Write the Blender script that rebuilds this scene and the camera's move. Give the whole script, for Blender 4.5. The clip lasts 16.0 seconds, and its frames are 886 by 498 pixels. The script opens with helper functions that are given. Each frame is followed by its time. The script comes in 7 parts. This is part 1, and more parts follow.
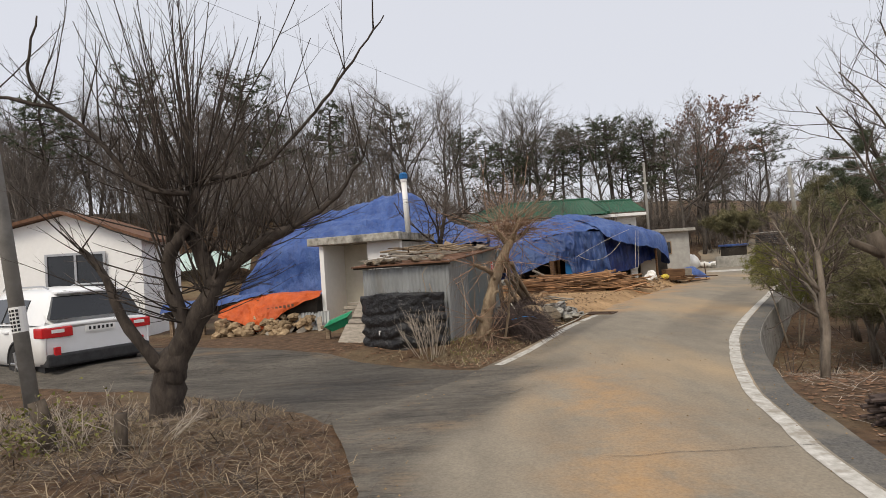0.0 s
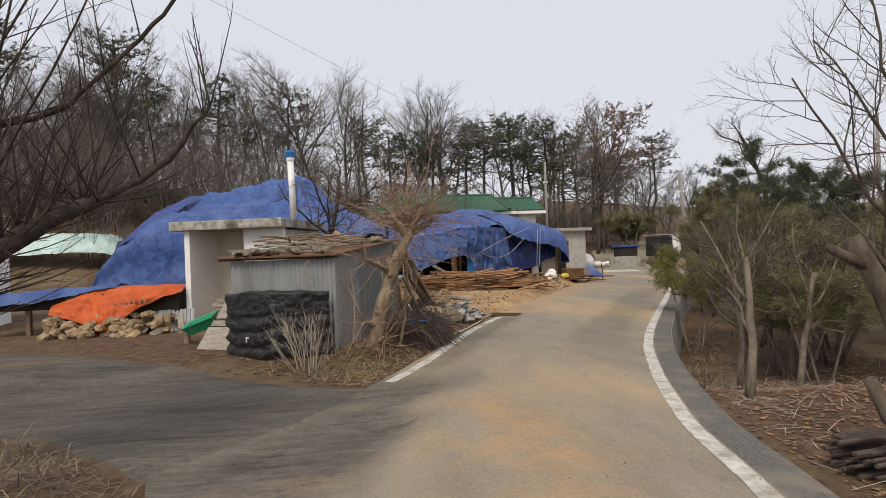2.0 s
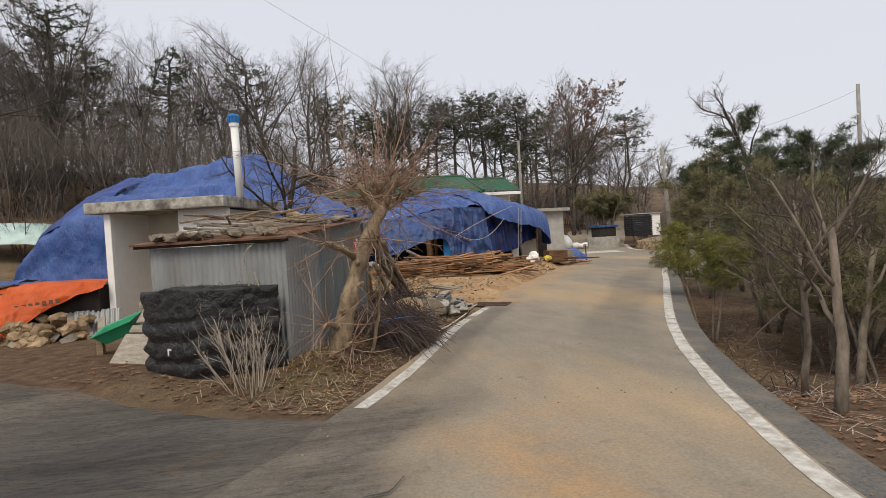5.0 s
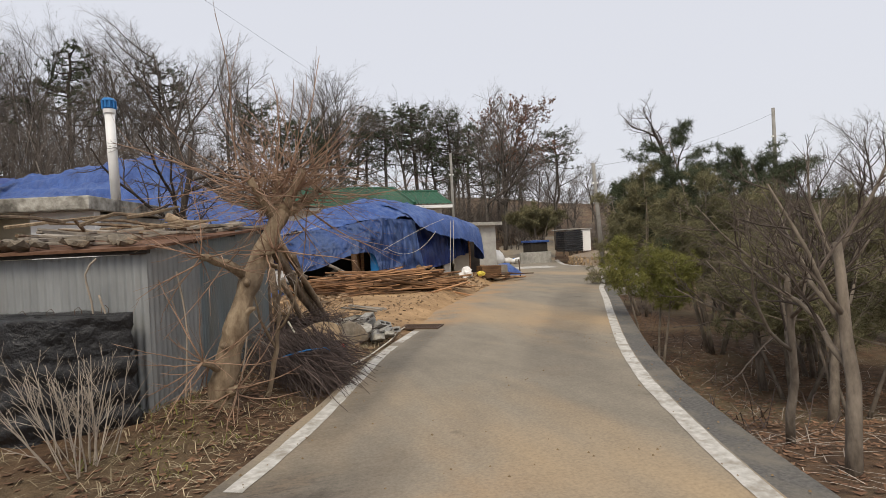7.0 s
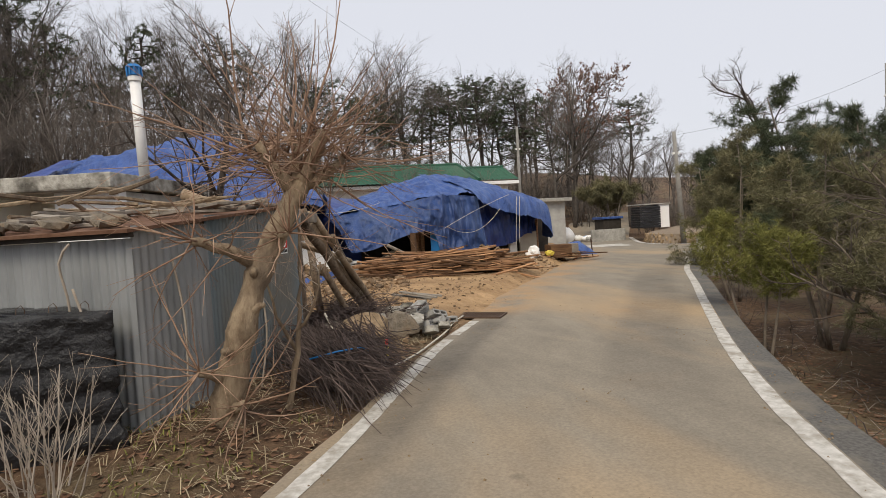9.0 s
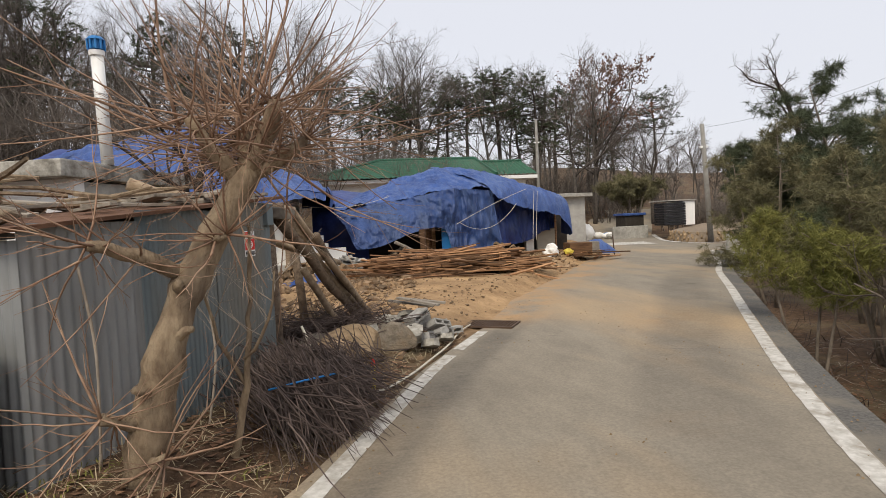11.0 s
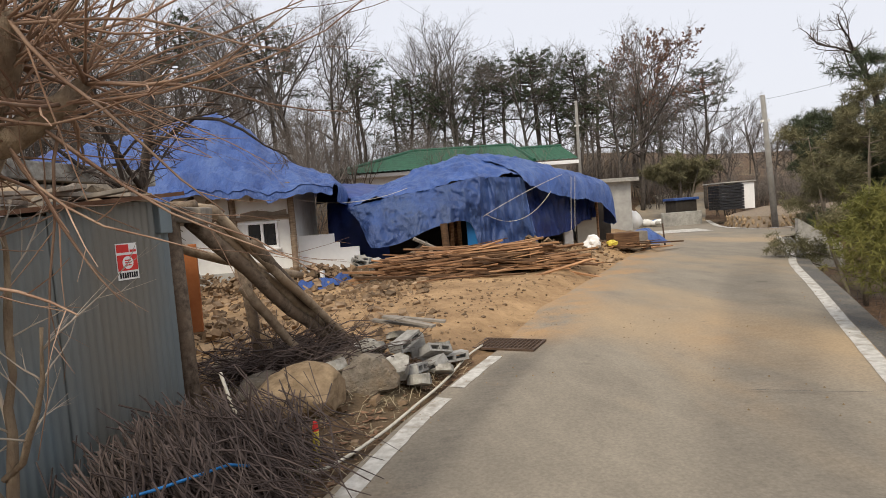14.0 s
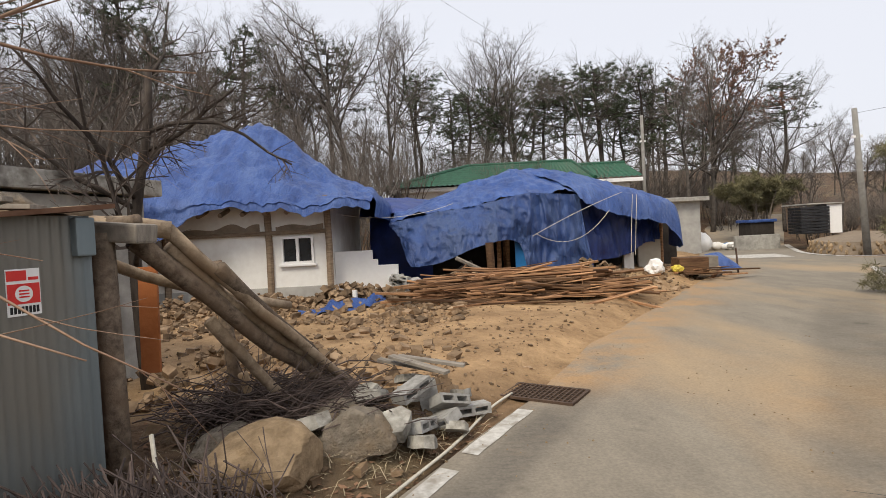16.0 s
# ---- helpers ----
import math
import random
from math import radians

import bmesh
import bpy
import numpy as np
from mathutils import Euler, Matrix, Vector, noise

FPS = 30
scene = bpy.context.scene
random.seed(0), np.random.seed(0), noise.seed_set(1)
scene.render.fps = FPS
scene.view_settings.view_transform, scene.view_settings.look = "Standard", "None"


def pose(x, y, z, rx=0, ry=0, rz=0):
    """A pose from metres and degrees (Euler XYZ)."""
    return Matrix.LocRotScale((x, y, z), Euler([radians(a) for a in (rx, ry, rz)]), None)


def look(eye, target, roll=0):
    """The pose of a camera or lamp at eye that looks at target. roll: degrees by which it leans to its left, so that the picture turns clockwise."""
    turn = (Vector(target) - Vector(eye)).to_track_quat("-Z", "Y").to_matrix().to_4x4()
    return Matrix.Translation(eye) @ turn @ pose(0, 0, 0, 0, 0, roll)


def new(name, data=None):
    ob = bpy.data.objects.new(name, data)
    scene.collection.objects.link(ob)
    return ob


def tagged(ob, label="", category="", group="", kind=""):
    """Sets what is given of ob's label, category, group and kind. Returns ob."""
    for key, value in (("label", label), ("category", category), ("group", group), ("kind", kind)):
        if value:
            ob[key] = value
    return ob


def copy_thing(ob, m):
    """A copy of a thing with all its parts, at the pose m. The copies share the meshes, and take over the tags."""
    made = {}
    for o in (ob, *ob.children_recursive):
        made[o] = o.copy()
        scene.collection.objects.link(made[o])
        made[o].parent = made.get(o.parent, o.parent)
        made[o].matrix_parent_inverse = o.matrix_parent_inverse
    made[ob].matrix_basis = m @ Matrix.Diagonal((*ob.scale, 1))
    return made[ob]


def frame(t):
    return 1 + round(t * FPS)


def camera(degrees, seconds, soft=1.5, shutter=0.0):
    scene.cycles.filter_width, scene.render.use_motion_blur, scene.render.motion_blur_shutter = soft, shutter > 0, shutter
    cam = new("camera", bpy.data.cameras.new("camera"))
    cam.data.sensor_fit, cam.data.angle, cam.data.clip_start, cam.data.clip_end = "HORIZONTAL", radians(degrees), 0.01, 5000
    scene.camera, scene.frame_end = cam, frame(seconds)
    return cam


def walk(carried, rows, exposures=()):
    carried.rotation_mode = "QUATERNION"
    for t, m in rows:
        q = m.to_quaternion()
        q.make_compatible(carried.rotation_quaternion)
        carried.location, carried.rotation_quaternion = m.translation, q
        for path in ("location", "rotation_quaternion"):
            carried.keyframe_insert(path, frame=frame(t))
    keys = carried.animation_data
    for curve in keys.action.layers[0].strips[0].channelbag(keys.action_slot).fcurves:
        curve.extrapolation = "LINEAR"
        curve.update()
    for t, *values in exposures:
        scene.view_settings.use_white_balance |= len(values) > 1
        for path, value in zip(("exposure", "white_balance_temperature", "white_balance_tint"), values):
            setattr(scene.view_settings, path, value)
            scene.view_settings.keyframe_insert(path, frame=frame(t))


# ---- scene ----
cam = camera(76.0, 16.0, 0.7)
PATH = [
    (0, (0.199, -0.852, 1.614), (0.16, 1.147, 1.66), -3.9),
    (0.5, (0.263, -0.42, 1.616), (0.377, 1.577, 1.592), -2.5),
    (1, (0.286, -0.017, 1.588), (0.465, 1.975, 1.521), -1.7),
    (1.5, (0.301, 0.316, 1.608), (0.559, 2.299, 1.56), -2.9),
    (2, (0.379, 0.63, 1.634), (0.685, 2.606, 1.637), -2.1),
    (2.5, (0.387, 0.972, 1.62), (0.654, 2.954, 1.6), -1.8),
    (3, (0.37, 1.234, 1.603), (0.655, 3.214, 1.559), -2.4),
    (3.5, (0.43, 1.579, 1.625), (0.812, 3.541, 1.547), -2.3),
    (6, (0.634, 3.229, 1.526), (1.071, 5.18, 1.495), -4.2),
    (6.5, (0.794, 3.616, 1.536), (1.362, 5.533, 1.506), -3.6),
    (7, (0.921, 3.831, 1.536), (1.565, 5.724, 1.519), -2.7),
    (7.5, (1.06, 4.109, 1.542), (1.779, 5.974, 1.595), -2.0),
    (8, (1.142, 4.366, 1.571), (1.766, 6.265, 1.624), -2.7),
    (8.5, (1.268, 4.653, 1.537), (1.732, 6.597, 1.468), -3.8),
    (11, (1.772, 5.944, 1.566), (2.122, 7.91, 1.467), -2.7),
    (11.5, (1.922, 6.07, 1.616), (2.237, 8.042, 1.519), -2.5),
    (12, (2.038, 6.406, 1.608), (2.315, 8.386, 1.538), -1.4),
    (12.5, (2.21, 6.655, 1.594), (2.492, 8.631, 1.466), -3.2),
    (13, (2.367, 6.91, 1.605), (2.577, 8.895, 1.471), -2.7),
    (13.5, (2.441, 7.237, 1.6), (2.596, 9.226, 1.464), -3.5),
    (14, (2.558, 7.531, 1.583), (2.751, 9.518, 1.462), -4.4),
    (14.5, (2.711, 7.713, 1.622), (2.931, 9.7, 1.569), -3.1),
    (15, (2.774, 7.949, 1.628), (2.913, 9.943, 1.552), -3.3),
    (15.5, (2.883, 8.192, 1.608), (2.925, 10.191, 1.574), -3.9),
    (16, (2.986, 8.487, 1.619), (2.975, 10.486, 1.565), -3.0),
]
walk(cam, [(t, look(eye, target, roll)) for t, eye, target, roll in PATH], [(0, 0.03), (8, 0.05), (11, 0.15), (16, 0.24)])

# ---- sky and sun: thin high overcast, soft light ----
world = bpy.data.worlds.new("world")
scene.world = world
world.use_nodes = True
wn = world.node_tree.nodes
wl = world.node_tree.links
sky = wn.new("ShaderNodeTexSky")
sky.sky_type = "NISHITA"
sky.sun_disc = False
sky.sun_elevation = radians(49.6)
sky.sun_rotation = radians(150)
sky.air_density, sky.dust_density, sky.ozone_density = 1.0, 4.0, 1.0
# a veil of even cloud over the clear sky
veil = wn.new("ShaderNodeMix")
veil.data_type = "RGBA"
veil.inputs[0].default_value = 0.86
veil.inputs[7].default_value = (6.7, 6.78, 7.25, 1)
wl.new(sky.outputs[0], veil.inputs[6])
wl.new(veil.outputs[2], wn["Background"].inputs[0])
wn["Background"].inputs[1].default_value = 0.118
sun = new("sun", bpy.data.lights.new("sun", "SUN"))
sun.data.energy = 2.3
sun.data.angle = radians(24)
sun.data.color = (1.0, 0.9, 0.74)
sun.matrix_world = look((0, 0, 30), (13, 22, 0))
scene.view_settings.exposure = 0.0
# ---- materials ----
def mat(name, c1, c2=None, scale=4.0, rough=0.8, metal=0.0, bump=0.3, bscale=None, detail=6.0, c3=None, s3=0.6,
        rnd=0.0, spec=0.3, dist=0.02, stretch=(1, 1, 1), island=False, lo=0.35, hi=0.65):
    """Noise-mixed surface: c1 to c2 at one scale, blotches of c3 at a larger one, fine relief."""
    m = bpy.data.materials.new(name)
    m.use_nodes = True
    n, l = m.node_tree.nodes, m.node_tree.links
    b = n["Principled BSDF"]
    b.inputs["Roughness"].default_value = rough
    b.inputs["Metallic"].default_value = metal
    b.inputs["Specular IOR Level"].default_value = spec
    co = n.new("ShaderNodeTexCoord")
    mp = n.new("ShaderNodeMapping")
    mp.inputs["Scale"].default_value = stretch
    l.new(co.outputs["Object"], mp.inputs["Vector"])

    def noisy(s, det):
        t = n.new("ShaderNodeTexNoise")
        t.inputs["Scale"].default_value = s
        t.inputs["Detail"].default_value = det
        t.inputs["Roughness"].default_value = 0.62
        l.new(mp.outputs[0], t.inputs["Vector"])
        return t

    def ramp(src, a, z):
        r = n.new("ShaderNodeMapRange")
        r.inputs[1].default_value, r.inputs[2].default_value = a, z
        l.new(src, r.inputs[0])
        return r.outputs[0]

    def mixed(f, a, z):
        x = n.new("ShaderNodeMix")
        x.data_type = "RGBA"
        if isinstance(f, float):
            x.inputs[0].default_value = f
        else:
            l.new(f, x.inputs[0])
        for v, k in ((a, 6), (z, 7)):
            if isinstance(v, tuple):
                x.inputs[k].default_value = (*v, 1)
            else:
                l.new(v, x.inputs[k])
        return x.outputs[2]

    fine = noisy(scale, detail)
    col = mixed(ramp(fine.outputs["Fac"], lo, hi), c1, c2 or c1)
    if c3:
        col = mixed(ramp(noisy(s3, 4).outputs["Fac"], 0.48, 0.66), col, c3)
    if rnd:
        src = n.new("ShaderNodeNewGeometry").outputs["Random Per Island"] if island else n.new("ShaderNodeObjectInfo").outputs["Random"]
        hv = n.new("ShaderNodeHueSaturation")
        l.new(ramp(src, 0.0, 1.0), hv.inputs["Value"])
        hv.inputs["Value"].links[0].from_node.inputs[3].default_value = 1 - rnd
        hv.inputs["Value"].links[0].from_node.inputs[4].default_value = 1 + rnd
        l.new(col, hv.inputs["Color"])
        col = hv.outputs[0]
    l.new(col, b.inputs["Base Color"])
    if bump:
        bp = n.new("ShaderNodeBump")
        bp.inputs["Strength"].default_value = bump
        bp.inputs["Distance"].default_value = dist
        l.new(noisy(bscale or scale * 3, 8).outputs["Fac"], bp.inputs["Height"])
        l.new(bp.outputs[0], b.inputs["Normal"])
    return m


M = {}
M["road"] = mat("worn_concrete_road", (0.205, 0.178, 0.14), (0.26, 0.226, 0.176), 1.6, 0.9, bump=0.25, bscale=60, dist=0.006, c3=(0.36, 0.27, 0.17), s3=0.22, stretch=(1.5, 0.5, 1))
M["asphalt"] = mat("grey_asphalt", (0.085, 0.08, 0.074), (0.15, 0.142, 0.13), 34, 0.9, bump=0.5, bscale=120, dist=0.008, c3=(0.19, 0.168, 0.135), s3=1.4)
M["drive"] = mat("dark_packed_driveway", (0.036, 0.033, 0.03), (0.105, 0.092, 0.076), 2.6, 0.95, bump=0.9, bscale=14, dist=0.03, c3=(0.14, 0.11, 0.075), s3=0.8, stretch=(0.45, 1.8, 1))
M["line"] = mat("worn_white_road_paint", (0.4, 0.38, 0.34), (0.6, 0.58, 0.54), 14, 0.85, bump=0.3, bscale=60, dist=0.004, c3=(0.3, 0.27, 0.225), s3=5.0)
M["concrete"] = mat("weathered_concrete", (0.3, 0.29, 0.26), (0.44, 0.42, 0.38), 5, 0.9, bump=0.4, bscale=30, c3=(0.2, 0.19, 0.17), s3=0.9)
M["slab"] = mat("lichened_concrete_slab", (0.2, 0.185, 0.155), (0.5, 0.48, 0.43), 7, 0.95, bump=0.8, bscale=25, c3=(0.1, 0.092, 0.078), s3=2.2)
M["plaster"] = mat("white_plaster", (0.72, 0.7, 0.66), (0.8, 0.79, 0.75), 4, 0.85, bump=0.15, c3=(0.58, 0.54, 0.48), s3=0.7)
M["cream"] = mat("cream_wall_paint", (0.62, 0.58, 0.48), (0.7, 0.66, 0.56), 4, 0.85, bump=0.15, c3=(0.5, 0.45, 0.36), s3=0.6)
M["grey_render"] = mat("grey_cement_render", (0.33, 0.32, 0.3), (0.42, 0.41, 0.38), 3, 0.9, bump=0.3)
M["tin"] = mat("galvanised_corrugated_iron", (0.26, 0.27, 0.27), (0.36, 0.37, 0.37), 3, 0.55, 0.45, bump=0.1, c3=(0.22, 0.2, 0.17), s3=0.9, stretch=(1, 1, 0.25))
M["tin_paint"] = mat("blue_grey_painted_iron", (0.15, 0.19, 0.21), (0.21, 0.25, 0.265), 3, 0.5, 0.3, bump=0.1, c3=(0.2, 0.19, 0.165), s3=0.8, stretch=(1, 1, 0.25))
M["rust"] = mat("rusty_iron_sheet", (0.12, 0.06, 0.035), (0.2, 0.11, 0.07), 8, 0.85, 0.2, bump=0.3)
M["tarp"] = mat("blue_woven_tarpaulin", (0.022, 0.056, 0.2), (0.045, 0.105, 0.33), 1.6, 0.45, bump=1.0, bscale=4.2, dist=0.1, c3=(0.062, 0.115, 0.3), s3=0.8, spec=0.5, stretch=(1.7, 0.6, 0.8))
# deep blue sheets; on recessed ones the colour also holds the shade
M["tarp_dark"] = mat("deep_and_shaded_blue_tarpaulin", (0.012, 0.027, 0.13), (0.022, 0.05, 0.22), 2.0, 0.42, bump=0.5, bscale=5, dist=0.03, spec=0.5)
# tarpaulin blue darkened by the shade on the upright front
M["tarp_front_shade"] = mat("front_shaded_blue_tarpaulin", (0.014, 0.036, 0.13), (0.03, 0.07, 0.215), 1.4, 0.45, bump=1.0, bscale=4.5, dist=0.08, c3=(0.038, 0.07, 0.17), s3=0.9, spec=0.5, stretch=(1.7, 0.6, 0.8))
M["orange"] = mat("orange_tarpaulin", (0.42, 0.066, 0.01), (0.58, 0.11, 0.02), 3, 0.5, bump=0.8, bscale=7, dist=0.05)
M["rust_orange"] = mat("faded_orange_paint", (0.32, 0.1, 0.03), (0.42, 0.15, 0.05), 6, 0.8, bump=0.3, c3=(0.2, 0.09, 0.05))
M["black"] = mat("black_plastic_sheet", (0.007, 0.007, 0.008), (0.013, 0.013, 0.015), 4, 0.3, bump=1.0, bscale=9, dist=0.05, spec=0.5)
M["dirt"] = mat("tan_dug_soil", (0.25, 0.15, 0.07), (0.42, 0.27, 0.135), 3.5, 0.95, bump=0.6, bscale=25, dist=0.03, c3=(0.24, 0.155, 0.085), s3=0.5)
M["wood"] = mat("weathered_timber", (0.17, 0.12, 0.08), (0.3, 0.225, 0.155), 6, 0.85, bump=0.4, stretch=(1, 1, 6), rnd=0.25)
M["grey_wood"] = mat("grey_weathered_timber", (0.2, 0.175, 0.145), (0.34, 0.3, 0.25), 6, 0.85, bump=0.4, stretch=(1, 6, 1), rnd=0.2)
M["log"] = mat("weathered_round_log", (0.07, 0.05, 0.036), (0.21, 0.16, 0.115), 18, 0.9, bump=0.7, bscale=40, dist=0.012, c3=(0.15, 0.105, 0.07), s3=3, rnd=0.25)
M["log_pale"] = mat("pale_bare_log", (0.2, 0.145, 0.095), (0.4, 0.31, 0.215), 14, 0.9, bump=0.6, bscale=40, dist=0.01, c3=(0.26, 0.18, 0.11), s3=3, rnd=0.2)
M["bark_far"] = mat("far_tree_bark", (0.05, 0.043, 0.037), (0.11, 0.095, 0.082), 6, 0.95, bump=0.4)
M["plank"] = mat("orange_brown_lumber", (0.14, 0.07, 0.036), (0.36, 0.2, 0.1), 5, 0.8, bump=0.3, stretch=(0.4, 4, 4), rnd=0.7)
M["bark"] = mat("grey_brown_bark", (0.055, 0.042, 0.032), (0.12, 0.097, 0.075), 14, 0.95, bump=0.8, bscale=30, dist=0.015, stretch=(1, 1, 0.35))
M["bark_orchard"] = mat("orchard_bark", (0.12, 0.098, 0.077), (0.235, 0.195, 0.155), 14, 0.95, bump=0.8, bscale=30, dist=0.012, stretch=(1, 1, 0.35))
M["bark_dark"] = mat("dark_tree_bark", (0.032, 0.025, 0.021), (0.075, 0.06, 0.049), 14, 0.95, bump=0.8, bscale=30, dist=0.015, stretch=(1, 1, 0.35))
M["bark_tan"] = mat("tan_mulberry_bark", (0.17, 0.12, 0.078), (0.33, 0.255, 0.17), 16, 0.95, bump=1.0, bscale=22, dist=0.03, c3=(0.14, 0.105, 0.075), s3=3, stretch=(1, 1, 0.4))
M["twig_tan"] = mat("tan_shoots", (0.2, 0.115, 0.075), (0.36, 0.245, 0.17), 5, 0.85, bump=0, rnd=0.25, island=True)
M["twig"] = mat("grey_brown_twigs", (0.06, 0.046, 0.038), (0.12, 0.096, 0.08), 5, 0.9, bump=0, rnd=0.25, island=True)
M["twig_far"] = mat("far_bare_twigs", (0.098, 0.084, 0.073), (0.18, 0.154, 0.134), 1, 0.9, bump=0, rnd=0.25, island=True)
M["twig_pale"] = mat("pale_dry_stems", (0.3, 0.25, 0.2), (0.44, 0.38, 0.31), 5, 0.9, bump=0, rnd=0.2, island=True)
M["brush"] = mat("dark_cut_brushwood", (0.05, 0.036, 0.032), (0.115, 0.085, 0.074), 5, 0.75, bump=0, rnd=0.35, island=True)
M["needle"] = mat("pine_needles", (0.045, 0.058, 0.031), (0.085, 0.1, 0.054), 1, 0.8, bump=0, rnd=0.4, island=True)
M["needle_olive"] = mat("olive_pine_needles", (0.105, 0.099, 0.05), (0.195, 0.176, 0.093), 1, 0.8, bump=0, rnd=0.35, island=True)
M["needle_bright"] = mat("yellow_green_needles", (0.115, 0.12, 0.028), (0.195, 0.185, 0.05), 1, 0.8, bump=0, rnd=0.3, island=True)
M["rust_leaf"] = mat("rust_brown_leaves", (0.16, 0.075, 0.045), (0.23, 0.12, 0.075), 1, 0.85, bump=0, rnd=0.3, island=True)
M["leaf_litter"] = mat("dry_fallen_leaves", (0.13, 0.07, 0.042), (0.23, 0.135, 0.08), 1, 0.85, bump=0, rnd=0.4, island=True)
M["grass_dry"] = mat("dry_straw_grass", (0.3, 0.24, 0.15), (0.42, 0.35, 0.23), 1, 0.9, bump=0, rnd=0.3, island=True)
M["grass_dull"] = mat("grey_matted_straw", (0.17, 0.125, 0.08), (0.3, 0.235, 0.155), 1, 0.9, bump=0, rnd=0.45, island=True)
M["rock"] = mat("grey_brown_rock", (0.14, 0.118, 0.09), (0.27, 0.23, 0.18), 9, 0.95, bump=1.0, bscale=16, dist=0.05, c3=(0.19, 0.14, 0.09), s3=2.5, rnd=0.2)
M["stone"] = mat("tan_field_stone", (0.19, 0.132, 0.076), (0.37, 0.27, 0.165), 8, 0.95, bump=0.9, bscale=12, dist=0.03, rnd=0.25)
M["clod"] = mat("broken_stone_and_clods", (0.13, 0.085, 0.05), (0.3, 0.21, 0.13), 5, 0.95, bump=0.4, bscale=14, dist=0.03, rnd=0.4, island=True)
M["block"] = mat("concrete_block", (0.28, 0.27, 0.25), (0.42, 0.41, 0.385), 14, 0.9, bump=0.4, bscale=50, rnd=0.15)
M["green_roof"] = mat("green_glazed_roof_tile", (0.01, 0.07, 0.038), (0.02, 0.105, 0.058), 3, 0.4, bump=0.1, spec=0.5)
M["green_plastic"] = mat("green_plastic", (0.03, 0.28, 0.14), (0.04, 0.33, 0.17), 4, 0.4, bump=0.05)
M["blue_plastic"] = mat("blue_plastic", (0.02, 0.16, 0.42), (0.03, 0.2, 0.5), 4, 0.4, bump=0.05)
M["white_pipe"] = mat("white_pvc_pipe", (0.75, 0.75, 0.74), (0.8, 0.8, 0.79), 6, 0.4, bump=0.03, c3=(0.64, 0.62, 0.58), s3=1.5)
M["white_metal"] = mat("white_car_paint", (0.78, 0.79, 0.8), (0.8, 0.81, 0.82), 3, 0.18, bump=0, c3=(0.72, 0.71, 0.69), s3=0.9, spec=0.6)
M["rubber"] = mat("black_rubber", (0.02, 0.02, 0.02), (0.03, 0.03, 0.03), 10, 0.8, bump=0.1)
M["dark_trim"] = mat("dark_grey_plastic_trim", (0.03, 0.03, 0.032), (0.045, 0.045, 0.047), 10, 0.6, bump=0.1)
M["dark_glass"] = mat("dark_tinted_glass", (0.012, 0.014, 0.017), (0.018, 0.02, 0.024), 2, 0.06, bump=0, spec=0.6)
M["alloy"] = mat("silver_alloy", (0.5, 0.5, 0.5), (0.56, 0.56, 0.56), 5, 0.3, 0.9, bump=0)
M["red_lens"] = mat("red_lamp_lens", (0.5, 0.015, 0.02), (0.6, 0.02, 0.025), 5, 0.12, bump=0, spec=0.6)
M["iron"] = mat("rusty_iron_grating", (0.09, 0.06, 0.045), (0.15, 0.1, 0.07), 12, 0.7, 0.5, bump=0.2)
# near-black: shade of interiors and covered hollows put into the colour
M["dark"] = mat("near_black_interior_shade", (0.03, 0.025, 0.02), (0.05, 0.042, 0.035), 4, 0.95, bump=0.2)
M["pole"] = mat("grey_concrete_pole", (0.2, 0.19, 0.175), (0.29, 0.28, 0.26), 5, 0.85, bump=0.15, c3=(0.24, 0.225, 0.2), s3=1.2)
M["rope"] = mat("pale_rope", (0.5, 0.46, 0.38), (0.62, 0.58, 0.49), 20, 0.9, bump=0)
M["teal"] = mat("pale_green_vinyl_sheet", (0.36, 0.5, 0.47), (0.5, 0.63, 0.6), 2, 0.45, bump=0.5, bscale=6)
M["red_paint"] = mat("red_paint", (0.6, 0.03, 0.03), (0.66, 0.05, 0.04), 8, 0.6, bump=0)
M["white_paint"] = mat("white_paint", (0.78, 0.77, 0.75), (0.82, 0.81, 0.79), 8, 0.6, bump=0)
M["black_ink"] = mat("black_ink", (0.015, 0.015, 0.015), (0.02, 0.02, 0.02), 8, 0.6, bump=0)
M["yellow"] = mat("yellow_plastic", (0.6, 0.48, 0.06), (0.66, 0.54, 0.1), 8, 0.5, bump=0)
M["clay"] = mat("bare_mud_wall", (0.2, 0.155, 0.11), (0.28, 0.22, 0.16), 6, 0.95, bump=0.5)
# ---- mesh helpers ----
def mesh_of(name, verts, faces, material=None, smooth=False):
    me = bpy.data.meshes.new(name)
    me.from_pydata([tuple(v) for v in verts], [], faces)
    me.update()
    if smooth:
        me.polygons.foreach_set("use_smooth", [True] * len(me.polygons))
    if material:
        me.materials.append(material)
    return me


def part(name, data, material, parent=None, label="", smooth=False):
    """Links a bmesh, a (verts, faces) pair or a mesh as one object under a thing or part."""
    if isinstance(data, bmesh.types.BMesh):
        me = bpy.data.meshes.new(name)
        bmesh.ops.recalc_face_normals(data, faces=data.faces)
        data.to_mesh(me)
        data.free()
        me.materials.append(material)
        if smooth:
            me.polygons.foreach_set("use_smooth", [True] * len(me.polygons))
    elif isinstance(data, bpy.types.Mesh):
        me = data
    else:
        me = mesh_of(name, data[0], data[1], material, smooth)
    ob = new(name, me)
    if parent:
        ob.parent = parent
    if label:
        ob["label"] = label
    return ob


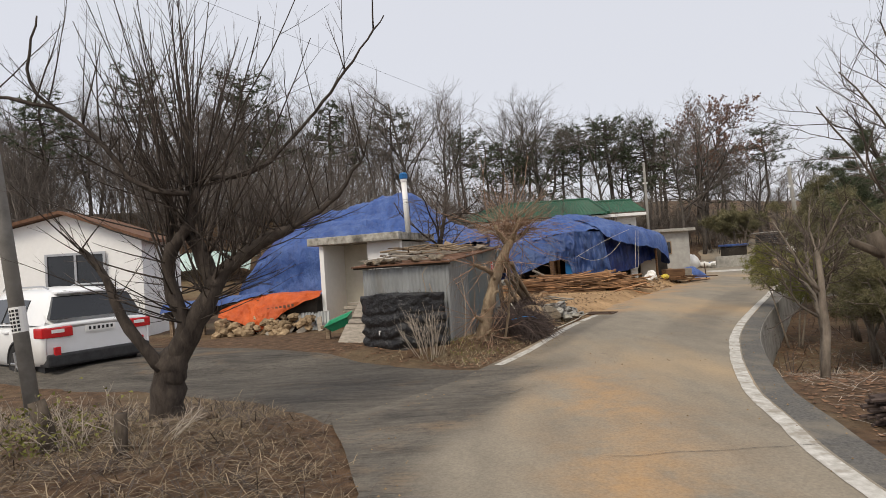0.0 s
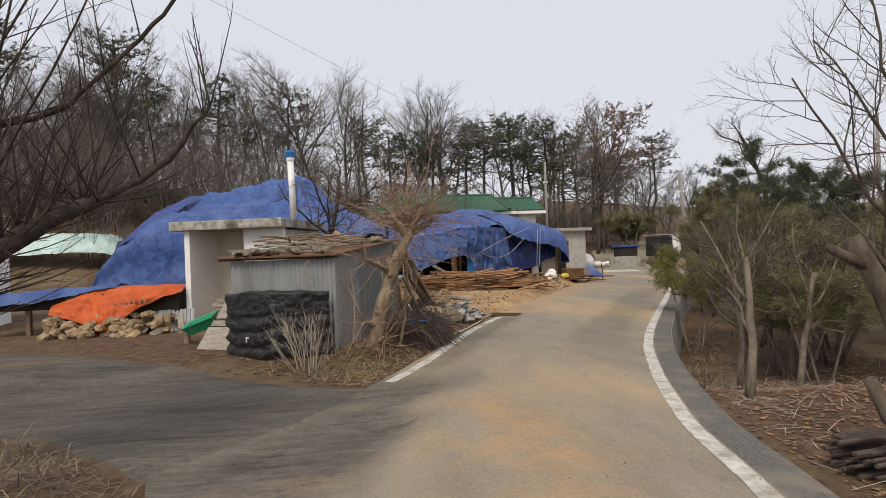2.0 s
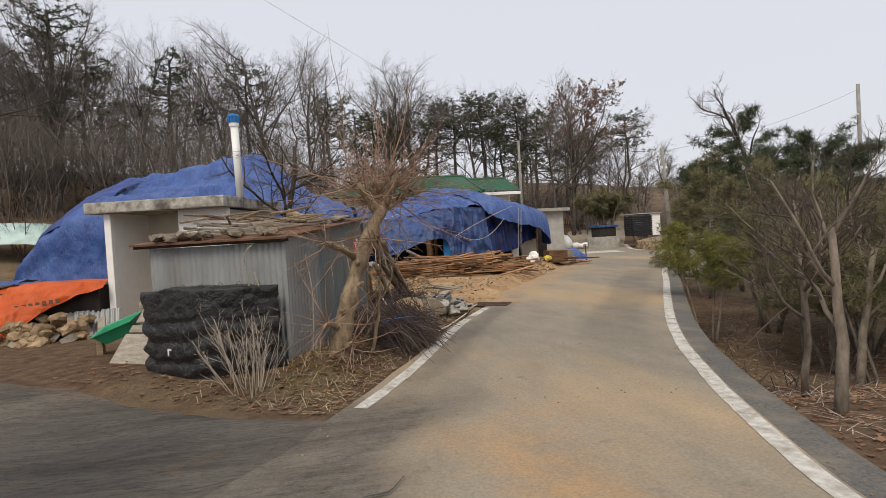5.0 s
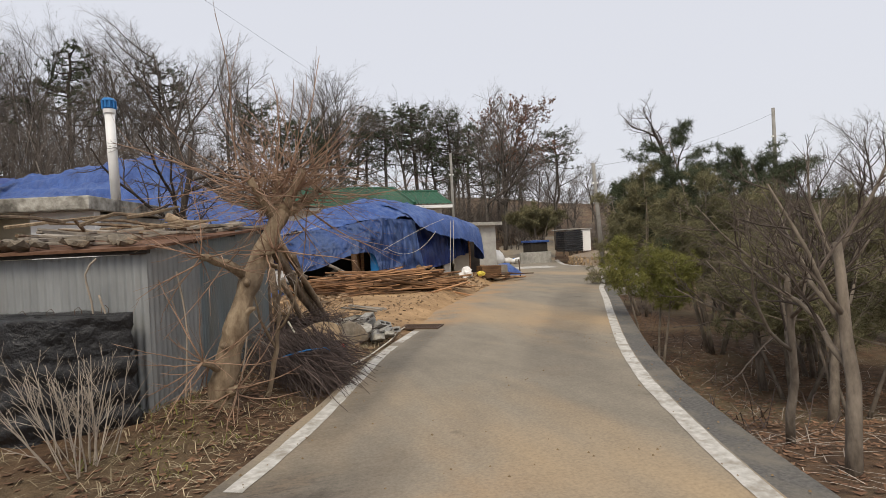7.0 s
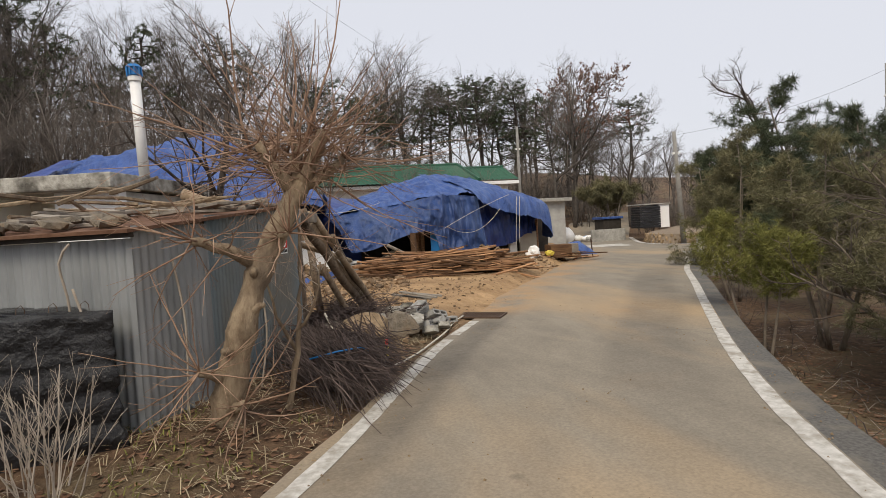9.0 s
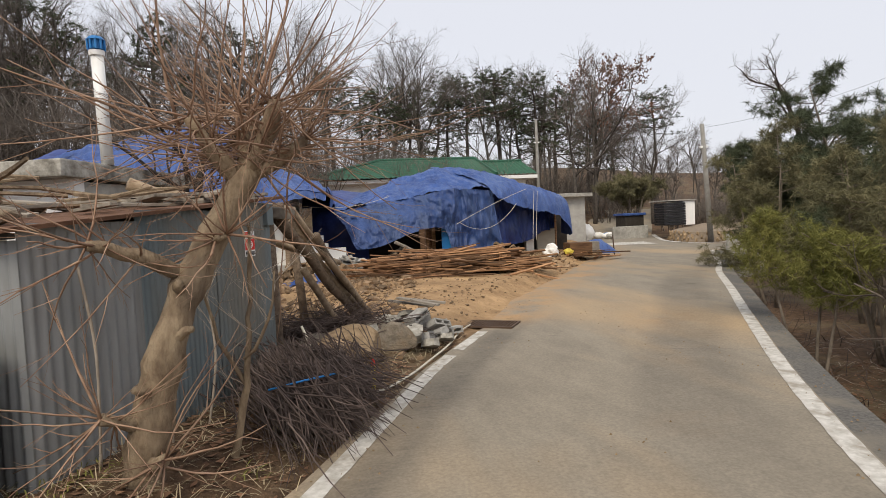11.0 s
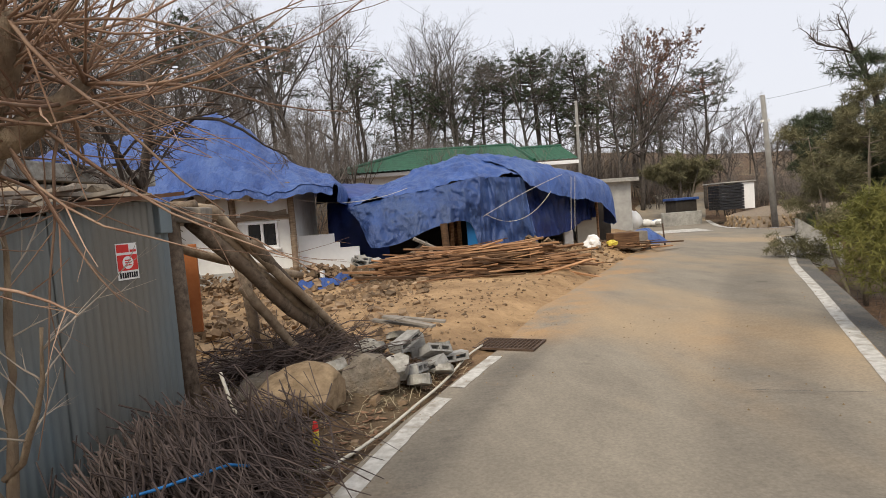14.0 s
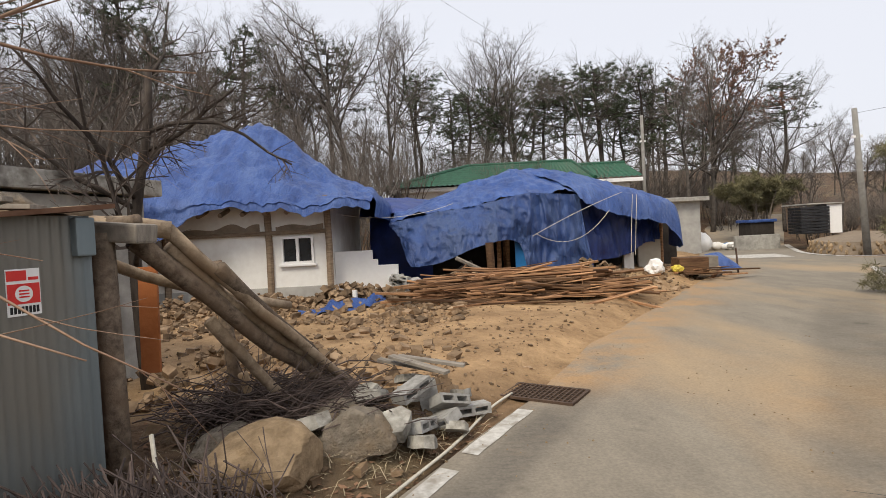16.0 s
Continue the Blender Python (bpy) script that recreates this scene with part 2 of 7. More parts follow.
def thing(name, m=None, label="", category="", group="", kind=""):
    ob = new(name)
    ob.empty_display_size = 0.1
    if m is not None:
        ob.matrix_basis = m
    return tagged(ob, label, category, group, kind)


def box(x0, y0, z0, x1, y1, z1, bevel=0.0, bm=None, m=None):
    """A bevelled box between two corners, in a bmesh."""
    own = bmesh.new()
    r = bmesh.ops.create_cube(own, size=1.0)
    for v in r["verts"]:
        v.co = ((v.co.x + 0.5) * (x1 - x0) + x0, (v.co.y + 0.5) * (y1 - y0) + y0, (v.co.z + 0.5) * (z1 - z0) + z0)
    if bevel:
        bmesh.ops.bevel(own, geom=own.edges[:], offset=bevel, segments=2, affect="EDGES", profile=0.6)
    if m is not None:
        own.transform(m)
    if bm is None:
        return own
    tmp = bpy.data.meshes.new("tmp")
    own.to_mesh(tmp)
    own.free()
    bm.from_mesh(tmp)
    bpy.data.meshes.remove(tmp)
    return bm


def join_bm(bm, other):
    tmp = bpy.data.meshes.new("tmp")
    other.to_mesh(tmp)
    other.free()
    bm.from_mesh(tmp)
    bpy.data.meshes.remove(tmp)
    return bm


def tube(V, F, pts, radii, sides=6, cap=True):
    """Adds a tapered tube along pts to the lists V and F."""
    pts = [Vector(p) for p in pts]
    start = len(V)
    if sides == 1:
        # a hair-thin twig: one tapering blade
        d = pts[-1] - pts[0]
        s = d.cross(Vector((0.37, 0.71, 0.2 + 0.6 * (start % 7) / 7))).normalized() * radii[0]
        V += [tuple(pts[0] - s), tuple(pts[0] + s), tuple(pts[-1])]
        F.append((start, start + 1, start + 2))
        return
    up = Vector((0.13, 0.31, 0.94))
    for i, p in enumerate(pts):
        d = (pts[min(i + 1, len(pts) - 1)] - pts[max(i - 1, 0)])
        d = d.normalized() if d.length > 1e-9 else Vector((0, 0, 1))
        a = d.cross(up)
        if a.length < 0.05:
            a = d.cross(Vector((1, 0, 0)))
        a.normalize()
        b = d.cross(a)
        r = radii[i]
        for k in range(sides):
            w = 2 * math.pi * k / sides
            q = p + (a * math.cos(w) + b * math.sin(w)) * r
            V.append((q.x, q.y, q.z))
    for i in range(len(pts) - 1):
        o = start + i * sides
        for k in range(sides):
            k2 = (k + 1) % sides
            F.append((o + k, o + k2, o + sides + k2, o + sides + k))
    if cap:
        F.append(tuple(range(start + sides - 1, start - 1, -1)))
        F.append(tuple(range(len(V) - sides, len(V))))


def rod(pts, radius, sides=8, taper=1.0):
    V, F = [], []
    n = len(pts)
    tube(V, F, pts, [radius * (1 + (taper - 1) * i / max(1, n - 1)) for i in range(n)], sides)
    return V, F


def smoothstep(a, b, x):
    t = max(0.0, min(1.0, (x - a) / (b - a)))
    return t * t * (3 - 2 * t)


def lerp_path(path, y):
    """x on a polyline of (x, y) by y."""
    if y <= path[0][1]:
        (xa, ya), (xb, yb) = path[0], path[1]
    elif y >= path[-1][1]:
        (xa, ya), (xb, yb) = path[-2], path[-1]
    else:
        for (xa, ya), (xb, yb) in zip(path, path[1:]):
            if ya <= y <= yb:
                break
    return xa + (xb - xa) * (y - ya) / (yb - ya)
# ---- the lie of the land ----
R_LINE = [(2.5, -12), (2.45, -4), (2.45, 0), (2.7, 2.9), (3.0, 4.25), (3.23, 5.2), (3.57, 6.1), (4.0, 7.14), (4.74, 8.7), (5.1, 9.36), (5.92, 10.75), (7.55, 13.3), (9.05, 15.6), (10.8, 18.35), (12.0, 20.0), (14.1, 23.1), (15.35, 25.0)]
L_LINE = [(0.74, 7.7), (1.42, 9.0), (2.65, 11.75), (3.62, 13.5)]
L_EDGE = [(-3.0, -12), (-2.4, -2), (-0.75, 1.6), (-0.6, 3.2), (-0.95, 4.35), (-1.2, 5.2), (0.2, 6.9), (0.75, 8.1), (1.4, 9.35), (2.6, 11.9), (3.75, 13.9), (4.9, 16.2), (7.3, 19.8), (11.4, 26.2), (14.6, 34.6), (18.7, 44), (24, 53)]


def right_edge(y):
    return lerp_path(R_LINE, y) + 0.45 - 0.03 * smoothstep(4, 9, y)


def wall_drop(y):
    return 0.85 * smoothstep(5.5, 10.5, y) * (1 - smoothstep(24.5, 27, y))


def land(x, y):
    """Height of the ground sheet."""
    z = 0.0
    if y < 26 and x > right_edge(y) - 0.36:
        d = x - right_edge(y)
        z = -0.06 - wall_drop(y) * smoothstep(-0.34, -0.12, d) - 0.035 * min(max(d, 0.0), 12)
        z += 0.05 * noise.noise((x * 0.9, y * 0.9, 0)) * smoothstep(0, 0.6, d)
    else:
        e = lerp_path(L_EDGE, y)
        d = e - x
        if d > 0:
            a = smoothstep(8.0, 9.3, y)
            z = 0.2 * a * smoothstep(0.1, 0.8, d) + 0.14 * smoothstep(15, 21, y) * smoothstep(0.3, 3, d)
            z += (0.22 * smoothstep(6.0, 4.6, y) + 0.06 * noise.noise((x * 2.3, y * 2.3, 8)) * smoothstep(6, 5, y)) * smoothstep(0.1, 1.3, d)
            z += 0.035 * noise.noise((x * 1.1, y * 1.1, 3)) * smoothstep(0, 0.5, d)
    far = smoothstep(27, 50, y + 0.25 * max(0, -x) - 11 * smoothstep(3, 12, x))
    z += 3.6 * far * smoothstep(60, -5, x) + 1.4 * smoothstep(41, 60, y) * smoothstep(10, 40, x) + 6.5 * smoothstep(50, 95, y) * smoothstep(-10, 20, x)
    z += 3.2 * smoothstep(29, 48, y + 0.25 * max(0, -x)) * smoothstep(3, -14, x)
    return z - 0.02


def grid_axis(lo, hi, fine_lo, fine_hi, fine, coarse):
    out, v = [], lo
    while v < hi:
        out.append(v)
        if fine_lo <= v < fine_hi:
            v += fine
        else:
            gap = fine_lo - v if v < fine_lo else v - fine_hi
            v += min(coarse, fine + max(0, gap) * 0.22) if v >= fine_hi else max(fine, min(coarse, gap * 0.25))
    return out + [hi]


gx = grid_axis(-900, 900, -8, 13, 0.22, 150)
gy = grid_axis(-300, 1500, -2, 26, 0.22, 150)
gv = [(x, y, land(x, y)) for y in gy for x in gx]
nx = len(gx)
gf = [(j * nx + i, j * nx + i + 1, (j + 1) * nx + i + 1, (j + 1) * nx + i) for j in range(len(gy) - 1) for i in range(nx - 1)]


def ground_material():
    """Brown soil and leaf litter, with tan dug earth in the yard and dull hillside beyond."""
    m = mat("soil_and_litter", (0.062, 0.037, 0.022), (0.155, 0.095, 0.055), 6, 0.95, bump=0.8, bscale=22, dist=0.05, c3=(0.17, 0.128, 0.075), s3=0.45)
    n, l = m.node_tree.nodes, m.node_tree.links
    b = n["Principled BSDF"]
    old = b.inputs["Base Color"].links[0].from_socket
    at = n.new("ShaderNodeAttribute")
    at.attribute_name = "yard"
    dirt = n.new("ShaderNodeTexNoise")
    tc = n.new("ShaderNodeTexCoord")
    l.new(tc.outputs["Object"], dirt.inputs["Vector"])
    dirt.inputs["Scale"].default_value = 1.7
    dirt.inputs["Detail"].default_value = 12
    dirt.inputs["Roughness"].default_value = 0.8
    rm = n.new("ShaderNodeValToRGB")
    rm.color_ramp.elements[0].position, rm.color_ramp.elements[0].color = 0.34, (0.235, 0.142, 0.07, 1)
    rm.color_ramp.elements[1].position, rm.color_ramp.elements[1].color = 0.66, (0.56, 0.37, 0.195, 1)
    l.new(dirt.outputs["Fac"], rm.inputs[0])
    mx = n.new("ShaderNodeMix")
    mx.data_type = "RGBA"
    l.new(at.outputs["Fac"], mx.inputs[0])
    l.new(old, mx.inputs[6])
    l.new(rm.outputs[0], mx.inputs[7])
    l.new(mx.outputs[2], b.inputs["Base Color"])
    return m


def yard_share(x, y):
    """How much of the ground is bare tan earth: the dug building plot beside the road."""
    e = lerp_path(L_EDGE, y)
    w = smoothstep(12.6, 14.6, y + 0.5 * noise.noise((x, y, 7))) * smoothstep(40, 32, y) * smoothstep(-0.9, 0.0, e - x + 0.3) * smoothstep(11, 8.5, e - x)
    return w * (0.85 + 0.3 * noise.noise((x * 0.8, y * 0.8, 11)))


ground_me = mesh_of("ground", gv, gf, ground_material(), True)
at = ground_me.attributes.new("yard", "FLOAT", "POINT")
at.data.foreach_set("value", [max(0.0, min(1.0, yard_share(x, y))) for x, y, z in gv])
ground = tagged(new("ground", ground_me), "brown soil and leaf litter with bare tan dug earth", "ground", kind="structure")


def strip(left, right, ys, lift, cross=8, under=0.0):
    """A ribbon between two functions of y, as verts and faces."""
    V, F = [], []
    for y in ys:
        a, b = left(y), right(y)
        for k in range(cross + 1):
            x = a + (b - a) * k / cross
            V.append((x, y, lift(x, y, k / cross)))
    c = cross + 1
    for j in range(len(ys) - 1):
        for k in range(cross):
            F.append((j * c + k, j * c + k + 1, (j + 1) * c + k + 1, (j + 1) * c + k))
    return V, F


def ys_of(a, b, step):
    n = max(2, int((b - a) / step))
    return [a + (b - a) * i / n for i in range(n + 1)]


BEND = [(17.7, 28.9), (17.6, 30.5), (18.4, 33.4), (21.4, 39.5), (26.5, 48)]


def road_left(y):
    return lerp_path(L_EDGE, y) + 0.06 * noise.noise((0, y * 0.9, 5))


def road_right(y):
    if y <= 24.8:
        return lerp_path(R_LINE, y) + 0.1
    if y < 28.9:
        return 15.5 + 3.6 * smoothstep(24.8, 26, y) + 3 * smoothstep(25.5, 26.5, y) - 4.4 * smoothstep(27.5, 28.9, y)
    return lerp_path(BEND, y)


def road_z(x, y, k=0.5):
    return max(0.012, land(x, y) + 0.05) if y > 26 else 0.012
# ---- road, kerbs, walls ----
def curve_path(path, step=0.3):
    """Rounds a polyline with a Catmull-Rom spline."""
    out = []
    P = [Vector((*p, 0)) if len(p) == 2 else Vector(p) for p in path]
    for i in range(len(P) - 1):
        a, b, c, d = P[max(i - 1, 0)], P[i], P[i + 1], P[min(i + 2, len(P) - 1)]
        n = max(1, int((c - b).length / step))
        for k in range(n):
            t = k / n
            out.append(0.5 * ((2 * b) + (c - a) * t + (2 * a - 5 * b + 4 * c - d) * t * t + (3 * b - 3 * c + d - a) * t ** 3))
    return out + [P[-1]]


R_LINE = [(p.x, p.y) for p in curve_path(R_LINE, 0.4)]


def mud_colour(n, l):
    """Dark packed mud in long streaks with brown and pale worn patches."""
    co = n.new("ShaderNodeTexCoord")
    last = None
    for scale, stretch, lo, hi, c in ((1.1, (0.5, 1.9, 1), 0.32, 0.66, None), (5.5, (0.35, 2.2, 1), 0.45, 0.72, (0.16, 0.142, 0.118)), (0.7, (0.7, 1.2, 1), 0.55, 0.68, (0.2, 0.135, 0.08)),
                                      (22, (0.5, 1.6, 1), 0.5, 0.66, (0.035, 0.031, 0.027)), (70, (1, 1, 1), 0.6, 0.68, (0.22, 0.19, 0.15))):
        mp = n.new("ShaderNodeMapping")
        mp.inputs["Scale"].default_value = stretch
        mp.inputs["Rotation"].default_value = (0, 0, 0.42)
        l.new(co.outputs["Object"], mp.inputs["Vector"])
        t = n.new("ShaderNodeTexNoise")
        t.inputs["Scale"].default_value, t.inputs["Detail"].default_value, t.inputs["Roughness"].default_value = scale, 9, 0.68
        l.new(mp.outputs[0], t.inputs["Vector"])
        r = n.new("ShaderNodeMapRange")
        r.inputs[1].default_value, r.inputs[2].default_value = lo, hi
        r.inputs[4].default_value = 1.0 if c is None else 0.75
        l.new(t.outputs["Fac"], r.inputs[0])
        x = n.new("ShaderNodeMix")
        x.data_type = "RGBA"
        l.new(r.outputs[0], x.inputs[0])
        if last is None:
            x.inputs[6].default_value, x.inputs[7].default_value = (0.04, 0.036, 0.032, 1), (0.13, 0.116, 0.098, 1)
        else:
            l.new(last, x.inputs[6])
            x.inputs[7].default_value = (*c, 1)
        last = x.outputs[2]
    return last


def drive_material():
    m = M["drive"]
    b = m.node_tree.nodes["Principled BSDF"]
    m.node_tree.links.new(mud_colour(m.node_tree.nodes, m.node_tree.links), b.inputs["Base Color"])


drive_material()


def road_material():
    m = M["road"]
    n, l = m.node_tree.nodes, m.node_tree.links
    b = n["Principled BSDF"]
    old = b.inputs["Base Color"].links[0].from_socket
    last = old
    tc = n.new("ShaderNodeTexCoord").outputs["Object"]
    for name, colour in (("dust", (0.38, 0.24, 0.122)), ("dark", (0.08, 0.073, 0.066))):
        at = n.new("ShaderNodeAttribute")
        at.attribute_name = name
        nz = n.new("ShaderNodeTexNoise")
        l.new(tc, nz.inputs["Vector"])
        nz.inputs["Scale"].default_value = 1.3
        nz.inputs["Detail"].default_value = 8
        nz.inputs["Roughness"].default_value = 0.7
        mr = n.new("ShaderNodeMapRange")
        mr.inputs[1].default_value, mr.inputs[2].default_value = 0.35, 0.62
        mr.inputs[3].default_value = 0.0 if name == "dust" else 0.75
        l.new(nz.outputs["Fac"], mr.inputs[0])
        mu = n.new("ShaderNodeMath")
        mu.operation = "MULTIPLY"
        l.new(at.outputs["Fac"], mu.inputs[0])
        l.new(mr.outputs[0], mu.inputs[1])
        mx = n.new("ShaderNodeMix")
        mx.data_type = "RGBA"
        l.new(mu.outputs[0], mx.inputs[0])
        l.new(last, mx.inputs[6])
        if name == "dark":
            l.new(mud_colour(n, l), mx.inputs[7])
        else:
            mx.inputs[7].default_value = (*colour, 1)
        last = mx.outputs[2]
    # scattered damp and oil spots
    sp = n.new("ShaderNodeTexNoise")
    l.new(tc, sp.inputs["Vector"])
    sp.inputs["Scale"].default_value = 2.3
    sp.inputs["Detail"].default_value = 3
    mr = n.new("ShaderNodeMapRange")
    mr.inputs[1].default_value, mr.inputs[2].default_value = 0.68, 0.76
    mr.inputs[4].default_value = 0.55
    l.new(sp.outputs["Fac"], mr.inputs[0])
    mx = n.new("ShaderNodeMix")
    mx.data_type = "RGBA"
    l.new(mr.outputs[0], mx.inputs[0])
    l.new(last, mx.inputs[6])
    mx.inputs[7].default_value = (0.1, 0.088, 0.07, 1)
    # fine aggregate speckle
    fs = n.new("ShaderNodeTexNoise")
    l.new(tc, fs.inputs["Vector"])
    fs.inputs["Scale"].default_value = 48
    fs.inputs["Detail"].default_value = 4
    mr2 = n.new("ShaderNodeMapRange")
    mr2.inputs[1].default_value, mr2.inputs[2].default_value = 0.3, 0.7
    mr2.inputs[3].default_value, mr2.inputs[4].default_value = 0.86, 1.14
    l.new(fs.outputs["Fac"], mr2.inputs[0])
    hv = n.new("ShaderNodeHueSaturation")
    l.new(mr2.outputs[0], hv.inputs["Value"])
    l.new(mx.outputs[2], hv.inputs["Color"])
    l.new(hv.outputs[0], b.inputs["Base Color"])


road_material()
V, F = strip(road_left, road_right, ys_of(-12, 52, 0.2), road_z, 28)
road = tagged(part("road", (V, F), M["road"], smooth=True), "worn pale concrete village lane dusted with orange soil", "road", kind="structure")


def dust_at(x, y):
    """Orange soil tracked along the middle and spilled from the dug plot."""
    a = math.exp(-((x - (1.15 + 0.1 * y)) / 0.7) ** 2) * smoothstep(9.5, 5, y) * 1.1
    c = 1.5 * math.exp(-((lerp_path(L_EDGE, y) + 0.15 - x) / (0.75 + 0.4 * noise.noise((x, y, 9)))) ** 2) * smoothstep(13.2, 15, y) * smoothstep(36, 26, y)
    e = 0.6 * math.exp(-((x - 6.1) / 0.8) ** 2 - ((y - 13.6) / 1.6) ** 2)
    return max(0, min(1, (a + c + e) * (0.8 + 0.7 * noise.noise((x * 0.8, y * 0.8, 2)))))


def dark_at(x, y):
    """Damp dark tyre tracks where the driveway turns in."""
    a = smoothstep(0.45, -0.35, x - 0.75 - 0.5 * (y - 6.1) + 0.35 * noise.noise((x * 1.3, y * 1.3, 4))) * smoothstep(8.3, 7.3, y)
    a = max(a, smoothstep(0.8, 0.1, x - lerp_path(L_EDGE, y)) * smoothstep(8.0, 7.2, y))
    s = 0.4 * smoothstep(0.75, 0.3, abs(x - (lerp_path(R_LINE, min(y, 24)) - 0.95 + 0.3 * noise.noise((y * 0.4, 0, 0))))) * smoothstep(7, 11, y) * smoothstep(21, 17, y)
    s += 0.6 * smoothstep(0.35, 0.1, abs(x - lerp_path(L_EDGE, y) - 0.45)) * smoothstep(7.5, 9, y) * smoothstep(15, 13, y)
    return max(0, min(1, 1.3 * a + s))


for key, fn in (("dust", dust_at), ("dark", dark_at)):
    a = road.data.attributes.new(key, "FLOAT", "POINT")
    a.data.foreach_set("value", [fn(v[0], v[1]) for v in V])

shoulder = tagged(part("shoulder", strip(lambda y: lerp_path(R_LINE, y) + 0.08, right_edge, ys_of(-12, 24.9, 0.2), lambda x, y, k: 0.010 - 0.02 * k, 3), M["asphalt"]),
                  "grey asphalt shoulder between edge line and drop", "road", kind="structure")


def ribbon(path, w, lift, gap=None, rough_edge=0.012):
    """A painted line with ragged edges, in one or more stretches."""
    V, F = [], []
    pts = curve_path(path, 0.12)
    for i, p in enumerate(pts):
        q = pts[min(i + 1, len(pts) - 1)] - pts[max(i - 1, 0)]
        nrm = Vector((q.y, -q.x, 0)).normalized()
        for s in (-1, 1):
            e = p + nrm * s * (w / 2 + rough_edge * noise.noise((p.x * 6, p.y * 6, s)))
            V.append((e.x, e.y, lift))
        if i and not (gap and gap(p)):
            k = 2 * i
            F.append((k - 2, k - 1, k + 1, k))
    return V, F


tagged(part("road_line", ribbon(R_LINE, 0.145, 0.017), M["line"]), "worn white painted edge line of the lane", "road marking", kind="structure")
tagged(part("road_line", ribbon(L_LINE, 0.14, 0.017, lambda p: 12.35 < p.y < 12.6), M["line"]), "worn white painted edge line beside the verge", "road marking", kind="structure")
tagged(part("road_line", ribbon([(22.5, 30.2), (19.4, 28.9), (17.9, 28.8), (17.5, 30.0), (17.9, 32.2), (19.4, 35.4), (21.6, 39.6)], 0.25, 0.046), M["line"]),
       "pale concrete kerb edge round the bend", "road marking", kind="structure")
# pale patch on the lane far ahead
tagged(part("road_patch", ([(14.3, 30.9, 0.04), (16.3, 30.2, 0.04), (16.9, 32.6, 0.04), (14.9, 33.0, 0.04)], [(0, 1, 2, 3)]), M["line"]),
       "pale worn patch of cement on the lane", "road marking", kind="structure")
# thin crack across the lane
V, F = [], []
for i in range(50):
    x = 1.3 + 2.2 * i / 49
    y = 3.62 + 0.06 * noise.noise((x * 3, 0, 0)) - 0.02 * i / 49
    w = 0.002 + 0.004 * abs(noise.noise((x * 9, 4, 0)))
    V += [(x, y - w, 0.0195), (x, y + w, 0.0195)]
    if i:
        F.append((2 * i - 2, 2 * i, 2 * i + 1, 2 * i - 1))
tagged(part("road_crack", (V, F), M["dark_trim"]), "thin dark crack across the lane", "road crack", kind="structure")

for (pts, w0) in (([(0.28, 5.97), (0.42, 5.86), (0.52, 5.76), (0.66, 5.88), (0.8, 5.9), (0.92, 6.1)], 0.012), ([(-0.55, 5.42), (-0.4, 5.36), (-0.24, 5.42)], 0.008), ([(-0.9, 6.6), (-0.5, 6.35), (-0.2, 6.4)], 0.008),
                  ([(5.2, 11.7), (6.0, 11.35), (6.6, 11.3)], 0.005), ([(8.6, 16.6), (9.3, 16.2), (9.7, 15.9)], 0.006)):
    V, F = [], []
    for i, p in enumerate(curve_path(pts, 0.05)):
        w = w0 * (0.5 + abs(noise.noise((p.x * 9, p.y * 9, 4))))
        V += [(p.x, p.y - w, 0.032), (p.x, p.y + w, 0.032)]
        if i:
            F.append((2 * i - 2, 2 * i, 2 * i + 1, 2 * i - 1))
    tagged(part("road_crack", (V, F), M["dark_trim"]), "ragged dark crack in the worn paving", "road crack", kind="structure")

# dark driveway turning off towards the yard
drv = thing("driveway", None, "dark packed asphalt driveway with muddy wheel tracks", "driveway", kind="structure")
D_TOP = [(-14, 12.6), (-8, 12.2), (-4.2, 10.6), (-1.5, 8.75), (0.3, 7.75), (0.75, 7.6)]
D_BOT = [(-14, 9.6), (-8, 8.6), (-4.6, 7.4), (-2.4, 6.2), (-0.9, 4.6), (0.75, 4.2)]
V, F, n = [], [], 60
for i in range(n + 1):
    x = -14 + 14.75 * i / n
    hi, lo = lerp_path([(b, a) for a, b in D_TOP], x), lerp_path([(b, a) for a, b in D_BOT], x)
    for k in range(13):
        y = lo + (hi - lo) * k / 12
        edge = 0.0 if 0 < k < 12 else 0.12 * noise.noise((x * 1.3, k, 0))
        V.append((x, y + edge, land(x, y + edge) + (0.024 + 0.006 * noise.noise((x, y * 3, 0)) if 0 < k < 12 else -0.03)))
    if i:
        o = 13 * i
        F += [(o - 13 + k, o + k, o + k + 1, o - 13 + k + 1) for k in range(12)]
part("paving", (V, F), M["drive"], drv, smooth=True)

# retaining wall below the outer edge of the lane
V, F = [], []
wys = ys_of(5.5, 24.4, 0.25)
for i, y in enumerate(wys):
    x = right_edge(y) - 0.02
    w = 0.03 * noise.noise((0, y * 1.5, 2))
    top = -0.012
    for (dx, z) in ((-0.06, -0.02), (-0.06, top), (0.03, top - 0.02), (0.14 + w, -1.2)):
        V.append((x + dx, y, z))
    if i:
        o = 4 * i
        F += [(o - 4 + k, o + k, o + k + 1, o - 4 + k + 1) for k in range(3)]
F += [(3, 2, 1, 0), tuple(len(V) - 4 + k for k in range(4))]
tagged(part("retaining_wall", (V, F), M["concrete"]), "stained concrete retaining wall dropping from the lane", "wall", kind="structure")

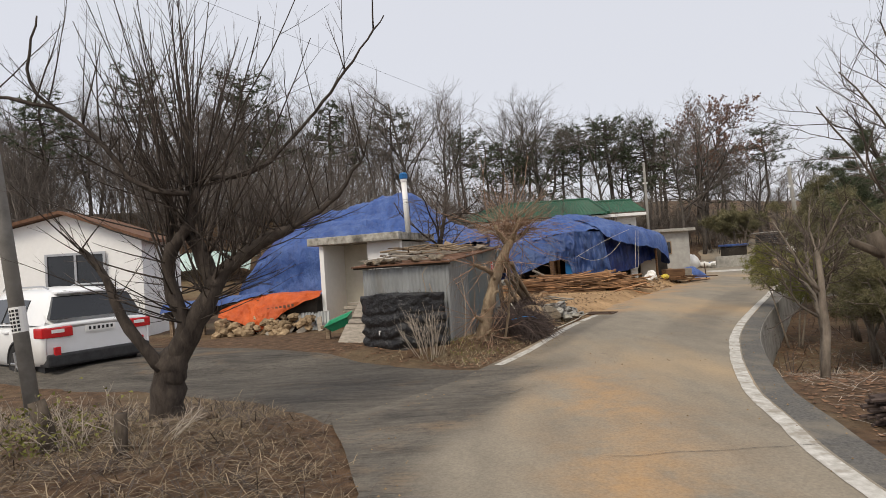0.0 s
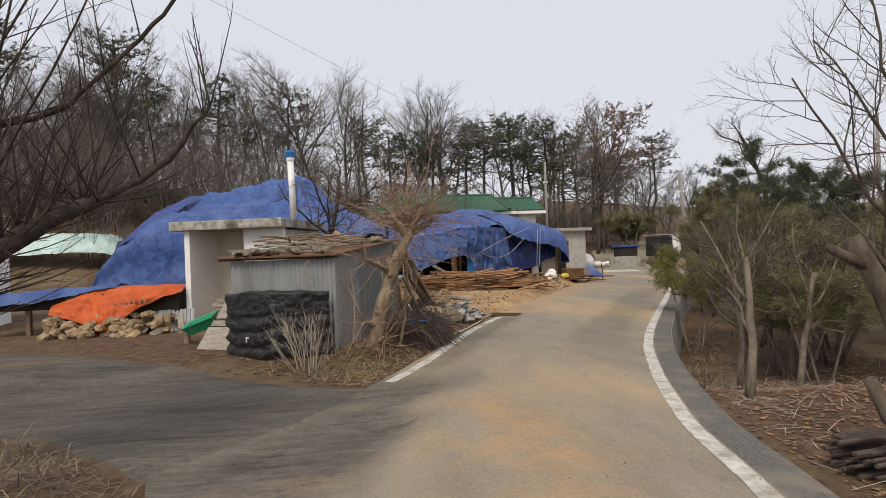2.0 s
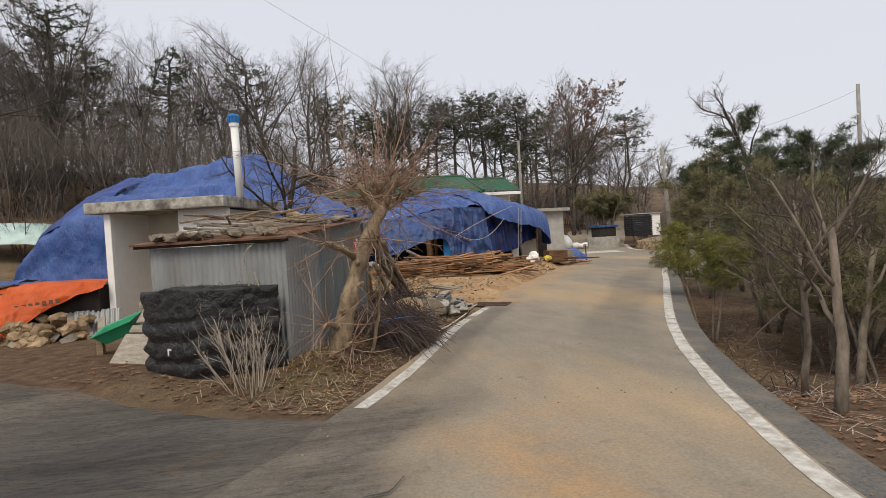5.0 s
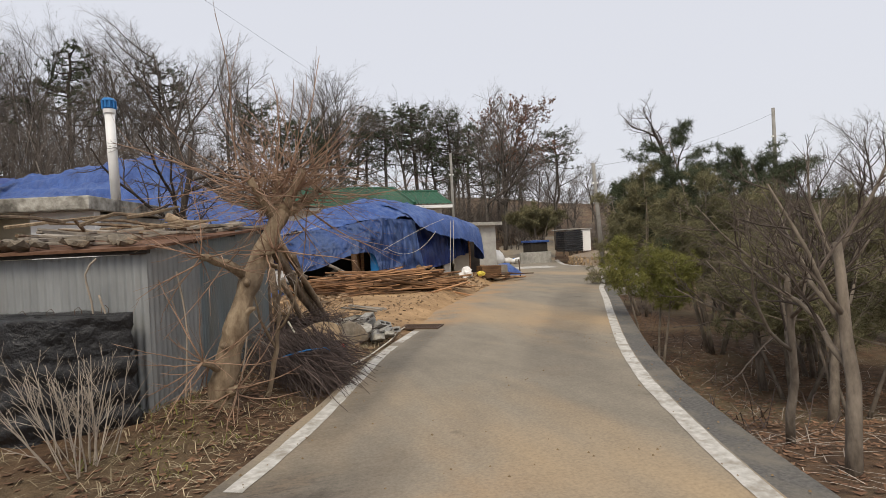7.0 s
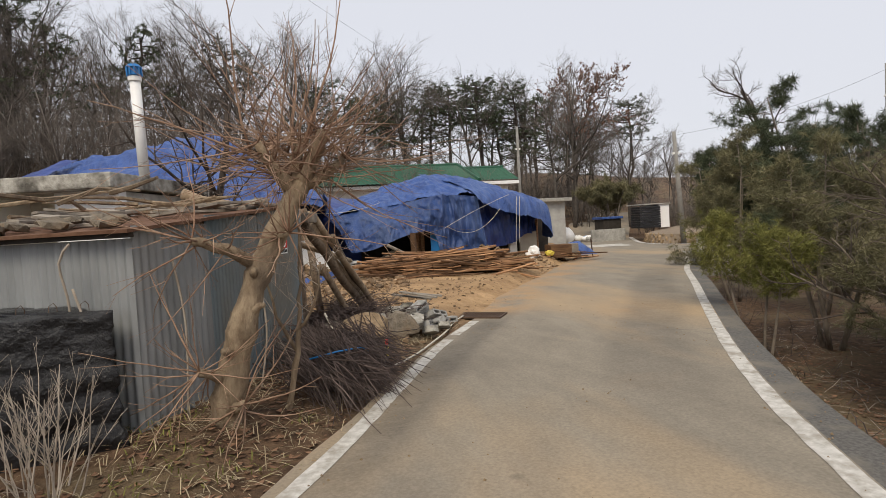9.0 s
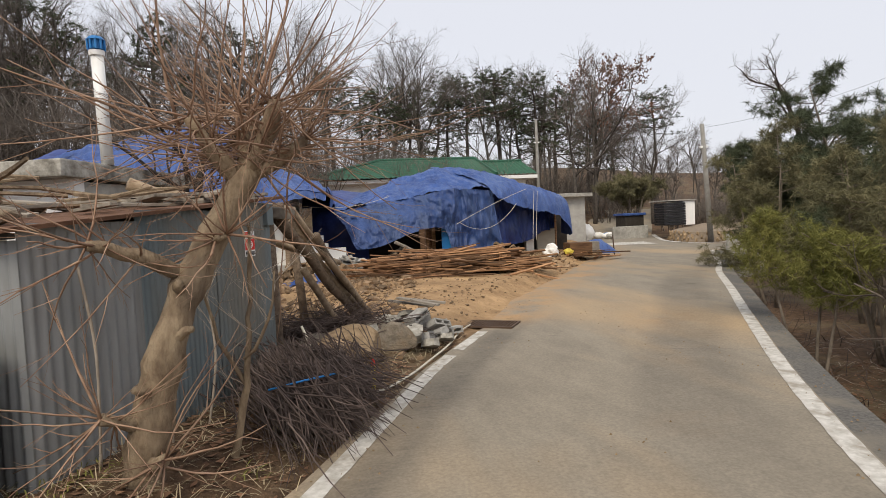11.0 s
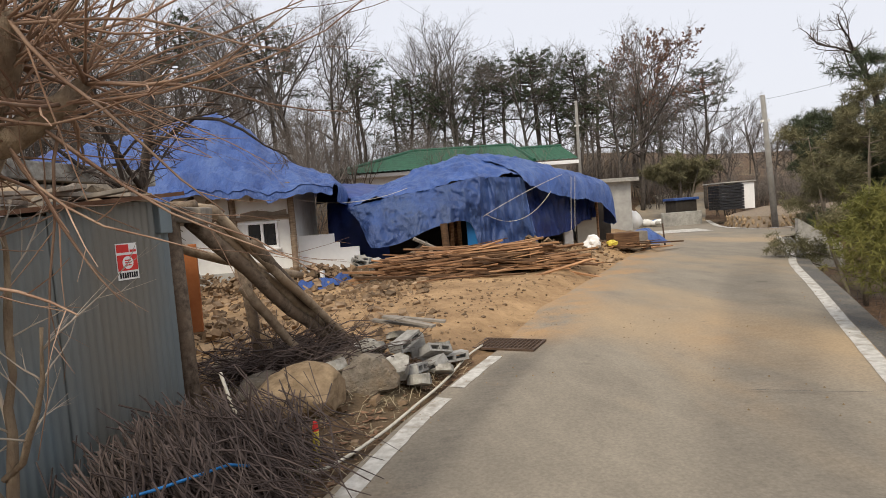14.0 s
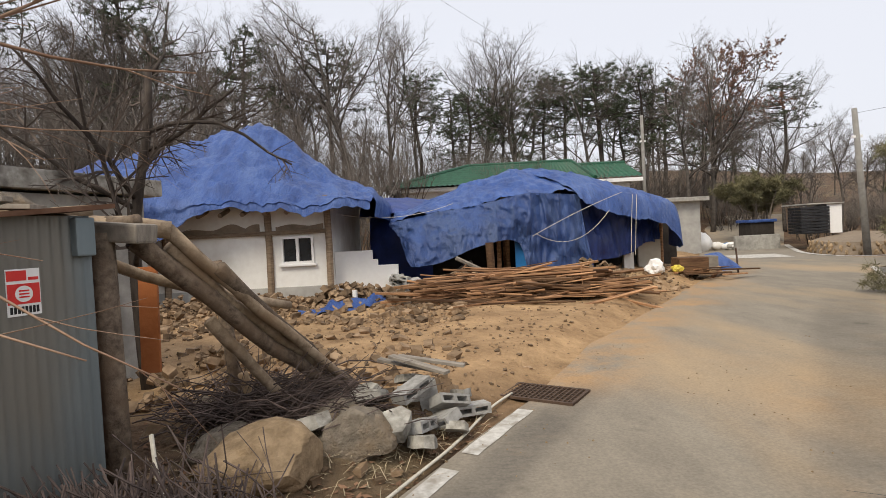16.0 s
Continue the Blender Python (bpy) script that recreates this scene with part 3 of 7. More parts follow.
wing = [(15.3, 24.0, 0.62), (16.5, 23.7, -0.25), (16.6, 23.7, -1.2), (15.3, 24.0, -1.2)]
wv = wing + [(x + 0.05, y + 0.2, z) for x, y, z in wing]
tagged(part("wing_wall", (wv, [(3, 2, 1, 0), (4, 5, 6, 7), (0, 1, 5, 4), (1, 2, 6, 5), (2, 3, 7, 6), (3, 0, 4, 7)]), M["concrete"]), "pale concrete wing wall at the culvert", "wall", kind="structure")

# drain grating in the lane's edge
gr = thing("drain_grating", pose(3.86, 13.95, 0.022, 0, 0, -32), "rusty iron drain grating set in the lane", "drain grating")
part("pit", box(-0.36, -0.22, -0.018, 0.36, 0.22, -0.008), M["black_ink"], gr)
part("grate_frame", join_bm(join_bm(box(-0.38, -0.25, -0.01, 0.38, -0.22, 0.014), box(-0.38, 0.22, -0.01, 0.38, 0.25, 0.014)),
                            join_bm(box(-0.38, -0.22, -0.01, -0.35, 0.22, 0.014), box(0.35, -0.22, -0.01, 0.38, 0.22, 0.014))), M["iron"], gr)
bar = bmesh.new()
box(-0.006, -0.22, -0.008, 0.006, 0.22, 0.012, bm=bar)
first = part("bar", bar, M["iron"], gr)
first.location = (-0.31, 0, 0)
for i in range(1, 14):
    b = part("bar", first.data, None, gr)
    b.location = (-0.31 + 0.0477 * i, 0, 0)
for j in range(5):
    b = part("cross_bar", box(-0.35, -0.15 + 0.075 * j - 0.005, -0.006, 0.35, -0.15 + 0.075 * j + 0.005, 0.009), M["iron"], gr)

# pitched stone bank beyond the bend
bank = thing("stone_bank", None, "low bank faced with pale rounded stones", "bank", kind="structure")
BK = curve_path([(18.7, 33.2), (18.3, 31.0), (19.2, 30.0), (21.6, 30.6), (26, 32.6)], 0.4)
V, F = [], []
for i, p in enumerate(BK):
    for (o, z) in ((0, 0.0), (0.3, 0.48), (1.3, 0.55), (7, 0.7)):
        V.append((p.x + o * 0.75, p.y + o * 0.65, land(p.x, p.y) + z))
    if i:
        k = 4 * i
        F += [(k - 4 + j, k + j, k + j + 1, k - 3 + j) for j in range(3)]
part("earth_core", (V, F), M["clay"], bank, "bare brown earth")
rng = random.Random(5)
stone_me = []
for k in range(4):
    bm = bmesh.new()
    bmesh.ops.create_icosphere(bm, subdivisions=1, radius=0.16)
    for v in bm.verts:
        v.co *= 1 + 0.25 * rng.uniform(-1, 1)
        v.co.y *= 0.5
    me = bpy.data.meshes.new("stone")
    bm.to_mesh(me)
    bm.free()
    me.materials.append(M["stone"])
    stone_me.append(me)
for i in range(len(BK) - 1):
    for r in range(3):
        p = BK[i].lerp(BK[i + 1], 0.5 * (r % 2))
        f = (r + 0.5) / 3
        s = part("stone", stone_me[rng.randrange(4)], None, bank)
        s.matrix_basis = pose(p.x + 0.35 * f * 0.75, p.y + 0.35 * f * 0.65 - 0.02, land(p.x, p.y) + 0.48 * f, rng.uniform(-20, 20), rng.uniform(0, 360), rng.uniform(20, 80)) @ Matrix.Scale(rng.uniform(0.8, 1.15), 4)
# ---- buildings ----
def wrinkle(p, amp=0.05, f=1.3):
    """Soft folds of hanging sheet."""
    q = Vector((p[0] * f, p[1] * f, p[2] * f * 0.7))
    a = noise.noise(q) + 0.45 * noise.noise(q * 2.3 + Vector((5, 1, 2))) + 0.75 * (0.4 - abs(noise.noise(Vector((q.x * 2.6, q.y * 2.6, q.z * 0.8))))) + 0.3 * (0.4 - abs(noise.noise(q * 4.6)))
    # long tension folds that run down the sheet
    fold = 0.5 - abs(noise.noise(Vector((p[0] * 2.7 + 0.5 * p[1], p[1] * 0.35, p[2] * 0.9 + 3)))) * 2.2
    return amp * (a + 0.55 * max(0.0, fold))


def loft(stations, nu, nv, amp=0.05, f=1.3, normal=(0, -1, 0.3)):
    """A sheet through stations (lists of points from top to bottom), smoothed both ways and wrinkled."""
    rows = [curve_path(s, 100) for s in stations]
    m = len(stations[0])
    nrm = Vector(normal).normalized()

    def cr(P, t):
        i = min(int(t), len(P) - 2)
        u = t - i
        a, b, c, d = P[max(i - 1, 0)], P[i], P[i + 1], P[min(i + 2, len(P) - 1)]
        k = 0.5
        return b + k * (c - a) * u + (2 * k * a + (k - 3) * b + (3 - 2 * k) * c - k * d) * u * u + (-k * a + (2 - k) * b + (k - 2) * c + k * d) * u ** 3

    V, F = [], []
    S = [[Vector(p) for p in s] for s in stations]
    for iu in range(nu + 1):
        tu = (len(S) - 1) * iu / nu
        col = [cr([s[j] for s in S], tu) for j in range(m)]
        for iv in range(nv + 1):
            p = cr(col, (m - 1) * iv / nv)
            p = p + nrm * wrinkle(p, amp, f)
            V.append(tuple(p))
    c = nv + 1
    for iu in range(nu):
        for iv in range(nv):
            F.append((iu * c + iv, iu * c + iv + 1, (iu + 1) * c + iv + 1, (iu + 1) * c + iv))
    return V, F


def cable(name, pts, r, mt, label, cat, sides=5):
    V, F = [], []
    tube(V, F, pts, [r] * len(pts), sides)
    return tagged(part(name, (V, F), M[mt], smooth=True), label, cat)


def sag(a, b, drop, n=12):
    a, b = Vector(a), Vector(b)
    return [a.lerp(b, i / n) - Vector((0, 0, drop * 4 * (i / n) * (1 - i / n))) for i in range(n + 1)]


# the white mud-walled house under its tarpaulin
hut = thing("farmhouse", None, "white mud-walled old farmhouse with exposed timber posts", "house")
HY = 21.0
wall = bmesh.new()
box(-6.6, HY, 0.2, -0.62, HY + 0.2, 2.7, bm=wall)
box(0.04, HY, 0.2, 0.45, HY + 0.2, 2.5, bm=wall)
box(-0.62, HY, 0.2, 0.04, HY + 0.2, 1.16, bm=wall)
box(-0.62, HY, 1.7, 0.04, HY + 0.2, 2.6, bm=wall)
part("wall", wall, M["plaster"], hut)
part("wall", box(0.25, HY + 0.2, 0.2, 0.45, HY + 4.4, 2.6), M["plaster"], hut)
part("wall", box(-6.6, HY + 4.4, 0.2, 0.25, HY + 4.6, 2.9), M["plaster"], hut)
part("wall", box(-6.6, HY + 0.2, 0.2, -6.4, HY + 4.4, 2.9), M["plaster"], hut)
part("plinth", box(-6.6, HY - 0.03, 0.15, 0.48, HY, 0.62, 0.01), M["grey_render"], hut, "grey cement plinth")
for x in (-3.2, -0.92, 0.4):
    part("post", rod([(x, HY - 0.03, 0.2), (x + 0.02, HY - 0.03, 1.5), (x, HY - 0.03, 2.6)], 0.075, 8), M["wood"], hut, "dark timber post")
part("beam", box(-6.6, HY - 0.09, 1.78, 0.45, HY + 0.0, 1.87, 0.01), M["wood"], hut, "dark timber rail")
V, F = [], []
rng = random.Random(8)
for seg in ((-3.0, -1.1), (-0.75, 0.3)):
    n = 24
    for i in range(n + 1):
        x = seg[0] + (seg[1] - seg[0]) * i / n
        h = 1.95 + 0.17 * abs(noise.noise((x * 1.4, 2, 0))) * 2
        V += [(x, HY - 0.006, 1.87), (x, HY - 0.006, h)]
        if i:
            k = len(V)
            F.append((k - 4, k - 2, k - 1, k - 3))
part("bare_clay", (V, F), M["clay"], hut, "patch of bare brown mud where plaster fell")
win = part("window", box(-0.62, HY + 0.04, 1.16, 0.04, HY + 0.07, 1.7), M["dark_glass"], hut, "small sliding window")
part("window_frame", join_bm(join_bm(box(-0.65, HY - 0.05, 1.12, 0.07, HY + 0.03, 1.18), box(-0.65, HY - 0.05, 1.68, 0.07, HY + 0.03, 1.73)),
     join_bm(join_bm(box(-0.65, HY - 0.05, 1.18, -0.60, HY + 0.03, 1.68), box(0.02, HY - 0.05, 1.18, 0.07, HY + 0.03, 1.68)), box(-0.32, HY - 0.04, 1.18, -0.26, HY + 0.04, 1.68))), M["white_paint"], win)
part("window_sill", box(-0.70, HY - 0.09, 1.07, 0.12, HY, 1.12, 0.008), M["white_paint"], win)
for i in range(13):
    x = -6.0 + i * 0.47
    part("rafter", rod([(x, HY - 0.5, 2.24), (x, HY + 1.0, 2.65)], 0.05, 6), M["wood"], hut)
# boards coloured near black for the shade under the roof
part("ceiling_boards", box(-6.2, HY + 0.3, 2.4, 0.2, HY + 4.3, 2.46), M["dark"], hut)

# its blue tarpaulin: a hipped sheet with a hanging skirt, falling to the ground at one end
ST = []
for (x, zr, ze, yb, zb, hang) in (
        (-8.1, 1.5, 1.0, 20.6, 0.75, 0.6), (-7.3, 2.7, 1.8, 20.0, 1.1, 0.55), (-6.3, 3.75, 2.45, 19.7, 1.3, 0.55), (-5.0, 4.05, 2.6, 19.6, 1.4, 0.6),
        (-3.9, 4.25, 2.65, 19.6, 1.7, 0.85), (-2.9, 4.5, 2.65, 20.15, 2.15, 1.7), (-1.8, 4.75, 2.6, 20.3, 2.45, 2.3), (-0.9, 4.2, 2.55, 20.3, 2.4, 2.25),
        (0.0, 3.4, 2.5, 20.3, 2.36, 2.2), (0.9, 2.95, 2.45, 20.3, 2.34, 2.16), (1.45, 2.6, 2.42, 20.4, 2.3, 2.1)):
    yr = 23.6 if x < 1.2 else 22.6
    ST.append([(x, yr + 3.2, ze), (x, yr + 1.2, 0.45 * ze + 0.55 * zr), (x, yr, zr), (x, yr - 1.1, 0.66 * zr + 0.34 * ze - 0.05), (x, yb + 0.9, 0.3 * zr + 0.7 * ze - 0.06), (x, yb, ze - 0.08), (x, yb - 0.06, zb), (x, yb - 0.1 if hang > 1.5 else yb - 0.25, hang)])
tp = thing("tarpaulin", None, "blue woven tarpaulin draped over the farmhouse roof", "tarpaulin")
part("roof_sheet", loft(ST, 150, 90, 0.13, 1.7, (0, -0.4, 1)), M["tarp"], tp, smooth=True)
ST2 = [[(1.45, y, 2.62 - 0.03 * abs(y - 22.6)), (1.55, y, 2.35), (1.5, y, 2.05)] for y in (20.35, 21.0, 22, 23.5, 25.5)]
part("side_skirt", loft(ST2, 40, 14, 0.05, 1.6, (1, 0, 0)), M["tarp"], tp, smooth=True)
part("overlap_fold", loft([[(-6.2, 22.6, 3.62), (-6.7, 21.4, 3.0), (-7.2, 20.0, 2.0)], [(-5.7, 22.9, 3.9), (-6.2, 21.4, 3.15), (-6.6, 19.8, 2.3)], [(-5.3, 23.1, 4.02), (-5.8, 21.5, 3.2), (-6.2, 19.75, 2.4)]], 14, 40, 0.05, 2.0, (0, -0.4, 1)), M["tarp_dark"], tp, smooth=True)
# lower blue lean-to sheet between the two buildings
tp2 = thing("tarpaulin", None, "dark blue tarpaulin hung between the two buildings", "tarpaulin")
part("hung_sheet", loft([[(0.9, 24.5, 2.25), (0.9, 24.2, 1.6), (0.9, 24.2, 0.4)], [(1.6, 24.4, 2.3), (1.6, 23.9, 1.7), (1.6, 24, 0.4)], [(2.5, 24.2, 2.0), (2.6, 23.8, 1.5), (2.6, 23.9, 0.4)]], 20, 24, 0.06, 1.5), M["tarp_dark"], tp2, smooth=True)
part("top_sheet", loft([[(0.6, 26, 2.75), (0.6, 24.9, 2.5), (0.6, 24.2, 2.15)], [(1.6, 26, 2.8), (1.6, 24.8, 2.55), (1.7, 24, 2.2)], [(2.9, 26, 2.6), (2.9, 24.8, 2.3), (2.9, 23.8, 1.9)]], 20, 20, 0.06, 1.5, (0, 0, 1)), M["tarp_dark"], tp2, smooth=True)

# broken white block wall
ww = thing("broken_wall", None, "stepped white rendered wall left standing beside rubble", "wall")
bm = bmesh.new()
for (x0, x1, z) in ((0.46, 1.3, 1.33), (1.3, 1.42, 1.12), (1.42, 1.88, 0.98)):
    box(x0, 21.3, 0.2, x1, 21.45, z, bm=bm)
part("wall", bm, M["white_paint"], ww)

# the wrecked building under blue sheets
wreck = thing("wrecked_building", None, "half-demolished timber building frame under blue sheets", "building")
for (a, b, r) in (((4.02, 21.45, 0.15), (3.98, 21.5, 1.36), 0.095), ((5.0, 22.4, 0.2), (5.0, 22.4, 2.3), 0.08), ((7.2, 25.2, 0.2), (7.2, 25.2, 2.2), 0.08), ((9.9, 26.8, 0.2), (9.9, 26.8, 2.0), 0.08),
                  ((4.3, 22.8, 0.3), (4.35, 22.9, 2.2), 0.06), ((4.6, 23.4, 0.3), (4.6, 23.4, 2.4), 0.06), ((6.3, 25.0, 0.3), (6.3, 25, 3.1), 0.09), ((4.7, 24.8, 0.3), (4.7, 24.8, 3.1), 0.09)):
    part("post", rod([a, b], r, 8), M["plank"], wreck, "bare brown timber post")
for (a, b) in (((3.2, 21.35, 1.05), (4.5, 21.7, 0.35)), ((2.6, 22.6, 0.3), (3.6, 22.4, 0.9))):
    part("brace", rod([a, b], 0.05, 6), M["grey_wood"], wreck, "pale leaning pole")
part("ridge_beam", rod([(4.5, 24.8, 3.12), (6.6, 25.2, 3.1), (9.6, 27, 2.4)], 0.09, 8), M["wood"], wreck)
# walls whose near-black colour stands in for the shade inside the building
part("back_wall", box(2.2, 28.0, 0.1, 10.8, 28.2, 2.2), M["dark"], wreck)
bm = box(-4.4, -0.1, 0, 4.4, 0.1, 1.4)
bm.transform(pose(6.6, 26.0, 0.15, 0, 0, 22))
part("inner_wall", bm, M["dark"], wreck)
part("door_panel", box(4.66, 22.28, 0.2, 4.95, 22.32, 1.45), M["blue_plastic"], wreck, "blue painted door leaf")
part("low_wall", box(8.2, 25.2, 0.1, 8.5, 25.4, 0.8, 0.02), M["plaster"], wreck)
part("low_wall", box(8.9, 26.0, 0.1, 9.6, 26.15, 1.1, 0.02), M["cream"], wreck)

ST = [
    [(1.9, 28.2, 1.2), (1.8, 26.6, 2.0), (1.7, 24.8, 2.2), (1.62, 23.6, 2.1), (1.6, 22.8, 1.95), (1.9, 22.0, 1.5), (2.2, 21.5, 0.9)],
    [(3.0, 28.2, 1.2), (2.9, 26.8, 2.3), (2.8, 25.2, 2.65), (2.7, 23.8, 2.4), (2.75, 22.7, 2.15), (2.8, 21.8, 1.55), (2.8, 21.4, 0.95)],
    [(4.0, 28.2, 1.2), (4.0, 26.9, 2.6), (4.0, 25.0, 3.08), (3.9, 23.8, 2.7), (3.9, 22.7, 2.3), (3.9, 21.9, 1.75), (3.85, 21.6, 1.3)],
    [(5.0, 28.2, 1.2), (4.9, 27.0, 2.7), (4.85, 25.0, 3.3), (4.9, 23.6, 2.9), (5.0, 22.35, 2.5), (4.95, 22.1, 1.8), (4.7, 22.05, 1.32)],
    [(5.2, 28.2, 1.2), (5.2, 27.0, 2.7), (5.2, 25.0, 3.3), (5.2, 23.7, 2.92), (5.15, 22.35, 2.5), (5.1, 22.2, 1.5), (5.05, 22.15, 0.45)],
    [(6.3, 28.4, 1.2), (6.3, 27.2, 2.6), (6.4, 25.3, 3.27), (6.4, 24.3, 2.95), (6.4, 23.1, 2.45), (6.35, 22.9, 1.6), (6.3, 22.8, 0.6)],
    [(7.4, 28.8, 1.2), (7.4, 27.6, 2.5), (7.6, 26.0, 2.95), (7.5, 24.9, 2.7), (7.4, 23.8, 2.4), (7.35, 23.6, 1.6), (7.3, 23.55, 0.75)],
    [(8.8, 29.2, 1.2), (8.8, 28, 2.2), (8.9, 26.8, 2.65), (8.8, 25.8, 2.5), (8.7, 24.8, 2.3), (8.65, 24.5, 1.6), (8.6, 24.5, 0.85)],
    [(9.7, 29.4, 1.2), (9.7, 28.4, 2.0), (9.8, 27.4, 2.45), (9.75, 26.6, 2.35), (9.7, 25.5, 2.2), (9.75, 25.2, 1.7), (9.8, 25.1, 1.15)],
    [(10.7, 29.4, 1.0), (10.6, 28.4, 1.7), (10.5, 27.4, 2.2), (10.45, 26.6, 2.2), (10.4, 25.7, 2.1), (10.55, 25.4, 1.5), (10.65, 25.3, 0.75)],
]
def drawn_in(sts):
    """Draws the far end of the sheet in towards the frame."""
    return [[(x if x < 6 else 6 + (x - 6) * 0.86, y, z) for x, y, z in st] for st in sts]


ST = drawn_in(ST)
tent = thing("tarpaulin", None, "blue tarpaulins roped over the wrecked building", "tarpaulin")
part("main_sheet", loft([s[:5] for s in ST], 150, 54, 0.12, 1.5, (-0.2, -0.55, 0.7)), M["tarp"], tent, smooth=True)
DR = [[s[4], s[5], s[6]] for s in ST[:5]] + [[(5.8, 22.75, 2.47), (5.8, 22.5, 1.5), (5.75, 22.4, 0.38)], [(6.5, 23.2, 2.44), (6.55, 23.0, 1.6), (6.75, 22.95, 0.5)]]
RC = [[(6.2, 23.6, 2.5), (6.2, 23.5, 1.5), (6.2, 23.45, 0.45)], [(7.3, 24.3, 2.45), (7.3, 24.15, 1.6), (7.3, 24.1, 0.65)], [(8.6, 25.1, 2.35), (8.6, 25.0, 1.6), (8.6, 24.95, 0.75)], [(9.6, 25.9, 2.25), (9.6, 25.8, 1.6), (9.6, 25.8, 1.05)], [(10.3, 26.3, 2.2), (10.3, 26.3, 1.6), (10.3, 26.3, 0.9)]]
# recess and upright front: shade painted in with darker blues than the roof sheet
part("recessed_sheet", loft(drawn_in(RC), 130, 30, 0.11, 1.9, (0.4, -0.9, 0.0)), M["tarp_dark"], tent, "blue sheet hung behind, shade put into its colour", smooth=True)
part("front_drape", loft(DR, 170, 40, 0.17, 2.0, (-0.25, -0.95, 0.0)), M["tarp_front_shade"], tent, "hanging front of the sheet, shade put into its colour", smooth=True)
part("upper_sheet", loft(drawn_in([[(4.9, 25.3, 3.36), (5.6, 24.2, 3.1), (6.3, 23.3, 2.62), (6.5, 22.95, 2.3)], [(5.8, 25.5, 3.38), (6.9, 24.5, 3.05), (7.4, 23.7, 2.55), (7.5, 23.4, 1.95)], [(7.0, 26.2, 3.2), (8.3, 25.4, 2.8), (8.8, 24.6, 2.42), (8.9, 24.3, 1.7)], [(8.6, 27.2, 2.8), (9.6, 26.2, 2.5), (10.1, 25.4, 2.25), (10.15, 25.1, 1.45)], [(9.6, 27.8, 2.5), (10.4, 26.8, 2.25), (10.75, 25.9, 2.0), (10.8, 25.6, 0.85)], [(9.8, 28.2, 2.3), (10.5, 27.4, 2.0), (10.75, 26.7, 1.7), (10.7, 26.5, 0.9)]]), 90, 50, 0.09, 1.5, (0, -0.3, 1)), M["tarp"], tent, "brighter blue upper sheet", smooth=True)
for (a, b) in (((3.2, 23.2, 2.42), (3.95, 21.95, 1.75)), ((5.05, 21.95, 1.45), (7.6, 23.2, 2.45)), ((8.0, 23.6, 2.4), (7.8, 23.3, 0.75)), ((8.15, 23.7, 2.4), (7.95, 23.4, 0.8))):
    p = part("rope", rod(sag(a, b, -0.05), 0.007, 5), M["rope"], tent, "pale tie rope")
part("rope", rod(sag((5.15, 22.0, 1.5), (7.2, 23.0, 2.0), 0.45), 0.007, 5), M["rope"], tent, "slack pale tie rope")
part("rope", rod(sag((0.5, 21.5, 2.2), (3.2, 22.6, 2.35), 0.2), 0.007, 5), M["rope"], tent, "pale tie rope")

# house with a green tiled roof behind
gh = thing("green_roofed_house", pose(-2.1, 0, -0.35), "white house with a hipped green glazed tile roof", "house")
part("wall", box(2.6, 43, 0.5, 16.4, 50, 4.55), M["plaster"], gh)
part("eave_band", box(1.9, 42.3, 4.5, 17.0, 50.6, 4.72, 0.02), M["white_paint"], gh)


def tiled(x0, x1, ya, za, yb, zb, inset0, inset1, step=0.3):
    """Rows of rounded tiles on a sloping trapezium: eave from x0 to x1, shorter at the ridge."""
    V, F = [], []
    n = int((x1 - x0) / step)
    m = 9
    sub = 4
    for r in range(m):
        fa, fb = r / m, (r + 1) / m
        for side in (0, 1):
            f = fa if side == 0 else fb
            y, z = ya + (yb - ya) * f, za + (zb - za) * f + (0.05 if side == 0 else 0.0)
            for i in range(n * sub + 1):
                x = x0 + inset0 * f + (x1 - x0 - (inset0 + inset1) * f) * i / (n * sub)
                V.append((x, y, z + 0.07 * abs(math.sin(math.pi * (i % sub) / sub))))
    c = n * sub + 1
    for r in range(2 * m - 1):
        for i in range(c - 1):
            F.append((r * c + i, r * c + i + 1, (r + 1) * c + i + 1, (r + 1) * c + i))
    return V, F


part("roof_slope", tiled(1.6, 14.2, 42.0, 4.7, 46.0, 6.25, 5.2, 0.6), M["green_roof"], gh, smooth=True)
part("roof_slope", tiled(11.6, 17.2, 42.6, 4.75, 45.4, 5.9, 0.3, 0.3), M["green_roof"], gh, smooth=True)
part("roof_slope", ([(1.6, 42, 4.7), (6.8, 46, 6.25), (6.8, 47, 6.25), (1.6, 51, 4.7)], [(0, 1, 2, 3)]), M["green_roof"], gh)
part("roof_slope", ([(6.8, 46, 6.25), (13.6, 46, 6.25), (17.2, 51, 4.7), (1.6, 51, 4.7)], [(0, 1, 2, 3)]), M["green_roof"], gh)
for (a, b) in (((6.8, 46, 6.32), (13.6, 46, 6.32)), ((1.6, 42, 4.8), (6.8, 46, 6.32)), ((11.9, 45.4, 5.97), (16.9, 45.4, 5.97)), ((13.6, 46, 6.3), (14.1, 42.1, 4.85))):
    part("ridge_tiles", rod([a, b], 0.13, 8), M["green_roof"], gh, "dark green ridge tiles")
part("window", box(15.2, 42.97, 2.9, 16.0, 43.0, 3.9), M["dark_glass"], gh)

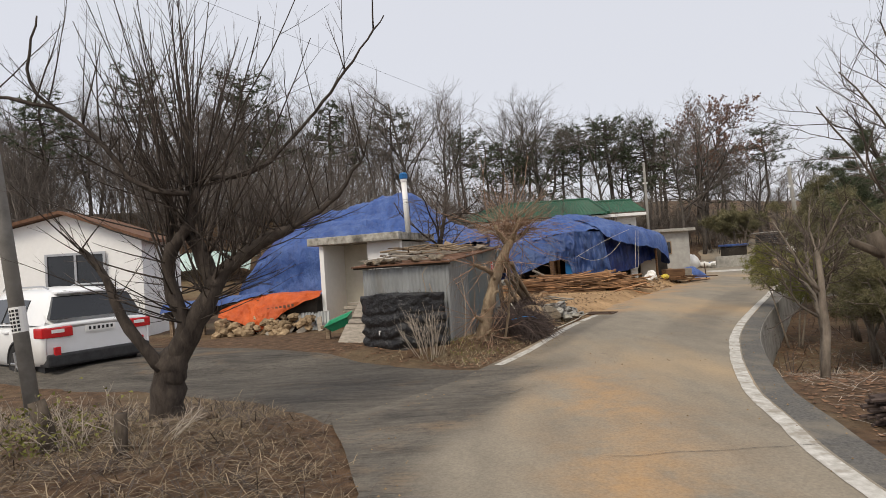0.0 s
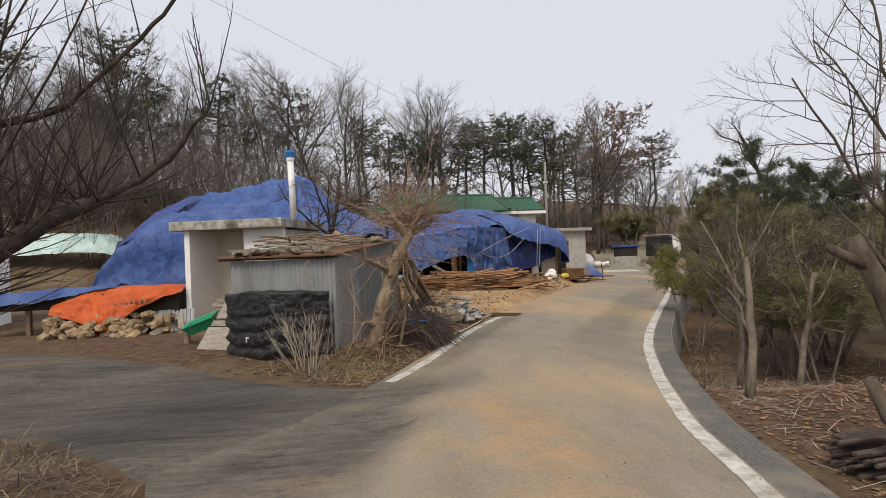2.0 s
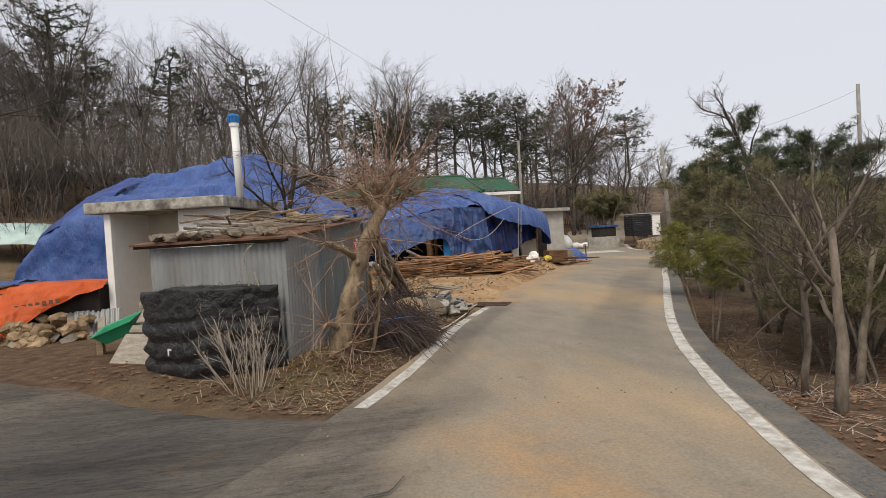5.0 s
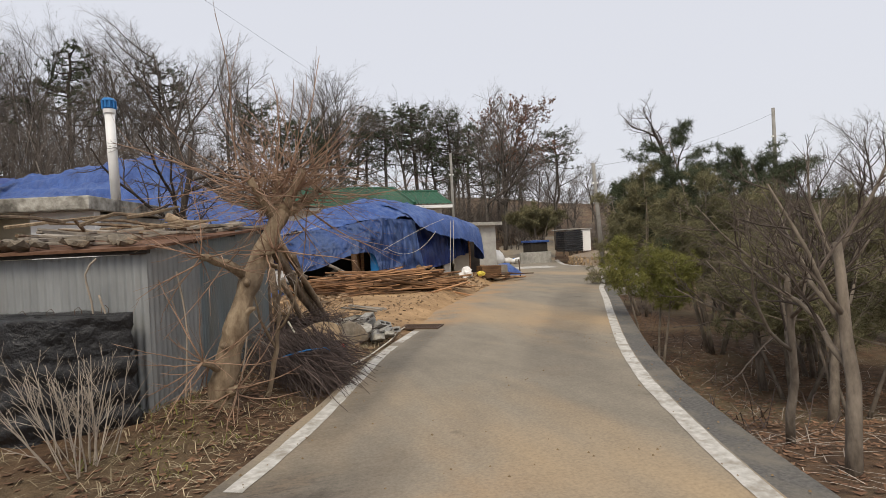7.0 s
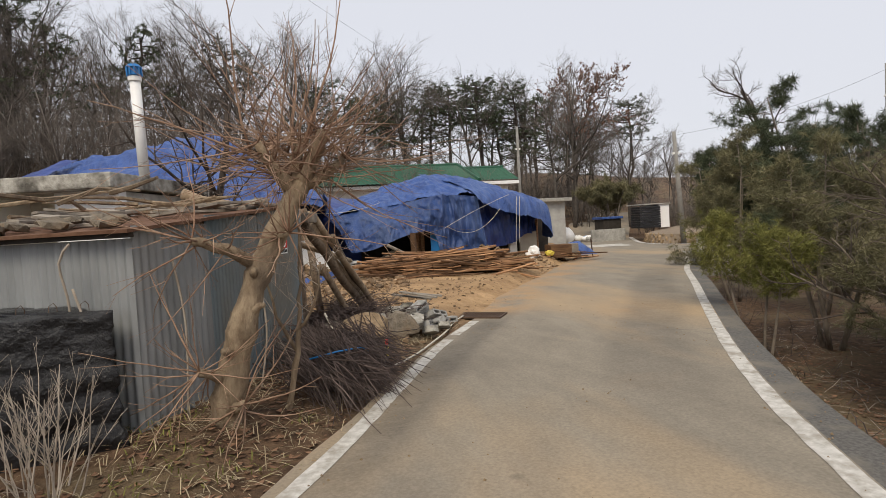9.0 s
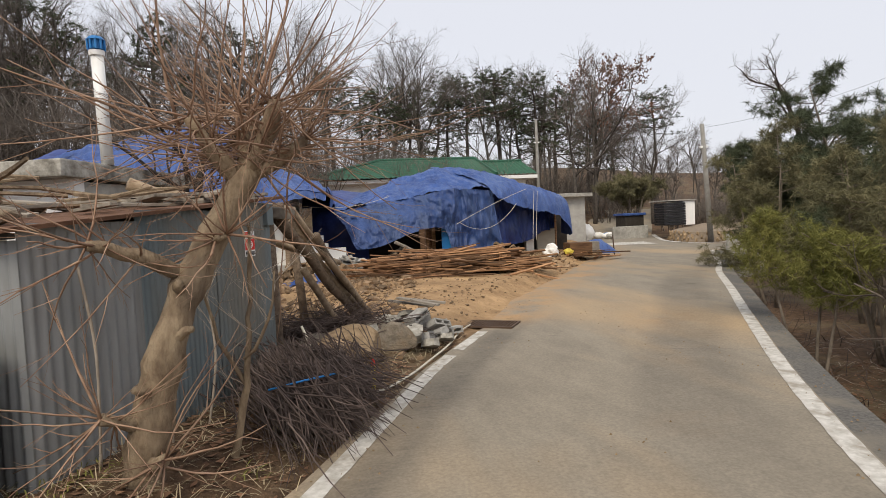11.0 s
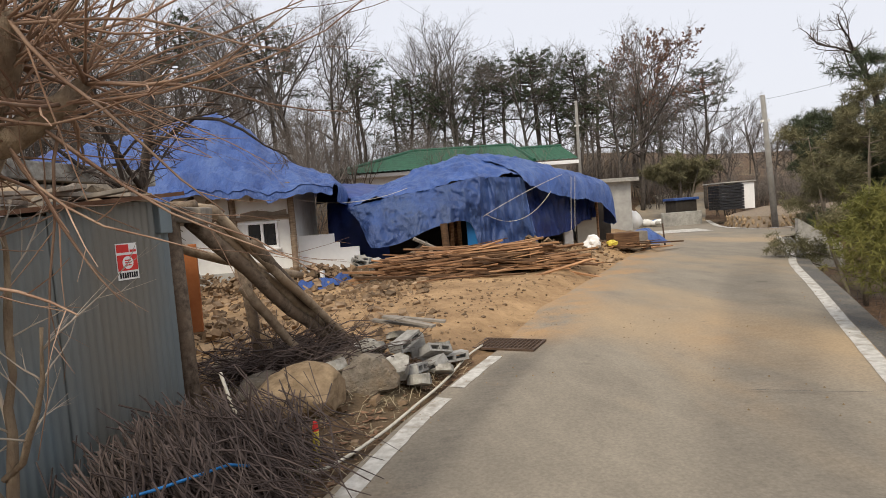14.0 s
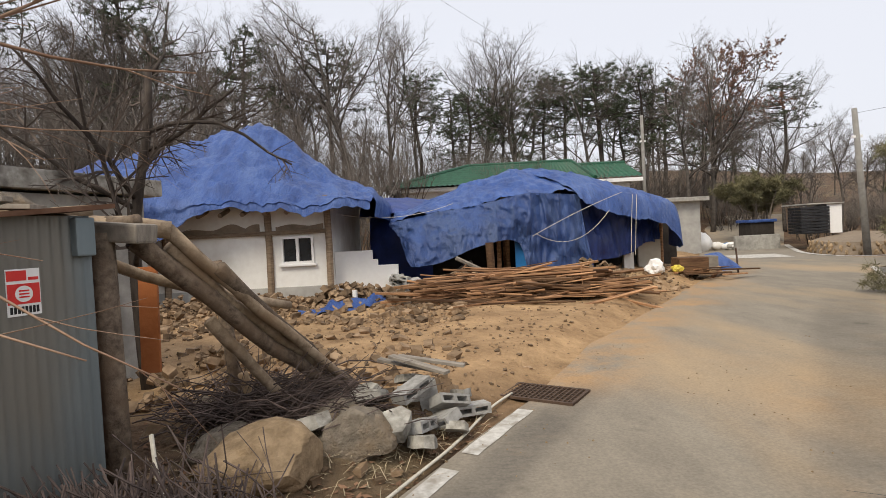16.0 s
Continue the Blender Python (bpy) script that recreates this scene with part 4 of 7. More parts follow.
# small grey rendered house by the bend
gy_ = thing("grey_house", pose(12.75, 35.6, 0.0, 0, 0, 8), "small grey rendered house with a low flat roof", "house")
bm = bmesh.new()
box(0, 0, 0, 2.6, 0.2, 2.55, bm=bm)
box(0, 0.2, 0, 0.2, 4, 2.55, bm=bm)
box(2.4, 0.2, 0, 2.6, 4, 2.55, bm=bm)
part("wall", bm, M["grey_render"], gy_)
part("roof", box(-0.3, -0.35, 2.55, 2.9, 4.2, 2.75, 0.03), M["concrete"], gy_)
w = part("window", box(0.75, -0.02, 1.2, 1.3, 0.0, 1.9), M["dark_glass"], gy_)
part("window_frame", join_bm(join_bm(box(0.7, -0.05, 1.14, 1.35, -0.02, 1.2), box(0.7, -0.05, 1.9, 1.35, -0.02, 1.96)), join_bm(box(0.7, -0.05, 1.2, 0.75, -0.02, 1.9), box(1.3, -0.05, 1.2, 1.35, -0.02, 1.9))), M["wood"], w)

# concrete-roofed privy in front of the farmhouse, with its vent pipe
pv = thing("outbuilding", pose(-1.17, 12.75, 0.0, 0, 0, -16), "cream outbuilding with a thick stained concrete slab roof", "outbuilding")
part("roof_slab", box(-2.35, -0.15, 2.23, 0.12, 2.6, 2.42, 0.02), M["slab"], pv, "stained grey concrete slab")
part("wall", box(-2.05, 0.1, 0, -1.97, 2.4, 2.23), M["white_paint"], pv, "white end wall")
part("wall", box(-1.97, 1.1, 0, -0.85, 1.25, 2.23), M["cream"], pv)
part("wall", box(-0.85, 0.15, 0, 0.02, 0.3, 2.23), M["white_paint"], pv)
part("wall", box(-0.13, 0.3, 0, 0.02, 2.4, 2.2), M["concrete"], pv)
part("wall", box(-0.85, 0.3, 0, -0.73, 1.1, 2.23), M["cream"], pv)
part("wall", box(-1.97, 2.25, 0, -0.13, 2.4, 2.23), M["cream"], pv)
part("column", box(-2.09, -0.02, 0, -1.97, 0.1, 2.23, 0.01), M["white_paint"], pv)
vent = thing("vent_pipe", pose(-0.92, 13.35, 2.42, 0, -1.3, 0), "white plastic vent pipe with a blue cowl", "vent pipe")
part("pipe", rod([(0, 0, 0), (0, 0, 1.32)], 0.068, 16), M["white_pipe"], vent, smooth=True)
part("collar", rod([(0, 0, 1.28), (0, 0, 1.34)], 0.085, 16), M["white_pipe"], vent)
cowl = part("cowl", rod([(0, 0, 1.36), (0, 0, 1.46)], 0.075, 14), M["blue_plastic"], vent, "bright blue slotted cowl")
part("cap", rod([(0, 0, 1.46), (0, 0, 1.48), (0, 0, 1.5)], 0.105, 14, 0.7), M["blue_plastic"], cowl)
for i in range(10):
    a = i * math.pi / 5
    part("fin", rod([(0.09 * math.cos(a), 0.09 * math.sin(a), 1.35), (0.09 * math.cos(a), 0.09 * math.sin(a), 1.47)], 0.014, 5), M["blue_plastic"], cowl)

# corrugated iron shed
def corrugated(x0, x1, z0, z1, pitch=0.076, amp=0.011, thick=0.004):
    """A ribbed sheet in the xz plane facing -y."""
    V, F = [], []
    n = int((x1 - x0) / pitch) * 6
    for i in range(n + 1):
        x = x0 + (x1 - x0) * i / n
        y = amp * math.sin(2 * math.pi * (x - x0) / pitch)
        V += [(x, y, z0 + 0.03 * noise.noise((x * 2, z0, 0))), (x, y + 0.004 * noise.noise((x * 3, 1, 0)), (z0 + z1) / 2), (x, y, z1)]
        if i:
            k = 3 * i
            F += [(k - 3, k, k + 1, k - 2), (k - 2, k + 1, k + 2, k - 1)]
    return V, F


shed = thing("shed", pose(0.07, 9.31, 0.1, 0, 0, -25.5), "low corrugated iron shed patched with grey sheets", "shed")
s = part("front_sheet", corrugated(-1.85, -0.9, 0, 1.47), M["tin"], shed, "dull galvanised corrugated sheet", smooth=True)
s = part("front_sheet", corrugated(-0.93, 0.0, 0, 1.47), M["tin"], shed, "dull galvanised corrugated sheet", smooth=True)
s.location = (0, -0.008, 0)
for k, (a, b, mt) in enumerate(((0.0, 0.85, "tin"), (0.8, 1.62, "tin_paint"), (1.6, 2.4, "tin_paint"))):
    s = part("side_sheet", corrugated(a, b, -0.05, 1.56 + 0.075 * k, 0.05 if k else 0.076, 0.006 if k else 0.011), M[mt], shed, "blue-grey painted ribbed sheet" if k else "dull galvanised corrugated sheet", smooth=True)
    s.matrix_basis = pose(0.006 * k, 0, 0, 0, 0, 90)
part("back_sheet", box(-1.85, 2.36, 0, 0, 2.38, 1.65), M["rust"], shed)
part("end_sheet", box(-1.86, 0.02, 0, -1.84, 2.36, 1.45), M["rust"], shed)
part("roof_sheet", box(-2.02, -0.14, -0.01, 0.1, 2.5, 0.015, m=pose(0, 0, 1.53, 5.2)), M["rust"], shed, "rusty brown roof sheet with a folded edge")
part("eave_board", box(-2.0, -0.1, 1.475, 0.08, -0.06, 1.51, 0.006), M["dark"], shed)
part("corner_box", box(0.0, 2.3, 1.5, 0.06, 2.4, 1.7, 0.01), M["tin_paint"], shed)
# ---- trees and shrubs ----
def jitter(rng, d, deg):
    """d turned by about deg degrees to a random side."""
    a = d.cross(Vector((rng.uniform(-1, 1), rng.uniform(-1, 1), rng.uniform(-1, 1))))
    if a.length < 1e-4:
        a = Vector((1, 0, 0))
    return (Matrix.Rotation(radians(deg), 3, a.normalized()) @ d).normalized()


def branch(sink, rng, p, d, length, r, lvl, spec):
    """Grows one branch and its children. spec by level: segments, sides, children, length ratio, angle, wobble, rise, where children begin, end radius."""
    seg, sides, kids, ratio, angle, wob, rise, begin, tip = spec[lvl]
    pts, rad = [p.copy()], [r]
    q, e = p.copy(), d.copy()
    for i in range(seg):
        e = (e + Vector((rng.gauss(0, wob), rng.gauss(0, wob), rng.gauss(0, wob) + rise))).normalized()
        q = q + e * (length / seg)
        pts.append(q.copy())
        rad.append(r * (1 - (1 - tip) * (i + 1) / seg))
    V, F = sink[min(lvl, len(sink) - 1)]
    tube(V, F, pts, rad, sides, cap=lvl < 2)
    if lvl + 1 < len(spec):
        n = kids if isinstance(kids, int) else rng.randint(*kids)
        for k in range(n):
            f = begin + (1 - begin) * (k + rng.random() * 0.8) / n
            i = min(int(f * seg), seg - 1)
            w = f * seg - i
            at = pts[i].lerp(pts[i + 1], min(1, w))
            dd = jitter(rng, (pts[i + 1] - pts[i]).normalized(), angle * rng.uniform(0.7, 1.25))
            branch(sink, rng, at, dd, length * ratio * (1.15 - 0.5 * f) * rng.uniform(0.7, 1.2), max(0.3 * spec[lvl + 1][8] * 0.01, rad[i] * 0.55 if lvl < 1 else rad[i] * 0.6), lvl + 1, spec)


def tree_from(sink, name, m, mats, label, names=("trunk", "limb", "crown"), group="", category="tree"):
    t = thing(name, m, label, category, group)
    for k, (V, F) in enumerate(sink):
        if F:
            part(names[k], (V, F), mats[k], t, smooth=k < 2)
    return t


def tuft(V, F, rng, c, size, n, width=0.012, flat=1.0):
    """A spray of thin needle blades round c."""
    for _ in range(n):
        d = Vector((rng.gauss(0, 1), rng.gauss(0, 1), rng.gauss(0, flat))).normalized() * size * rng.uniform(0.5, 1.1)
        s = d.cross(Vector((rng.gauss(0, 1), rng.gauss(0, 1), rng.gauss(0, 1)))).normalized() * width
        k = len(V)
        b = c + d * 0.08
        V += [tuple(b - s), tuple(b + s), tuple(c + d)]
        F.append((k, k + 1, k + 2))


# bare broadleaf trees of the wood: a few grown shapes, set many times
OAK = [(7, 6, (11, 14), 0.6, 44, 0.06, 0.02, 0.3, 0.3), (6, 4, (7, 9), 0.46, 40, 0.13, 0.045, 0.22, 0.3), (4, 3, (6, 8), 0.52, 40, 0.17, 0.035, 0.15, 0.35), (2, 3, (4, 6), 0.62, 38, 0.18, 0.03, 0.1, 0.45), (1, 1, 0, 0, 0, 0.12, 0.02, 0, 0.6)]
protos = []
for k in range(5):
    rng = random.Random(40 + k)
    sink = ([], []), ([], []), ([], [])
    h = rng.uniform(8.5, 10.5)
    branch(sink, rng, Vector((0, 0, -0.3)), Vector((rng.uniform(-0.06, 0.06), rng.uniform(-0.06, 0.06), 1)).normalized(), h, 0.15, 0, OAK)
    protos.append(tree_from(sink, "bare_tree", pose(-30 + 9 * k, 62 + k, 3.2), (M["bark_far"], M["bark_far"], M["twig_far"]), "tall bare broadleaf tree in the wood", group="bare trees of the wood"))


def pine_proto(seed, h, crown_from, mat_needle, spread=2.2, clumps=26):
    rng = random.Random(seed)
    sink = ([], []), ([], [])
    needles = ([], [])
    pts = [Vector((0, 0, -0.3))]
    for i in range(8):
        pts.append(pts[-1] + Vector((rng.gauss(0, 0.13), rng.gauss(0, 0.13), (h + 0.3) / 8)))
    tube(sink[0][0], sink[0][1], pts, [0.19 * (1 - 0.085 * i) for i in range(9)], 7)
    for c in range(clumps):
        f = crown_from + (1 - crown_from) * (c + rng.random()) / clumps
        i = min(7, int(f * 8))
        at = pts[i].lerp(pts[i + 1], f * 8 - i)
        a = rng.uniform(0, 2 * math.pi)
        reach = spread * (1.1 - 0.6 * (f - crown_from) / (1 - crown_from)) * rng.uniform(0.45, 1.1)
        tip = at + Vector((math.cos(a) * reach, math.sin(a) * reach, rng.uniform(-0.1, 0.5) * reach))
        mid = at.lerp(tip, 0.5) + Vector((0, 0, -0.12))
        tube(sink[1][0], sink[1][1], [at, mid, tip], [0.05, 0.035, 0.015], 4, False)
        for _ in range(rng.randint(9, 14)):
            q = mid.lerp(tip, rng.uniform(0.2, 1.15)) + Vector((rng.gauss(0, 0.34), rng.gauss(0, 0.34), rng.gauss(0.08, 0.14)))
            tuft(needles[0], needles[1], rng, q, 0.3, 16, 0.022, 0.7)
    return sink, needles


pine_protos = []
for k, (h, cf, mt) in enumerate(((9.5, 0.5, "needle"), (10.5, 0.55, "needle"), (8.0, 0.3, "needle"))):
    sink, nd = pine_proto(70 + k, h, cf + 0.08, mt, 2.9, 34)
    t = thing("pine_tree", pose(4 + 7 * k, 56, 3.4), "dark green pine with a ragged flat crown", "pine tree", "pines of the wood")
    part("trunk", sink[0], M["bark_dark"], t, smooth=True)
    part("limb", sink[1], M["bark_dark"], t)
    part("crown", nd, M[mt], t, "dark needle clumps")
    pine_protos.append(t)

# shrubby undergrowth
SHRUB = [(3, 3, (6, 8), 0.6, 28, 0.1, 0.05, 0.15, 0.4), (2, 3, (5, 7), 0.6, 30, 0.14, 0.05, 0.1, 0.4), (1, 1, (3, 4), 0.65, 32, 0.15, 0.03, 0.1, 0.5), (1, 1, 0, 0, 0, 0.1, 0, 0, 0.6)]


def shrub_sink(seed, stems, h, r, lean, spec=SHRUB, spread=0.3):
    rng = random.Random(seed)
    sink = ([], []), ([], [])
    for _ in range(stems):
        a = rng.uniform(0, 2 * math.pi)
        w = rng.uniform(0, lean)
        branch(sink, rng, Vector((math.cos(a) * spread * rng.random(), math.sin(a) * spread * rng.random(), -0.1)), Vector((math.cos(a) * w, math.sin(a) * w, 1)).normalized(), h * rng.uniform(0.6, 1.05), r * rng.uniform(0.6, 1.1), 0, spec)
    return sink


shrub_protos = []
for k in range(3):
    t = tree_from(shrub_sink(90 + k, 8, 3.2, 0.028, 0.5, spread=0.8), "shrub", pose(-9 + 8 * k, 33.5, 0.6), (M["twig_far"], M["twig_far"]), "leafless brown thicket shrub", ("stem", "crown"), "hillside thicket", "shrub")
    shrub_protos.append(t)

rng = random.Random(11)
spots = []
for i in range(74):
    x = -36 + 76 * (i + rng.random()) / 74
    y = 46 + rng.uniform(-6, 12) + 0.14 * max(0, x) - 0.16 * max(0, -x)
    if not (0 < x < 18.5 and y < 52.5):
        spots.append((x, y))
for i in range(13):
    spots.append((-34 + 27 * rng.random(), 32 + 8 * rng.random()))
for x, y in spots:
    s = rng.uniform(0.75, 1.08) * (0.86 if x < -3 else 1.22 if x < 10 else 1.12)
    if x > 22:
        s *= max(0.5, 0.85 - 0.03 * (x - 22))
    copy_thing(protos[rng.randrange(5)], pose(x, y, land(x, y) - 0.05, 0, 0, rng.uniform(0, 360)) @ Matrix.Scale(s, 4))
for (x, y, k, s) in ((13.2, 55, 0, 1.0), (15.5, 53.5, 1, 0.98), (19.2, 55, 0, 1.02), (21.0, 54, 2, 1.1), (10.2, 54.5, 2, 0.95), (8.0, 55.5, 0, 0.85), (17.0, 56.5, 1, 1.0), (24.5, 55, 2, 0.95), (31.5, 56, 1, 0.88), (5.0, 53.5, 2, 0.95),
                     (-4.5, 48, 0, 1.05), (-9, 44, 2, 1.1), (-15, 41, 0, 1.1), (-21, 38, 1, 1.0), (-12.5, 39, 2, 1.0), (1.5, 50, 0, 0.85), (-26, 35, 2, 1.1), (28.2, 57.5, 0, 0.75)):
    copy_thing(pine_protos[k], pose(x, y, land(x, y), 0, 0, rng.uniform(0, 360)) @ Matrix.Scale(s * (1.1 if x > 0 else 0.95), 4))
for i in range(95):
    x = -32 + 58 * (i + rng.random()) / 95
    y = rng.uniform(29, 43) + (13 if 0 < x < 19 else 2) - 0.1 * max(0, -x)
    if x > 12 and y < 47:
        y = 47 + 4 * rng.random()
    s = rng.uniform(0.8, 1.5)
    copy_thing(shrub_protos[rng.randrange(3)], pose(x, y, land(x, y), 0, 0, rng.uniform(0, 360)) @ Matrix.Scale(s, 4))
for i in range(44):
    x = -34 + 35 * (i + rng.random()) / 44
    y = rng.uniform(31, 42)
    copy_thing(shrub_protos[rng.randrange(3)], pose(x, y, land(x, y), 0, 0, rng.uniform(0, 360)) @ Matrix.Scale(rng.uniform(1.2, 1.9), 4))
# one tree that kept its rust-brown leaves
sink = ([], []), ([], []), ([], [])
rng = random.Random(77)
branch(sink, rng, Vector((0, 0, 0)), Vector((0, 0, 1)), 10.5, 0.2, 0, OAK)
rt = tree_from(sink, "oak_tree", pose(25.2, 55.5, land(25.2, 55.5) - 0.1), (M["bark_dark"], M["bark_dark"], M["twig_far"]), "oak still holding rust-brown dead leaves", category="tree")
nd = ([], [])
for v in sink[2][0][::5]:
    if v[2] > 5.6 and rng.random() < 0.5:
        tuft(nd[0], nd[1], rng, Vector(v), 0.22, 4, 0.06)
part("crown", nd, M["rust_leaf"], rt, "rust-brown dead leaves")

# ---- trees beside the lane: orchard below the wall ----
ORCH = [(5, 8, (5, 6), 0.95, 42, 0.1, 0.06, 0.45, 0.55), (6, 6, (6, 8), 0.55, 44, 0.13, 0.07, 0.2, 0.35), (5, 4, (5, 7), 0.55, 42, 0.14, 0.05, 0.2, 0.35), (3, 3, (2, 4), 0.55, 40, 0.12, 0.05, 0.2, 0.4), (2, 3, 0, 0, 0, 0.08, 0.05, 0, 0.4)]


def orchard_tree(seed, x, y, h, r, lean, label, mats=("bark_orchard", "bark_orchard", "twig"), spec=ORCH):
    rng = random.Random(seed)
    sink = ([], []), ([], []), ([], [])
    branch(sink, rng, Vector((0, 0, -0.05)), Vector((*lean, 1)).normalized(), h, r, 0, spec)
    return tree_from(sink, "orchard_tree", pose(x, y, land(x, y)), [M[k] for k in mats], label, group="orchard trees")


orchard_tree(201, 4.95, 6.75, 1.75, 0.06, (0.1, 0.05), "leafless orchard tree with spreading grey limbs")
orchard_tree(202, 5.6, 7.8, 1.7, 0.045, (-0.05, 0.1), "leafless orchard tree with a leaning trunk")
orchard_tree(203, 7.2, 8.6, 1.9, 0.06, (0.1, 0.0), "leafless orchard tree with grey-brown bark")
orchard_tree(204, 8.4, 10.6, 2.0, 0.065, (0.0, 0.1), "leafless orchard tree with grey-brown bark")
orchard_tree(205, 9.6, 7.8, 2.0, 0.065, (0.0, -0.1), "leafless orchard tree with grey-brown bark")
orchard_tree(206, 11.2, 12.0, 2.2, 0.1, (0.1, 0.1), "leafless orchard tree with grey-brown bark")

# pruned tree nearest the lane
rng = random.Random(210)
pr = ([], []), ([], []), ([], [])
tube(*pr[0], [Vector(p) for p in ((0, 0, -0.1), (0.0, 0.03, 0.45), (-0.05, 0.05, 0.95), (-0.17, 0.1, 1.35), (-0.3, 0.2, 1.72))], [0.1, 0.085, 0.075, 0.07, 0.06], 9)
tube(*pr[0], [Vector(p) for p in ((-0.05, -0.05, 0.25), (-0.22, 0.05, 0.5), (-0.3, 0.1, 0.75))], [0.05, 0.045, 0.045], 7)
tube(*pr[0], [Vector(p) for p in ((-0.22, 0.13, 1.5), (-0.5, 0.2, 1.66))], [0.045, 0.03], 6)
for (p, d, L, r) in (((-0.05, 0.05, 0.95), (0.5, 0.3, 1.0), 1.4, 0.03), ((0.4, 0.3, 1.7), (0.0, 0.1, 1), 1.5, 0.02), ((0.35, 0.25, 1.6), (-0.75, 0.2, 0.8), 1.6, 0.018), ((0.5, 0.4, 2.1), (-0.8, 0.0, 0.45), 1.4, 0.016), ((0.45, 0.3, 2.4), (-0.7, -0.1, 0.7), 1.3, 0.015), ((0.4, 0.3, 1.7), (0.7, 0.2, 0.7), 1.5, 0.02)):
    branch(pr, rng, Vector(p), Vector(d).normalized(), L, r, 1, ORCH)
tree_from(pr, "pruned_tree", pose(4.1, 3.9, land(4.1, 3.9)), (M["bark"], M["bark"], M["twig"]), "hard-pruned orchard tree with cut stubs and thin twigs")

# olive pines above the wall
def pine_bush(seed, x, y, h, spread, mt, label, tufts=900, low=0.25, stems=4, lean=0.45, size=0.14, width=0.0032, thick=0.05):
    rng = random.Random(seed)
    t = thing("pine_bush", pose(x, y, land(x, y)), label, "pine", "pines along the lane")
    wood, br, nd = ([], []), ([], []), ([], [])
    for s in range(stems):
        a = 2 * math.pi * (s + rng.random() * 0.6) / stems
        w = lean * rng.uniform(0.4, 1.0)
        pts = [Vector((0.12 * math.cos(a), 0.12 * math.sin(a), -0.1))]
        d = Vector((math.cos(a) * w, math.sin(a) * w, 1)).normalized()
        L = h * rng.uniform(0.75, 1.0)
        for i in range(6):
            d = (d + Vector((rng.gauss(0, 0.07), rng.gauss(0, 0.07), 0.06))).normalized()
            pts.append(pts[-1] + d * L / 6)
        tube(wood[0], wood[1], pts, [thick * (1 - 0.14 * i) for i in range(7)], 6)
        nb = 15
        for b in range(nb):
            f = low + (1 - low) * (b + rng.random()) / nb
            i = min(5, int(f * 6))
            at = pts[i].lerp(pts[i + 1], f * 6 - i)
            bd = Vector((rng.gauss(0, 1), rng.gauss(0, 1), 0.25)).normalized()
            reach = spread * (1.15 - 0.75 * f) * rng.uniform(0.5, 1.1)
            tip = at + bd * reach + Vector((0, 0, 0.1 * reach))
            mid = at.lerp(tip, 0.5) - Vector((0, 0, 0.05))
            tube(br[0], br[1], [at, mid, tip], [0.016, 0.011, 0.005], 4, False)
            for _ in range(max(3, int(tufts / (stems * nb)))):
                q = at.lerp(tip, rng.uniform(0.35, 1.05)) + Vector((rng.gauss(0, 0.11), rng.gauss(0, 0.11), rng.gauss(0.02, 0.09)))
                tuft(nd[0], nd[1], rng, q, size, 20, width)
    part("trunk", wood, M["bark_orchard"], t, smooth=True)
    part("limb", br, M["bark_orchard"], t)
    part("crown", nd, M[mt], t)
    return t


pine_bush(301, 8.0, 12.6, 2.5, 0.75, "needle_bright", "yellow-green young pine leaning over the wall", 1500, 0.6, 3, 0.3, 0.13, 0.004, 0.03)
pine_bush(302, 8.3, 10.0, 2.7, 1.15, "needle_olive", "olive-green multi-stemmed pine shrub", 2200, 0.5, 4, 0.45, 0.15, 0.004, 0.034)
pine_bush(303, 10.0, 13.2, 3.6, 1.3, "needle_olive", "olive-green multi-stemmed pine shrub", 2400, 0.45, 4, 0.4, 0.17, 0.0045)
pine_bush(304, 12.3, 18.4, 4.9, 1.5, "needle_olive", "olive-green pine beside the lane", 2200, 0.2, 3, 0.25, 0.2, 0.006)
pine_bush(305, 10.0, 11.0, 3.4, 1.5, "needle_olive", "olive-green multi-stemmed pine shrub", 2600, 0.45, 4, 0.45, 0.17, 0.0045)
pine_bush(306, 12.6, 16.0, 4.2, 1.6, "needle", "dark green pine beside the lane", 2200, 0.3, 3, 0.25, 0.2, 0.006)
pine_bush(307, 14.6, 19.6, 4.4, 1.5, "needle", "dark green pine beside the lane", 1800, 0.3, 2, 0.2, 0.22, 0.007)
pine_bush(308, 17.6, 26.0, 5.2, 1.7, "needle", "dark green pine at the lane's end", 1500, 0.5, 2, 0.3, 0.25, 0.009)
pine_bush(309, 15.8, 18.4, 6.2, 3.3, "needle", "tall dark pine behind the shrubs", 3400, 0.45, 4, 0.35, 0.25, 0.007, 0.09)
pine_bush(315, 9.0, 6.8, 2.8, 1.5, "needle_olive", "olive-brown multi-stemmed pine shrub", 2000, 0.5, 4, 0.6, 0.16, 0.0045)
pine_bush(316, 11.6, 7.6, 3.6, 1.9, "needle_olive", "olive-brown multi-stemmed pine shrub", 2600, 0.25, 4, 0.6, 0.19, 0.006)
pine_bush(317, 14.6, 12.6, 4.2, 2.0, "needle_olive", "olive-green multi-stemmed pine shrub", 2600, 0.2, 4, 0.5, 0.22, 0.008)
pine_bush(313, 11.6, 12.6, 3.6, 1.7, "needle_olive", "olive-green multi-stemmed pine shrub", 2800, 0.3, 4, 0.6, 0.18, 0.005)
pine_bush(314, 10.2, 8.6, 3.2, 1.6, "needle_olive", "olive-brown multi-stemmed pine shrub", 2400, 0.45, 4, 0.6, 0.17, 0.0045)
